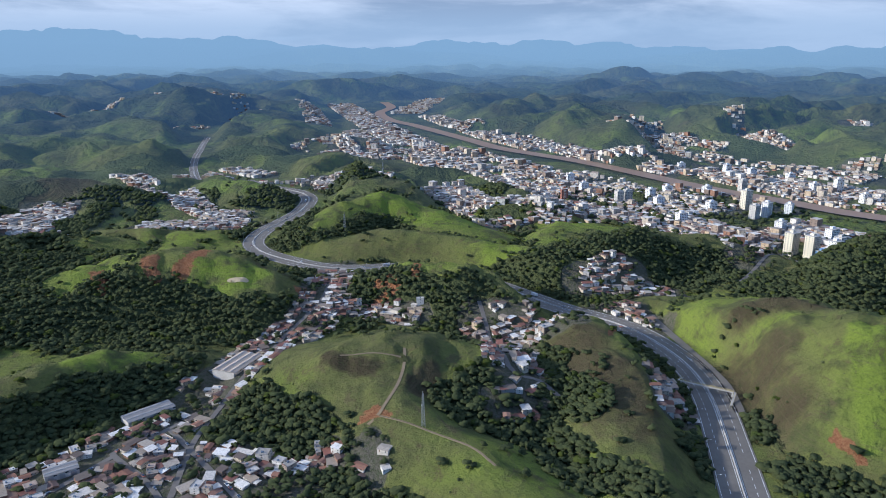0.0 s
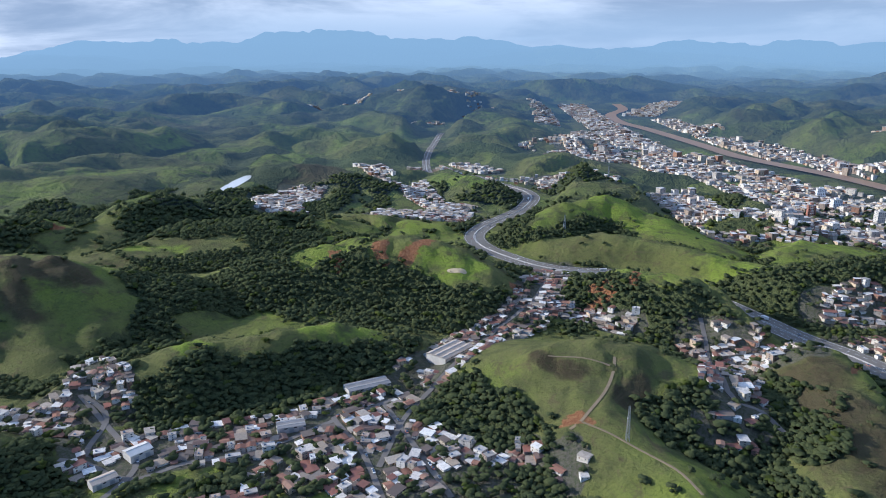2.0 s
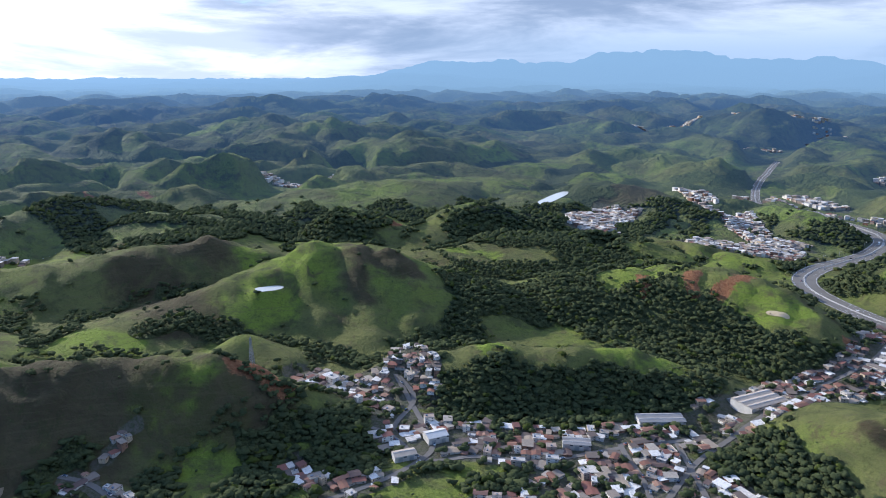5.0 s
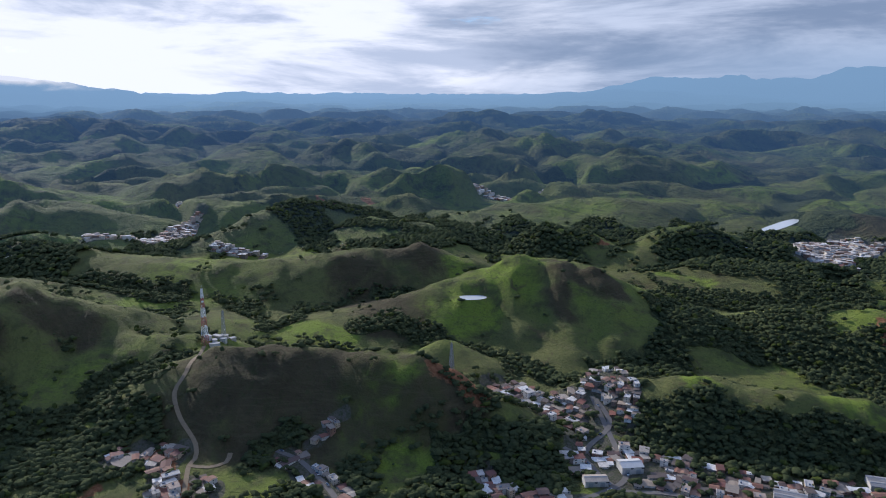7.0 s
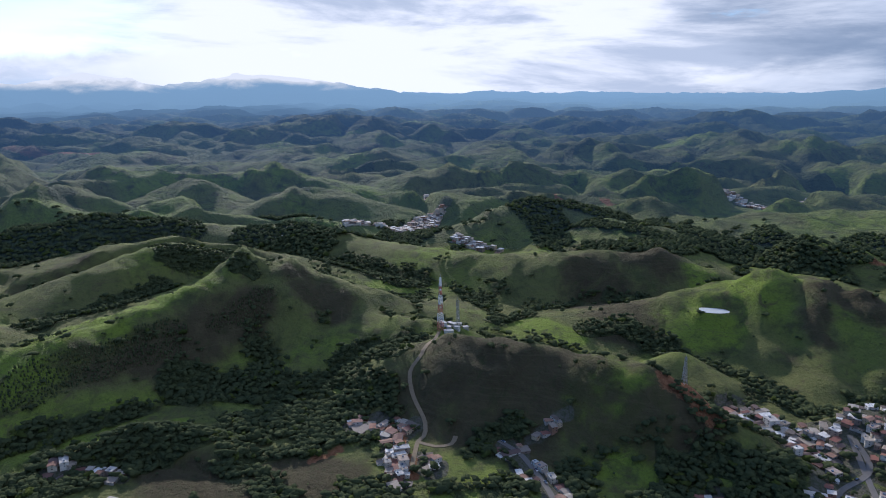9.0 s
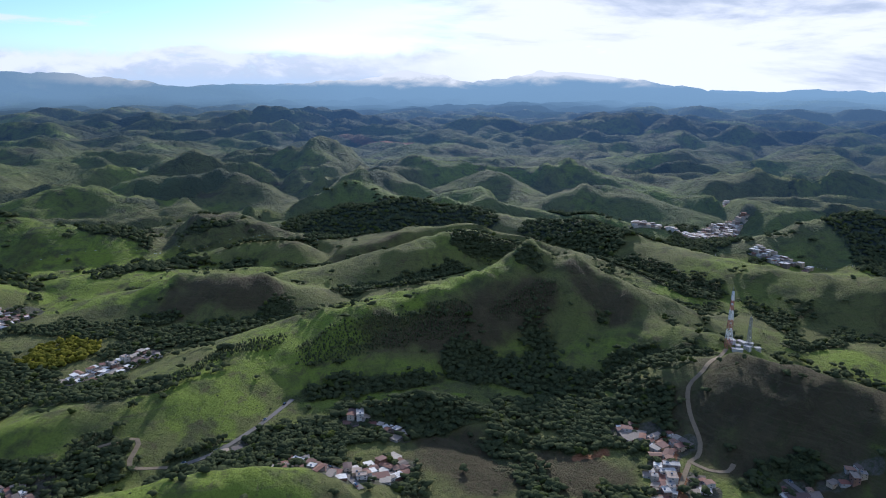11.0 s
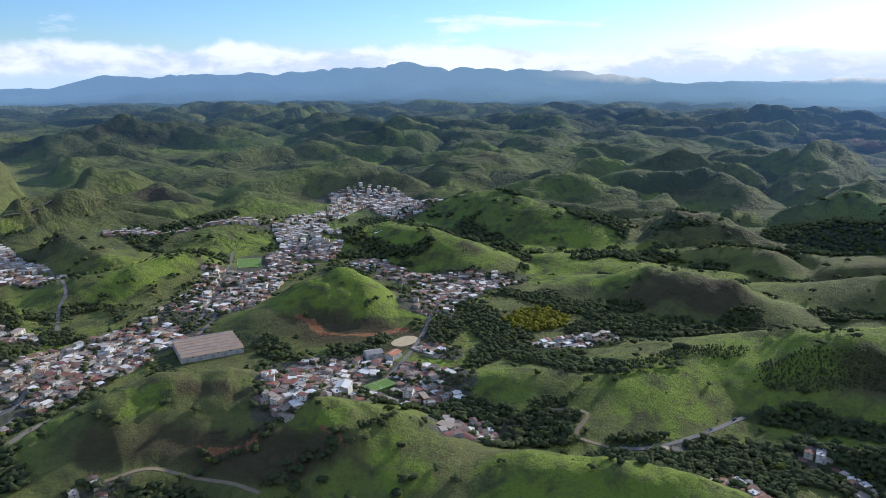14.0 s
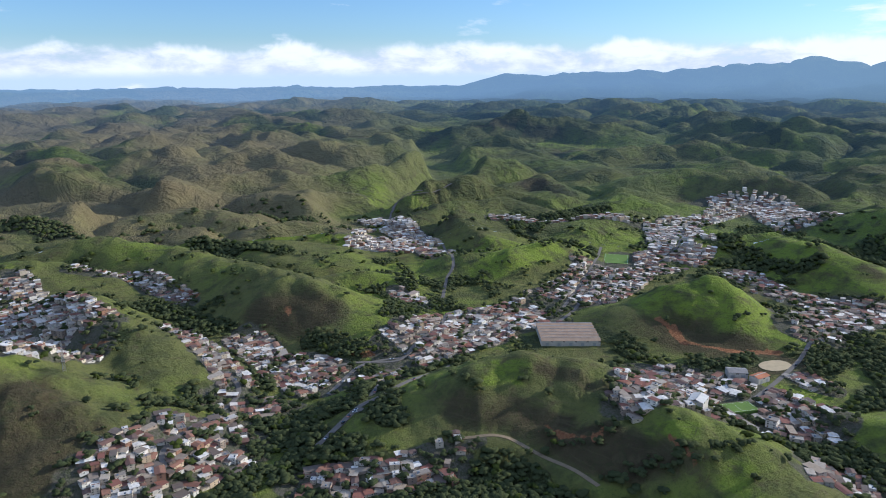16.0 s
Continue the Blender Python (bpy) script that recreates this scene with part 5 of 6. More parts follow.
def shed_arrays(w, d, z, rise, eave):
    """A single-pitch sheet roof."""
    a, b, t = w / 2 + eave, d / 2 + eave, 0.12
    v = np.array([(-a, -b, z), (a, -b, z), (a, b, z + rise), (-a, b, z + rise), (-a, -b, z - t), (a, -b, z - t), (a, b, z + rise - t), (-a, b, z + rise - t)], float)
    f = np.array([(0, 1, 2, 3), (7, 6, 5, 4), (4, 5, 1, 0), (5, 6, 2, 1), (6, 7, 3, 2), (7, 4, 0, 3)])
    return v, f


def opening(x, y, z, w, h, side):
    """A slightly proud pane on a wall side: 0 front, 1 right, 2 back, 3 left."""
    c, s = ((1, 0), (0, 1), (-1, 0), (0, -1))[side]
    v = []
    for dz in (-h / 2, h / 2):
        for du in (-w / 2, w / 2):
            for dn in (0.05, -0.05):
                v.append((x + c * du + s * dn, y + s * du - c * dn, z + dz))
    f = np.array([(0, 2, 6, 4), (4, 6, 7, 5), (0, 1, 3, 2), (0, 4, 5, 1), (2, 3, 7, 6)])
    return np.array(v, float), f


def house_kind(w, d, storeys, roof):
    """The pieces of one kind of house: name, material, verts, faces."""
    h = 2.9 * storeys
    wall = box_arrays(-w / 2, w / 2, -d / 2, d / 2, -4.0, h)
    pieces = []
    if roof == "tile":
        v, f = wall
        v = np.vstack([v, [(-w / 2, 0, h + 0.28 * d / 2), (w / 2, 0, h + 0.28 * d / 2)]])
        gables = np.array([(4, 7, 8), (6, 5, 9)])
        pieces.append(("wall", WALL, v, [f, gables]))
        pieces.append(("roof", TILE) + gable_arrays(w, d, h + 0.1, 0.28 * d / 2, 0.55))
    elif roof == "sheet":
        pieces.append(("wall", WALL) + wall)
        pieces.append(("roof", SHEET) + shed_arrays(w, d, h + 0.15, 0.09 * d, 0.4))
    elif roof == "pitched_sheet":
        v, f = wall
        v = np.vstack([v, [(-w / 2, 0, h + 0.16 * d / 2), (w / 2, 0, h + 0.16 * d / 2)]])
        pieces.append(("wall", WALL, v, [f, np.array([(4, 7, 8), (6, 5, 9)])]))
        pieces.append(("roof", SHEET) + gable_arrays(w, d, h + 0.1, 0.16 * d / 2, 0.45))
    else:
        pieces.append(("wall", WALL) + wall)
        v, f = box_arrays(-w / 2 - 0.25, w / 2 + 0.25, -d / 2 - 0.25, d / 2 + 0.25, h + 0.003, h + 0.3)
        pieces.append(("roof", PLASTER, v, f))
        rim = [box_arrays(-w / 2, w / 2, -d / 2, -d / 2 + 0.15, h + 0.303, h + 1.1), box_arrays(-w / 2, w / 2, d / 2 - 0.15, d / 2, h + 0.303, h + 1.1)]
        pieces += [("parapet", WALL) + r for r in rim]
        tank = box_arrays(-w / 4 - 0.8, -w / 4 + 0.8, -0.8, 0.8, h + 0.303, h + 1.7)
        pieces.append(("water_tank", TANK) + tank)
    for s in range(storeys):
        z = 1.5 + 2.9 * s
        for u in (-0.28, 0.28):
            if s or u > 0:
                pieces.append(("window", PANE) + opening(u * w, -d / 2, z, 1.3, 1.1, 0))
            pieces.append(("window", PANE) + opening(u * w, d / 2, z, 1.3, 1.1, 2))
        pieces.append(("window", PANE) + opening(w / 2, 0, z, 1.2, 1.1, 1))
        pieces.append(("window", PANE) + opening(-w / 2, 0, z, 1.2, 1.1, 3))
    pieces.append(("door", DOOR) + opening(-0.28 * w, -d / 2, 1.05, 0.95, 2.1, 0))
    return pieces


TANK, DOOR = plain("tank_blue", (0.12, 0.16, 0.21), 0.7), plain("door_brown", (0.16, 0.09, 0.05), 0.6)
KINDS = [(9.5, 8.0, 1, "tile"), (8.5, 7.5, 2, "tile"), (10.5, 8.5, 1, "sheet"), (8.0, 8.5, 2, "sheet"), (9.0, 8.0, 2, "slab"), (11.0, 9.5, 1, "pitched_sheet"), (8.0, 9.5, 3, "slab"), (7.5, 7.0, 1, "sheet"), (15.0, 12.0, 4, "slab"), (13.0, 13.0, 6, "slab")]
SHARE = [0.15, 0.11, 0.25, 0.12, 0.08, 0.14, 0.04, 0.11, 0.0, 0.0]
WORDS = ["plastered single-storey house with a red tiled roof", "two-storey house with a weathered red tiled roof", "low plastered house under a grey sheet roof",
         "two-storey house with a sloping sheet roof", "two-storey house with a flat concrete roof and water tank", "low shed-like house with a pitched sheet roof",
         "narrow three-storey house with a flat roof and tank", "small hillside house under a worn sheet roof", "four-storey town block with a flat roof", "six-storey town block with a flat roof"]


def faces_of(f):
    return f if isinstance(f, list) else [f]


def house_template(k):
    thing = new("house")
    for name, mat, v, f in house_kind(*KINDS[k]):
        part(name, mesh_of("house_" + name, v, faces_of(f), [mat], flat_shaded=True), thing)
    return tagged(thing, WORDS[k], "house", "houses of the valley")


def town_mesh(name, spots, kinds, zs, scales, talls, simple):
    """Many houses as one mesh."""
    mats = [WALL, TILE, SHEET, PLASTER, PANE, DOOR, TANK]
    verts, quads, tris, qs, ts, base = [], [], [], [], [], 0
    for k in range(len(KINDS)):
        m = np.flatnonzero(kinds == k)
        if not len(m):
            continue
        c, s = np.cos(spots[m, 2])[:, None], np.sin(spots[m, 2])[:, None]
        for piece, mat, v, f in house_kind(*KINDS[k]):
            if simple and piece in ("door", "parapet", "water_tank") or simple == 2 and piece == "window" and k < 8:
                continue
            vx, vy, vz = v[None, :, 0] * scales[m, 0][:, None], v[None, :, 1] * scales[m, 1][:, None], v[None, :, 2] * talls[m][:, None]
            x, y, z = spots[m, 0][:, None] + vx * c - vy * s, spots[m, 1][:, None] + vx * s + vy * c, zs[m][:, None] + vz
            verts.append(np.stack(placed(x.ravel(), y.ravel(), z.ravel()), 1))
            offs = base + np.arange(len(m))[:, None, None] * len(v)
            base += len(m) * len(v)
            for g in faces_of(f):
                g2 = (g[None] + offs).reshape(-1, g.shape[1])
                (quads if g.shape[1] == 4 else tris).append(g2)
                (qs if g.shape[1] == 4 else ts).append(np.full(len(g2), mats.index(mat)))
    q, qm = np.vstack(quads), np.concatenate(qs)
    fs, ms = [q], [qm]
    if tris:
        fs, ms = fs + [np.vstack(tris)], ms + [np.concatenate(ts)]
    return tagged(new(name, mesh_of(name, np.vstack(verts), fs, mats, ms, True)), kind="stuff")


HOUSES = lots()
HOUSE_R = np.hypot(HOUSES[:, 0], HOUSES[:, 1])
HOUSES = HOUSES[np.argsort(HOUSE_R)]
HOUSE_R = np.sort(HOUSE_R)
HOUSE_KIND = rng.choice(len(KINDS), len(HOUSES), p=SHARE)
pale = (HOUSE_R > 1250) & (rng.random(len(HOUSES)) < 0.75)
HOUSE_KIND[pale] = rng.choice((3, 4, 4, 6, 2), pale.sum())
block = (HOUSE_R > 1150) & (HOUSES[:, 1] > 850) & (HOUSES[:, 0] > -250) & (rng.random(len(HOUSES)) < 0.05)
HOUSE_KIND[block] = rng.choice((8, 8, 9), block.sum())
HOUSE_SCALE = rng.uniform(0.66, 0.98, len(HOUSES)) * np.where(HOUSE_R > 1700, 1.3, np.where(HOUSE_R > 1150, 1.08, 0.84))
HOUSE_SIZE = np.stack([HOUSE_SCALE * np.where(HOUSE_R < 1150, np.clip(rng.lognormal(0.05, 0.33, len(HOUSES)), 0.75, 2.2), 1.0), HOUSE_SCALE * np.where(HOUSE_R < 1150, rng.uniform(0.85, 1.35, len(HOUSES)), 1.0)], 1)


def with_room():
    """Which houses stay: the larger ones take the room of their neighbours."""
    cells, keep = {}, np.ones(len(HOUSES), bool)
    for k in np.argsort(-HOUSE_SIZE.prod(1)):
        if HOUSE_R[k] > 1150:
            continue
        reach = 3.3 * HOUSE_SIZE[k].sum() / 2
        a, b = int(HOUSES[k, 0] // 16), int(HOUSES[k, 1] // 16)
        for j in (j for p in (-1, 0, 1) for q in (-1, 0, 1) for j in cells.get((a + p, b + q), ())):
            if np.hypot(*(HOUSES[k, :2] - HOUSES[j, :2])) < reach + 3.3 * HOUSE_SIZE[j].sum() / 2:
                keep[k] = False
                break
        if keep[k]:
            cells.setdefault((a, b), []).append(k)
    return keep


stay = with_room()
HOUSES, HOUSE_R, HOUSE_KIND, HOUSE_SCALE, HOUSE_SIZE = HOUSES[stay], HOUSE_R[stay], HOUSE_KIND[stay], HOUSE_SCALE[stay], HOUSE_SIZE[stay]
HOUSE_TALL = HOUSE_SCALE * np.where(HOUSE_R < 1150, rng.uniform(0.7, 1.0, len(HOUSES)), 0.9)
HOUSE_Z = ground_z(HOUSES[:, 0], HOUSES[:, 1])
FIRST = 300
templates = {}
for i in range(FIRST):
    k, m = int(HOUSE_KIND[i]), Matrix.LocRotScale((*HOUSES[i, :2], HOUSE_Z[i]), Euler((0, 0, HOUSES[i, 2])), Vector((HOUSE_SIZE[i, 0], HOUSE_SIZE[i, 1], HOUSE_TALL[i])))
    if k not in templates:
        templates[k] = house_template(k)
        templates[k].matrix_basis = m
    else:
        made = copy_thing(templates[k], Matrix())
        made.matrix_basis = m
for name, words, a, b, simple in (("terraced_houses", "dense small houses with tiled and sheet roofs", 0, 800, 0), ("town_houses", "closely built town houses with pale walls", 800, 1050, 1), ("far_houses", "pale roofs of the far town", 1050, 9000, 2)):
    m = np.flatnonzero((HOUSE_R >= a) & (HOUSE_R < b) & (np.arange(len(HOUSES)) >= FIRST))
    tagged(town_mesh(name, HOUSES[m], HOUSE_KIND[m], HOUSE_Z[m], HOUSE_SIZE[m], HOUSE_TALL[m], simple), words, "houses")


# ---- trees ----
def ball():
    """The twenty faces of an icosahedron."""
    g = (1 + 5 ** 0.5) / 2
    v = np.array([(-1, g, 0), (1, g, 0), (-1, -g, 0), (1, -g, 0), (0, -1, g), (0, 1, g), (0, -1, -g), (0, 1, -g), (g, 0, -1), (g, 0, 1), (-g, 0, -1), (-g, 0, 1)]) / (1 + g * g) ** 0.5
    f = np.array([(0, 11, 5), (0, 5, 1), (0, 1, 7), (0, 7, 10), (0, 10, 11), (1, 5, 9), (5, 11, 4), (11, 10, 2), (10, 7, 6), (7, 1, 8),
                  (3, 9, 4), (3, 4, 2), (3, 2, 6), (3, 6, 8), (3, 8, 9), (4, 9, 5), (2, 4, 11), (6, 2, 10), (8, 6, 7), (9, 8, 1)])
    return v, f


def tree_shape(clumps, seed):
    """A trunk with a crown of uneven clumps, about 1 wide and 1 high: verts, faces, slots (0 leaf, 1 bark)."""
    r = np.random.default_rng(seed)
    bv, bf = ball()
    vs, fs, ms, n = [], [], [], 0
    if clumps == 0:
        bv = np.array([(1, 0, 0), (0, 1, 0), (-1, 0, 0), (0, -1, 0), (0, 0, 1), (0.7, 0.7, -0.6), (-0.7, -0.7, -0.6)], float)
        bf = np.array([(0, 1, 4), (1, 2, 4), (2, 3, 4), (3, 0, 4), (0, 5, 1), (1, 5, 6), (1, 6, 2), (2, 6, 3), (3, 6, 5), (3, 5, 0)])
        vs, fs, ms = [bv * (1 + r.uniform(-0.3, 0.3, (7, 1))) * 0.5 + (0, 0, 0.45)], [bf], [np.zeros(len(bf))]
    for k in range(clumps):
        a, d = r.uniform(0, 6.28), (0.0 if k == 0 else r.uniform(0.22, 0.5))
        z = 0.62 if k == 0 else r.uniform(0.30, 0.80)
        size = (0.29 if clumps > 4 else 0.34 if clumps > 1 else 0.5) * r.uniform(0.6, 1.15)
        v = bv * (1 + r.uniform(-0.5, 0.5, (12, 1))) * size * np.array([1, 1, 0.8]) + (math.cos(a) * d, math.sin(a) * d, z)
        vs.append(v), fs.append(bf + n), ms.append(np.zeros(20))
        n += 12
    if clumps > 3 and clumps < 9:
        ring = [(math.cos(q) * w, math.sin(q) * w, z) for w, z in ((0.035, -0.25), (0.018, 0.5)) for q in (0.5, 2.6, 4.7)]
        vs.append(np.array(ring))
        fs.append(np.array([(0, 1, 4), (0, 4, 3), (1, 2, 5), (1, 5, 4), (2, 0, 3), (2, 3, 5)]) + n)
        ms.append(np.ones(6))
    return np.vstack(vs), np.vstack(fs), np.concatenate(ms)


def grove(name, x, y, wide, tall, clumps, leaf, seed, words):
    """Many trees as one mesh, of four shapes; the crowns are shaded as rounded wholes."""
    verts, faces, slots, n, round_off = [], [], [], 0, []
    z = ground_z(x, y)
    turn = rng.uniform(0, 6.28, len(x))
    which = rng.integers(0, 4, len(x))
    for k in range(4):
        v, f, s = tree_shape(clumps, seed + k)
        m = np.flatnonzero(which == k)
        c, w = np.cos(turn[m])[:, None], np.sin(turn[m])[:, None]
        vx, vy = v[None, :, 0] * wide[m][:, None], v[None, :, 1] * wide[m][:, None]
        px, py, pz = x[m][:, None] + vx * c - vy * w, y[m][:, None] + vx * w + vy * c, z[m][:, None] + v[None, :, 2] * tall[m][:, None]
        verts.append(np.stack(placed(px.ravel(), py.ravel(), pz.ravel()), 1))
        faces.append((f[None] + n + np.arange(len(m))[:, None, None] * len(v)).reshape(-1, 3))
        slots.append(np.tile(s, len(m)))
        out = v - (0, 0, 0.15)
        out = out / np.linalg.norm(out, axis=1)[:, None]
        round_off.append(np.stack([out[None, :, 0] * c - out[None, :, 1] * w, out[None, :, 0] * w + out[None, :, 1] * c, np.repeat(out[None, :, 2], len(m), 0)], 2).reshape(-1, 3))
        n += len(m) * len(v)
    me = mesh_of(name, np.vstack(verts), [np.vstack(faces)], [leaf, BARK], [np.concatenate(slots)])
    own = np.zeros(len(me.vertices) * 3, np.float32)
    me.vertices.foreach_get("normal", own)
    blend = 0.45 * own.reshape(-1, 3) + 0.55 * np.vstack(round_off)
    me.normals_split_custom_set_from_vertices((blend / np.linalg.norm(blend, axis=1)[:, None]).tolist())
    return tagged(new(name, me), words, "trees", kind="stuff")


def spread(reach, gap, start=0.0):
    """Jittered places over the seen country between two distances."""
    g = np.arange(-reach, reach, gap)
    x, y = np.meshgrid(g, g)
    x, y = (x + rng.uniform(-0.45, 0.45, x.shape) * gap).ravel(), (y + rng.uniform(-0.45, 0.45, y.shape) * gap).ravel()
    r = np.hypot(x, y)
    m = (r < reach) & (r >= start) & (r > 150) & seen(x, y)
    return x[m], y[m]


def wooded(x, y, loose):
    """Which places carry a tree: in woods, a few between houses and along the gullies."""
    w = wood_share(x, y)
    town = share_of(x, y, QUARTERS, 0.4)
    gully = np.abs(perlin(x / 120, y / 120, 81)) < 0.045
    luck = rng.random(len(x))
    keep = (w > 0.42 + 0.25 * perlin(x / 26, y / 26, 82)) & (town < 0.4)
    keep |= (luck < loose * 0.9) & (town >= 0.4)
    keep |= gully & (luck < loose * 1.3) & (perlin(x / 300, y / 300, 83) > 0.02)
    keep |= luck < loose * 0.035
    keep &= ~near_road(x, y, 3.0) & (share_of(x, y, PONDS, 0.6) < 0.1)
    for width, pts in CLEAR:
        d, _ = along(x, y, pts)
        keep &= d > width + 2
    d, _ = along(x, y, RIVER_LINE)
    return keep & (d > 44)


def clear_of_houses(x, y, gap):
    cells = {}
    for k in range(len(HOUSES)):
        cells.setdefault((int(HOUSES[k, 0] // 16), int(HOUSES[k, 1] // 16)), []).append(k)
    ok = np.ones(len(x), bool)
    for i in range(len(x)):
        a, b = int(x[i] // 16), int(y[i] // 16)
        for key in ((a + p, b + q) for p in (-1, 0, 1) for q in (-1, 0, 1)):
            for k in cells.get(key, ()):
                if abs(HOUSES[k, 0] - x[i]) < gap * HOUSE_SCALE[k] and abs(HOUSES[k, 1] - y[i]) < gap * HOUSE_SCALE[k]:
                    ok[i] = False
    return ok


for name, reach, start, gap, clumps, loose, words in (("wood_near", 640, 0, 5.2, 4, 0.36, "dense dark green broadleaf wood on the slopes"), ("wood_mid", 1150, 640, 6.4, 2, 0.30, "dark green wood in folds of the hills"), ("wood_far", 1550, 1150, 8.0, 0, 0.2, "distant dark woods")):
    x, y = spread(reach, gap, start)
    m = wooded(x, y, loose)
    x, y = x[m], y[m]
    m = clear_of_houses(x, y, 4.6)
    x, y = x[m], y[m]
    fresh = rng.random(len(x)) < 0.06 + 0.25 * np.clip(perlin(x / 60, y / 60, 85) - 0.25, 0, 1) * 2
    size = rng.uniform(0.75, 1.0, len(x)) * (1 + 0.35 * perlin(x / 18, y / 18, 86))
    wide = gap * rng.uniform(1.25, 1.9, len(x)) * size
    tall = gap * rng.uniform(0.95, 1.3, len(x)) * size
    for leaf, pick, tag in ((LEAF, ~fresh, ""), (FRESH, fresh, "_light")):
        grove(name + tag, x[pick], y[pick], wide[pick], tall[pick], clumps, leaf, 11 + clumps, words if not tag else words.replace("dark green", "light green").replace("dark", "light"))


# low shrubs over the pastures and rows of young trees
x, y = spread(900, 8.5, 240)
m = (wood_share(x, y) < 0.35) & (share_of(x, y, QUARTERS) < 0.3) & ~near_road(x, y, 2.0) & (share_of(x, y, PONDS, 0.9) < 0.05)
m &= rng.random(len(x)) < 0.035 + 0.55 * np.clip(perlin(x / 70, y / 70, 87), 0, 1) ** 1.5
x, y = x[m], y[m]
wide = rng.uniform(0.9, 3.0, len(x))
grove("shrubs", x, y, wide, wide * 0.8, 1, LEAF, 41, "scattered dark shrubs over the pasture")
x, y = spread(1000, 3.4, 400)
m = share_of(x, y, PLANTED, 0.4) > 0.5
x, y = x[m], y[m]
wide = rng.uniform(1.6, 2.8, len(x))
grove("plantation", x, y, wide, rng.uniform(2.2, 4.6, len(x)), 1, LEAF, 51, "slender young trees planted on the slope")


# ---- larger buildings ----
def bar(p, q, w):
    """A square bar from p to q."""
    p, q = np.array(p, float), np.array(q, float)
    d = (q - p) / np.linalg.norm(q - p)
    u = np.cross(d, (0, 0, 1) if abs(d[2]) < 0.9 else (1, 0, 0))
    u = u / np.linalg.norm(u) * w / 2
    s = np.cross(d, u)
    v = np.array([e + a * u + b * s for e in (p, q) for a, b in ((-1, -1), (1, -1), (1, 1), (-1, 1))])
    f = np.array([(0, 1, 5, 4), (1, 2, 6, 5), (2, 3, 7, 6), (3, 0, 4, 7), (4, 5, 6, 7), (3, 2, 1, 0)])
    return v, f


def joined(pieces):
    vs, fs, n = [], [], 0
    for v, f in pieces:
        vs.append(v), fs.append(f + n)
        n += len(v)
    return np.vstack(vs), [np.vstack(fs)]


def solid(name, pieces, mat, parent, label=""):
    v, f = joined(pieces)
    return part(name, mesh_of(name, v, f, [mat], flat_shaded=True), parent, label)


def stand(ob, x, y, turn=0.0, sink=0.0, scale=1.0):
    z = float(ground_z(np.array([float(x)]), np.array([float(y)]))[0])
    px, py, pz = placed(np.array([float(x)]), np.array([float(y)]), np.array([z - sink]))
    ob.matrix_basis = Matrix.LocRotScale((float(px[0]), float(py[0]), float(pz[0])), Euler((0, 0, turn)), Vector([scale] * 3))
    return ob


def hall(label, a, b, width, tall, bays, roof, wall, doors=3, pitch=0.13):
    """A long hall from a to b with a row of ridged roofs, each a part."""
    a, b = np.array(a, float), np.array(b, float)
    long, turn = float(np.hypot(*(b - a))), math.atan2(b[1] - a[1], b[0] - a[0])
    thing = new("warehouse")
    solid("wall", [box_arrays(-long / 2, long / 2, -width / 2, width / 2, -3, tall)], wall, thing)
    w = width / bays
    for k in range(bays):
        y = -width / 2 + (k + 0.5) * w
        v, f = gable_arrays(long, w, tall + 0.1, pitch * w, 0.25)
        ob = part("roof", mesh_of("roof_bay", v + (0, y, 0.003 * (k % 2)), [f], [roof], flat_shaded=True), thing)
        v, f = gable_arrays(long * 0.98, 0.8, tall + 0.1 + pitch * w, 0.2, 0.1)
        part("ridge_vent", mesh_of("ridge_vent", v + (0, y, 0.06), [f], [CONCRETE], flat_shaded=True), ob)
    for k in range(doors):
        x = (k - (doors - 1) / 2) * long / doors
        part("loading_door", mesh_of("loading_door", *vf(opening(x, -width / 2, 1.9, 3.6, 3.8, 0)), [STEEL], flat_shaded=True), thing)
        part("window", mesh_of("hall_window", *vf(opening(x + long / doors / 2.4, -width / 2, tall - 1.1, 2.4, 1.0, 0)), [PANE], flat_shaded=True), thing)
        part("window", mesh_of("hall_window", *vf(opening(x, width / 2, tall - 1.1, 2.4, 1.0, 2)), [PANE], flat_shaded=True), thing)
    c = (a + b) / 2
    return tagged(stand(thing, c[0], c[1], turn), label, "warehouse")


RUST = plain("rusty_sheet", (0.44, 0.30, 0.20), 0.8, 0.3, 0.15)
PALE = plain("pale_sheet", (0.56, 0.54, 0.50), 0.8, 0.2, 0.15)
GREYSHEET = plain("grey_sheet", (0.27, 0.25, 0.23), 0.9, 0.3, 0.15)
TANSHEET = plain("tan_sheet", (0.40, 0.33, 0.26), 0.9, 0.3, 0.12)
ORANGE = plain("orange_tile", (0.42, 0.16, 0.08), 0.8, 0.3, 0.3)
RENDERED = plain("pale_render", (0.48, 0.45, 0.40), 0.9, 0.25, 0.2)
hall("large old factory with ridged rusty brown roofs", (-240, -760), (-306, -748), 58, 6, 6, RUST, RENDERED, 5, 0.3)
hall("long factory hall with pale and orange sheet roofs", (-202, 592), (-186, 632), 24, 7, 3, TANSHEET, RENDERED, 4)
hall("low white-roofed shed beside the houses", (-214, 600), (-196, 628), 12, 5, 1, GREYSHEET, RENDERED, 2)
hall("white sheet-roofed storage hall in the valley", (-286, 442), (-268, 455), 12, 5, 2, GREYSHEET, RENDERED, 3)
hall("broad hall with a pale metal roof", (-370, 370), (-363, 386), 13, 6, 1, PALE, RENDERED, 2)
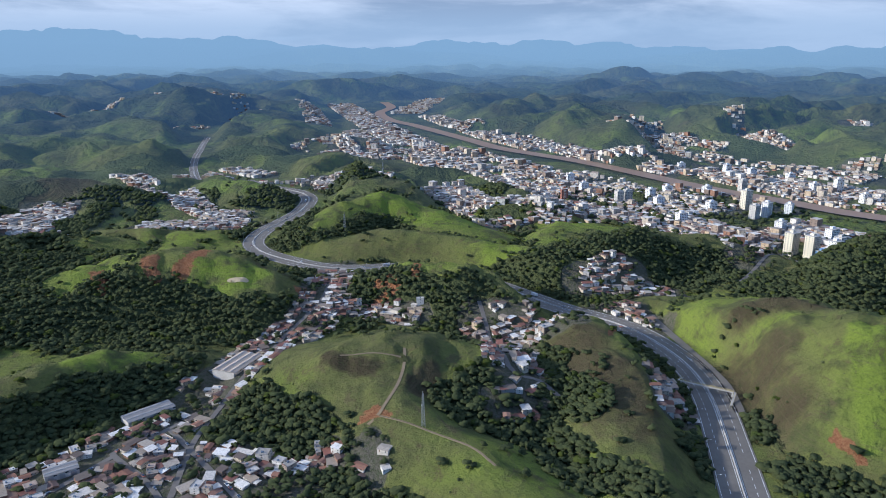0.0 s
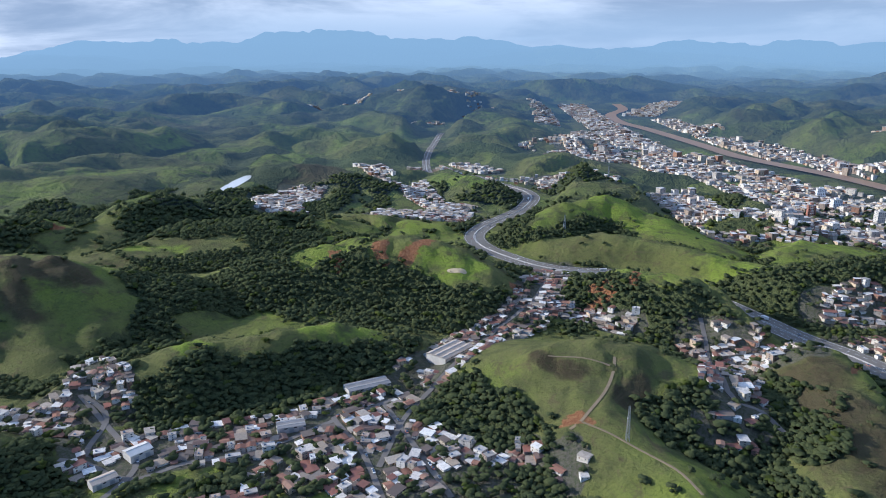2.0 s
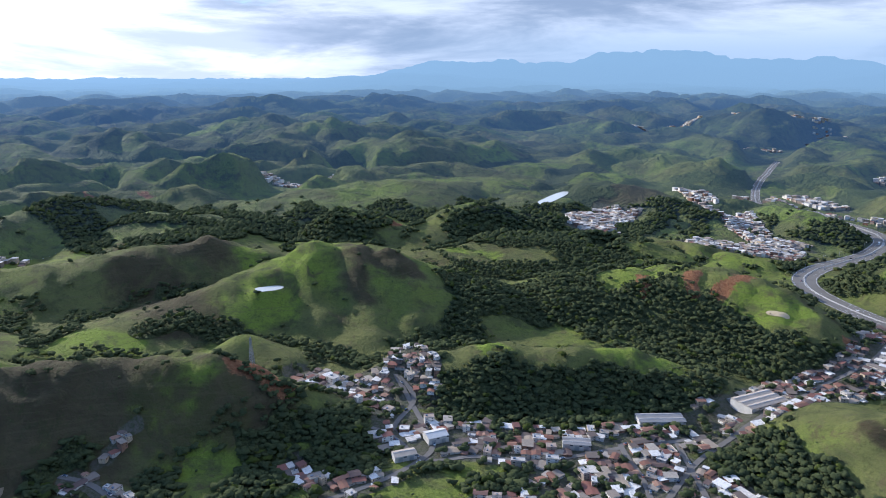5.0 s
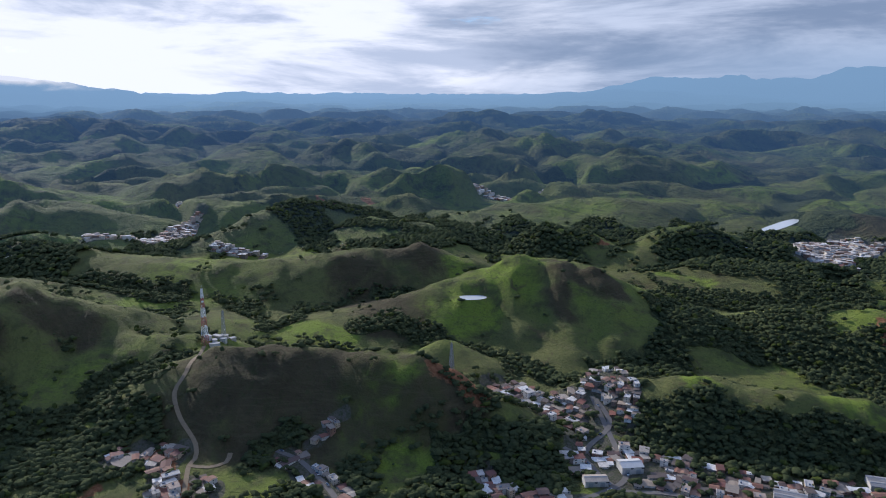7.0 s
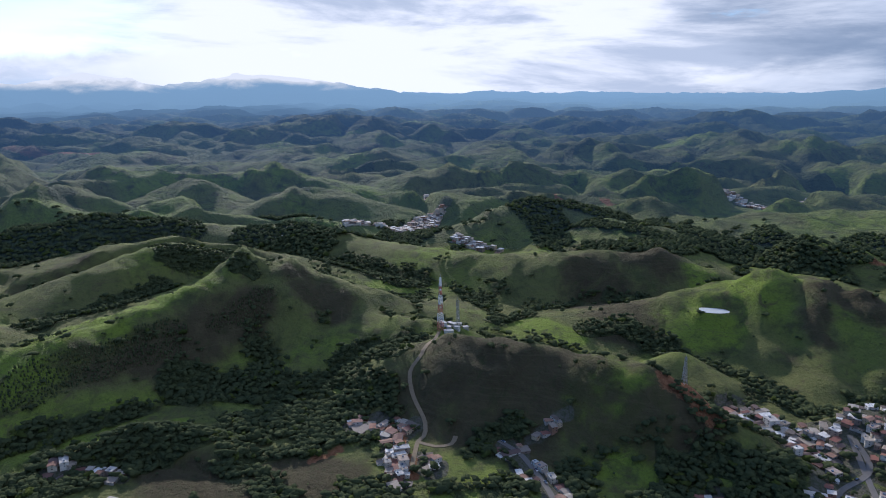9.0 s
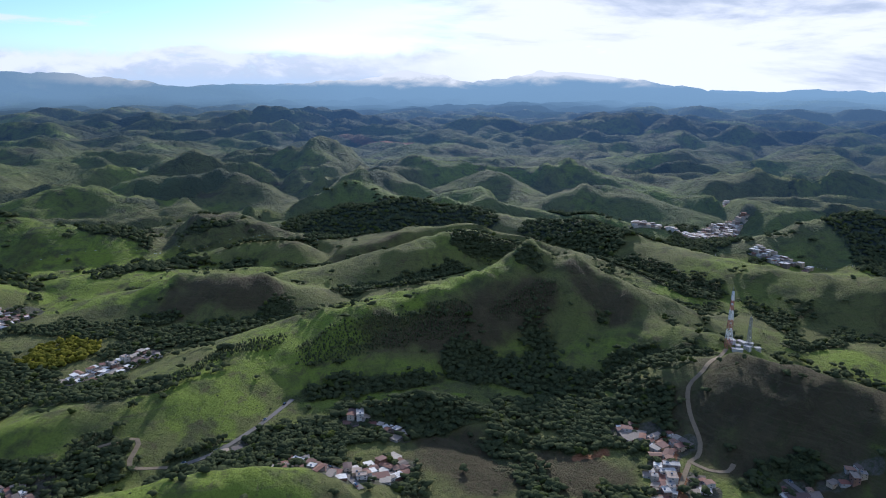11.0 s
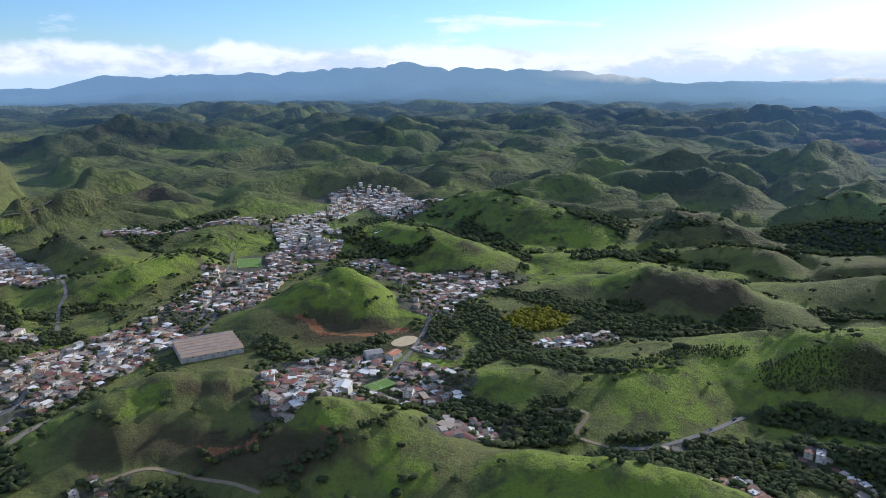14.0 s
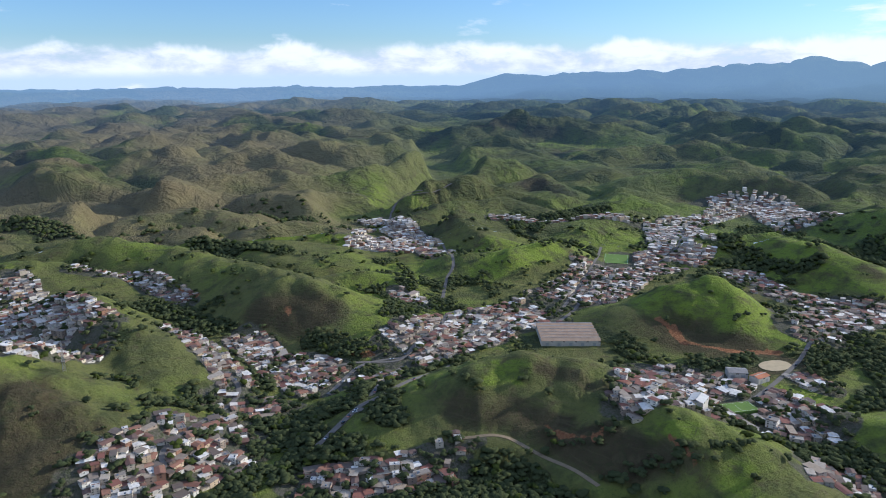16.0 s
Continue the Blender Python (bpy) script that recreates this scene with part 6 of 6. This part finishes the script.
hall("grey-roofed hall beside the street", (-369, 333), (-361, 349), 10, 5, 1, TANSHEET, RENDERED, 2)
hall("white hall with a curved-looking roof in the village", (-310, -518), (-298, -506), 13, 7, 1, PALE, RENDERED, 2)
hall("school hall with a pale blue-grey roof", (-392, -612), (-410, -606), 14, 6, 1, GREYSHEET, RENDERED, 2)
hall("orange-roofed school building by the dirt pitch", (-408, -590), (-424, -596), 11, 6, 1, ORANGE, RENDERED, 2)
hall("dark open garage sheds under grey roofs", (-262, 520), (-234, 548), 16, 5, 2, GREYSHEET, RENDERED, 3)


def flats(w, d, floors, body, glass):
    """A block of flats: body, floor bands, window bands, balconies, roof house."""
    thing = new("apartment_building")
    h = 3.0 * floors
    solid("wall", [box_arrays(-w / 2, w / 2, -d / 2, d / 2, -5, h)], body, thing)
    solid("roof", [box_arrays(-w / 2 - 0.3, w / 2 + 0.3, -d / 2 - 0.3, d / 2 + 0.3, h + 0.003, h + 0.7)], CONCRETE, thing)
    solid("roof_house", [box_arrays(-w / 5, w / 5, -d / 5, d / 5, h + 0.703, h + 3.8)], body, thing)
    cols = max(2, int(w / 3.2))
    side_cols = max(1, int(d / 4))
    rail = mesh_of("balcony", *vf(box_arrays(-w * 0.2, w * 0.2, -d / 2 - 1.1, -d / 2 - 0.05, -0.1, 0.9)), [RENDERED], flat_shaded=True)
    front = [opening((k - (cols - 1) / 2) * w / cols, side * d / 2, 3.0 * s + 1.6, 1.7, 1.5, 1 + side) for k in range(cols) for s in range(floors) for side in (-1, 1)]
    ends = [opening(side * w / 2, (k - (side_cols - 1) / 2) * d / side_cols, 3.0 * s + 1.6, 1.5, 1.4, 2 - side) for k in range(side_cols) for s in range(floors) for side in (-1, 1)]
    tagged(solid("window_grid", front + ends, glass, thing), kind="stuff")
    for s in range(1, floors):
        if floors > 7:
            o = part("balcony", rail, thing)
            o.matrix_basis = Matrix.Translation((0, 0, 3.0 * s + 0.2))
    return thing


CREAM, BLUEISH, BRICKY, WHITEWALL = plain("cream_wall", (0.66, 0.60, 0.46), 0.85, 0.15, 0.1), plain("blue_wall", (0.16, 0.30, 0.50), 0.8, 0.15, 0.1), plain("brick_red_wall", (0.34, 0.15, 0.10), 0.85, 0.2, 0.1), plain("white_wall", (0.74, 0.74, 0.73), 0.85, 0.12, 0.1)
BLOCKS = {"white": flats(15, 13, 9, WHITEWALL, PANE), "tall": flats(16, 14, 12, CREAM, PANE), "low": flats(17, 13, 6, WHITEWALL, PANE), "grey": flats(14, 13, 8, RENDERED, GLASSY), "red": flats(13, 12, 8, BRICKY, PANE), "blue": flats(14, 12, 5, BLUEISH, GLASSY)}
TELLS = {"white": "white tower block with rows of dark windows", "tall": "tall cream apartment tower above the town", "low": "white six-storey block near the river", "grey": "pale grey concrete apartment block", "red": "brick-red apartment block in the town", "blue": "low blue-fronted office block"}
first = set()
for kind, x, y, turn in (("white", 673, 1674, 0.3), ("tall", 572, 1318, 0.4), ("low", 787, 1595, 0.2), ("tall", 509, 1003, 0.5), ("tall", 530, 985, 0.5), ("low", 636, 1279, 0.9), ("white", 548, 958, 0.5), ("white", 580, 962, 0.4),
                         ("grey", 596, 950, 0.4), ("low", 416, 1211, 0.3), ("red", 242, 1404, 0.1), ("grey", 366, 1389, 0.2), ("white", 582, 1251, 0.6), ("grey", 556, 1240, 0.5), ("white", 831, 1475, 0.1), ("low", 730, 1667, 0.2),
                         ("low", 466, 1458, 0.4), ("low", 417, 1349, 0.2), ("low", 291, 1610, 0.1), ("low", 783, 1479, 0.3), ("low", 547, 1454, 0.6), ("grey", 346, 1378, 0.3), ("low", 422, 1426, 0.5), ("low", 617, 1093, 0.4),
                         ("low", 560, 1147, 0.7), ("low", 825, 1364, 0.2), ("low", 591, 1755, 0.1), ("blue", 540, 975, 0.5), ("grey", 590, 1020, 0.5), ("low", 500, 1300, 0.4), ("low", 300, 1500, 0.3), ("grey", 640, 1500, 0.3)):
    ob = copy_thing(BLOCKS[kind], Matrix()) if kind in first else BLOCKS[kind]
    first.add(kind)
    tagged(stand(ob, x, y, turn), TELLS[kind], "apartment building", "tower blocks of the river town")


# ---- towers and masts ----
def steel_tower(label, x, y, tall, wide, top, bays, banded=False, dishes=0, name="lattice_tower"):
    thing = new(name)
    cut = lambda t: wide + (top - wide) * t
    corners = ((-1, -1), (1, -1), (1, 1), (-1, 1))
    for cx, cy in corners:
        for k in range(bays if banded else 1):
            n = bays if banded else 1
            a, b = k / n, (k + 1) / n
            solid("leg", [bar((cx * cut(a) / 2, cy * cut(a) / 2, tall * a - (1 if k == 0 else 0)), (cx * cut(b) / 2, cy * cut(b) / 2, tall * b), wide * 0.075)], (RED if (k // 2) % 2 == 0 else PAINT) if banded else STEEL, thing)
    for k in range(bays):
        a, b = k / bays, (k + 1) / bays
        pieces = []
        for j in range(4):
            (x0, y0), (x1, y1) = corners[j], corners[(j + 1) % 4]
            pieces.append(bar((x0 * cut(a) / 2, y0 * cut(a) / 2, tall * a), (x1 * cut(b) / 2, y1 * cut(b) / 2, tall * b), wide * 0.04))
            pieces.append(bar((x1 * cut(a) / 2, y1 * cut(a) / 2, tall * a), (x0 * cut(b) / 2, y0 * cut(b) / 2, tall * b), wide * 0.04))
            pieces.append(bar((x0 * cut(b) / 2, y0 * cut(b) / 2, tall * b), (x1 * cut(b) / 2, y1 * cut(b) / 2, tall * b), wide * 0.04))
        for piece in pieces:
            solid("brace", [piece], (RED if (k // 2) % 2 == 0 else PAINT) if banded else STEEL, thing)
    solid("antenna", [bar((0, 0, tall - 0.2), (0, 0, tall + tall * 0.07), 0.25)], STEEL, thing)
    for k in range(dishes):
        z, q = tall * (0.35 + 0.6 * k / dishes), k * 2.4
        r = cut(z / tall) / 2 + 0.3
        bm = bmesh.new()
        bmesh.ops.create_cone(bm, cap_ends=True, segments=14, radius1=min(1.3, wide * 0.22), radius2=min(0.9, wide * 0.15), depth=min(0.9, wide * 0.15))
        bm.transform(Matrix.Translation((math.cos(q) * r, math.sin(q) * r, z)) @ Matrix.Rotation(q, 4, "Z") @ Matrix.Rotation(math.pi / 2, 4, "Y"))
        part("dish", (bm, PAINT), thing, "white drum antenna")
    return tagged(stand(thing, x, y, 0.4), label, "tower")


steel_tower("tall red and white lattice radio tower on the hilltop", -717, 128, 60, 5.4, 1.3, 12, True, 7, "radio_tower")
steel_tower("grey lattice radio mast beside the tall tower", -732, 150, 32, 3.4, 1.6, 8, False, 3, "radio_tower")
steel_tower("slim grey lattice mast on the pasture shoulder", -16, 470, 27, 2.4, 1.0, 10, False, 2, "radio_mast")
steel_tower("grey lattice mast at the edge of the hill quarter", 233, -628, 28, 2.6, 0.8, 9, False, 1, "radio_mast")
for px, py, tall in ((-152, 1057, 27), (-125, 1452, 29), (-512, 300, 24)):
    steel_tower("steel power pylon on a hill crest", px, py, tall, 3.6, 1.0, 7, name="power_pylon")


def cabin(x, y, turn, w, d, h, mat):
    thing = new("equipment_cabin")
    solid("wall", [box_arrays(-w / 2, w / 2, -d / 2, d / 2, -2, h)], mat, thing)
    solid("roof", [box_arrays(-w / 2 - 0.3, w / 2 + 0.3, -d / 2 - 0.3, d / 2 + 0.3, h + 0.003, h + 0.35)], CONCRETE, thing)
    solid("door", [opening(0, -d / 2, 1.05, 1.0, 2.1, 0)], STEEL, thing)
    return tagged(stand(thing, x, y, turn), "small pale equipment cabin at the towers' foot", "cabin", "cabins at the towers")


for k, (x, y) in enumerate(((-722, 138), (-728, 133), (-735, 144), (-726, 148), (-741, 152), (-712, 136), (-738, 160))):
    cabin(x, y, 0.3 * k, 6 + k % 3 * 2, 4.5, 3 + k % 2, (RENDERED, PALE)[k % 2])


# ---- the footbridge, lamps and traffic of the highway ----
def sloped(x, y0, z0, y1, z1):
    """A ramp slab with low side walls."""
    v, f = box_arrays(x - 1.0, x + 1.0, min(y0, y1), max(y0, y1), -0.35, 0.0)
    v[:, 2] += np.interp(v[:, 1], sorted((y0, y1)), (z0, z1) if y0 < y1 else (z1, z0))
    return v, f


def footbridge(a, b, ramp):
    a, b = np.array(a, float), np.array(b, float)
    long, turn = float(np.hypot(*(b - a))), math.atan2(b[1] - a[1], b[0] - a[0])
    thing = new("footbridge")
    solid("deck", [box_arrays(-long / 2, long / 2, -1.1, 1.1, 6.0, 6.5)], CONCRETE, thing)
    for s in (-1.05, 1.05):
        solid("railing", [bar((-long / 2, s, 6.5 + h), (long / 2, s, 6.5 + h), 0.09) for h in (0.4, 0.8, 1.15)] + [bar((x, s, 6.5), (x, s, 7.7), 0.08) for x in np.arange(-long / 2, long / 2 + 0.1, 2.5)], YELLOW, thing, "yellow steel railing")
    for x in (-long / 2 + 1.0, 0.0, long / 2 - 1.0):
        solid("pier", [box_arrays(x - 0.5, x + 0.5, -0.8, 0.8, -3, 5.997)], CONCRETE, thing)
    for end, sign in ((-1, -1), (1, 1)):
        x = end * (long / 2 + 1.3)
        solid("ramp", [sloped(x, 0, 6.45, -ramp * sign, 0.2)], CONCRETE, thing, "long sloping access ramp")
        for s in (-0.95, 0.95):
            solid("ramp_railing", [bar((x + s, 0, 6.45 + h), (x + s, -ramp * sign, 0.2 + h), 0.09) for h in (0.4, 0.8, 1.1)], YELLOW, thing, "yellow steel railing")
    c = (a + b) / 2
    thing.matrix_basis = Matrix.LocRotScale((c[0], c[1], 4.4), Euler((0, 0, turn)), None)
    return tagged(thing, "yellow-railed footbridge across the highway", "footbridge")


footbridge((211, 580), (250, 557), 24)


def street_lamp():
    thing = new("street_lamp")
    solid("pole", [bar((0, 0, -1), (0, 0, 11), 0.22)], STEEL, thing)
    solid("arm", [bar((0, -0.1, 10.9), (0, 2.2, 11.5), 0.14)], STEEL, thing)
    solid("lamp_head", [box_arrays(-0.25, 0.25, 2.0, 3.0, 11.4, 11.6)], PAINT, thing)
    return tagged(thing, "tall grey street lamp beside the highway", "street lamp", "highway lamps")


def car(colour, words):
    thing = new("car")
    v, f = box_arrays(-2.1, 2.1, -0.88, 0.88, 0.35, 0.95)
    v[4:, 0] *= 0.97
    solid("body", [(v, f)], colour, thing)
    v, f = box_arrays(-1.3, 1.0, -0.8, 0.8, 0.953, 1.5)
    v[4:, 0] *= 0.72
    v[4:, 1] *= 0.85
    solid("cabin", [(v, f)], GLASSY, thing)
    for x in (-1.3, 1.3):
        for y in (-0.8, 0.8):
            bm = bmesh.new()
            bmesh.ops.create_cone(bm, cap_ends=True, segments=12, radius1=0.34, radius2=0.34, depth=0.22)
            bm.transform(Matrix.Translation((x, y, 0.34)) @ Matrix.Rotation(math.pi / 2, 4, "X"))
            part("wheel", (bm, TYRE), thing)
    return tagged(thing, words, "car", "cars on the roads")


def truck(colour, words):
    thing = new("truck")
    solid("cargo_box", [box_arrays(-4.6, 3.0, -1.25, 1.25, 1.1, 3.8)], colour, thing)
    v, f = box_arrays(3.2, 5.2, -1.2, 1.2, 0.6, 3.0)
    v[4:, 0] = np.minimum(v[4:, 0], 4.9)
    solid("cab", [(v, f)], PAINT, thing)
    solid("windscreen", [opening(5.1, 0, 2.2, 2.0, 0.9, 1)], GLASSY, thing)
    solid("chassis", [box_arrays(-4.6, 5.0, -0.6, 0.6, 0.6, 1.097)], STEEL, thing)
    for x in (-3.6, -2.4, 4.0):
        for y in (-1.05, 1.05):
            bm = bmesh.new()
            bmesh.ops.create_cone(bm, cap_ends=True, segments=12, radius1=0.5, radius2=0.5, depth=0.35)
            bm.transform(Matrix.Translation((x, y, 0.5)) @ Matrix.Rotation(math.pi / 2, 4, "X"))
            part("wheel", (bm, TYRE), thing)
    return tagged(thing, words, "truck", "lorries on the highway")


TYRE = plain("tyre", (0.02, 0.02, 0.02), 0.9)
MAIN = ROADS[0]
CARS = [car(PAINT, "white car on the highway"), car(RED, "red car on the road"), car(STEEL, "silver car on the road"), car(TYRE, "black car on the road")]
LORRIES = [truck(PAINT, "white box lorry on the highway"), truck(PALE, "grey box lorry on the highway")]
LAMP = street_lamp()
drawn_once = set()


def on_road(ob, way_line, share, offset, lift=0.38, aside=0.0):
    kind, width, line, rise = way_line
    i = share * (len(line) - 2)
    k, u = int(i), i - int(i)
    p, q = line[k], line[k + 1]
    d = (q - p) / np.hypot(*(q - p))
    at = p + (q - p) * u + np.array([-d[1], d[0]]) * offset
    if ob.name in drawn_once:
        ob = copy_thing(ob, Matrix())
    else:
        drawn_once.add(ob.name)
    ob.matrix_basis = Matrix.LocRotScale((at[0], at[1], rise[k] + (rise[k + 1] - rise[k]) * u + lift), Euler((0, 0, math.atan2(d[1], d[0]) + aside)), None)


on_road(LORRIES[0], MAIN, 0.30, -6.0)
on_road(LORRIES[1], MAIN, 0.44, -5.0)
on_road(LORRIES[0], MAIN, 0.80, 6.0, aside=math.pi)
for k, share in enumerate((0.16, 0.22, 0.35, 0.39, 0.52, 0.60, 0.66, 0.72, 0.86, 0.93, 0.27, 0.48)):
    side = 1 if k % 2 else -1
    on_road(CARS[k % 4], MAIN, share, side * (4.5 + 4 * (k % 3 == 0)), aside=0 if side < 0 else math.pi)
for share in np.linspace(0.03, 0.97, 34):
    on_road(LAMP, MAIN, float(share), MAIN[1] / 2 + 1.2, 0.0, math.pi)
streets = [r for r in ROADS if r[0] == "street" and np.hypot(*r[2].mean(0)) < 900]
for k in range(70):
    r = streets[k % len(streets)]
    on_road(CARS[int(rng.integers(0, 4))], r, float(rng.uniform(0.03, 0.97)), (r[1] / 2 - 1.1) * (1 if k % 2 else -1), aside=0 if k % 2 else math.pi)
for k in range(10):
    r = [q for q in ROADS if q[0] == "highway"][k % 2]
    on_road(CARS[k % 4], r, float(rng.uniform(0.05, 0.95)), (4.5 if k % 2 else -4.5), aside=0 if k % 2 else math.pi)


# ---- the golden thicket and lone pasture trees ----
q, d = rng.uniform(0, 6.28, 260), np.sqrt(rng.random(260))
wide = rng.uniform(5, 9, 260)
grove("golden_thicket", -623 + np.cos(q) * d * 44, -577 + np.sin(q) * d * 36, wide, wide * 0.8, 5, GOLD, 71, "dense golden yellow-green thicket among dark trees")


def pasture_tree(seed, leaf, words):
    """A lone tree: a tapered trunk and a crown of clumps."""
    thing = new("tree")
    v, f, s = tree_shape(9, seed)
    part("crown", mesh_of("crown", v * 7, [f[s == 0]], [leaf]), thing)
    solid("trunk", [bar((0, 0, -1), (0.1, 0.1, 3.2), 0.45), bar((0.1, 0.1, 2.6), (1.3, 0.4, 4.6), 0.25), bar((0.1, 0.1, 2.6), (-1.0, -0.6, 4.8), 0.25)], BARK, thing)
    return tagged(thing, words, "tree", "lone pasture trees")


LONE = [pasture_tree(91, LEAF, "lone dark green tree on the pasture"), pasture_tree(92, LEAF, "small round tree on the open slope"), pasture_tree(93, FRESH, "light green tree on the grass slope")]
lx, ly = spread(760, 60.0, 260)
m = (wood_share(lx, ly) < 0.15) & (share_of(lx, ly, QUARTERS) < 0.1) & ~near_road(lx, ly, 6.0) & (share_of(lx, ly, PONDS, 0.9) < 0.05) & (rng.random(len(lx)) < 0.3)
for k, (x, y) in enumerate(zip(lx[m][:110], ly[m][:110])):
    ob = LONE[k] if k < 3 else copy_thing(LONE[k % 3], Matrix())
    stand(ob, x, y, float(rng.uniform(0, 6.28)), 0.0, float(rng.uniform(0.45, 1.0)))
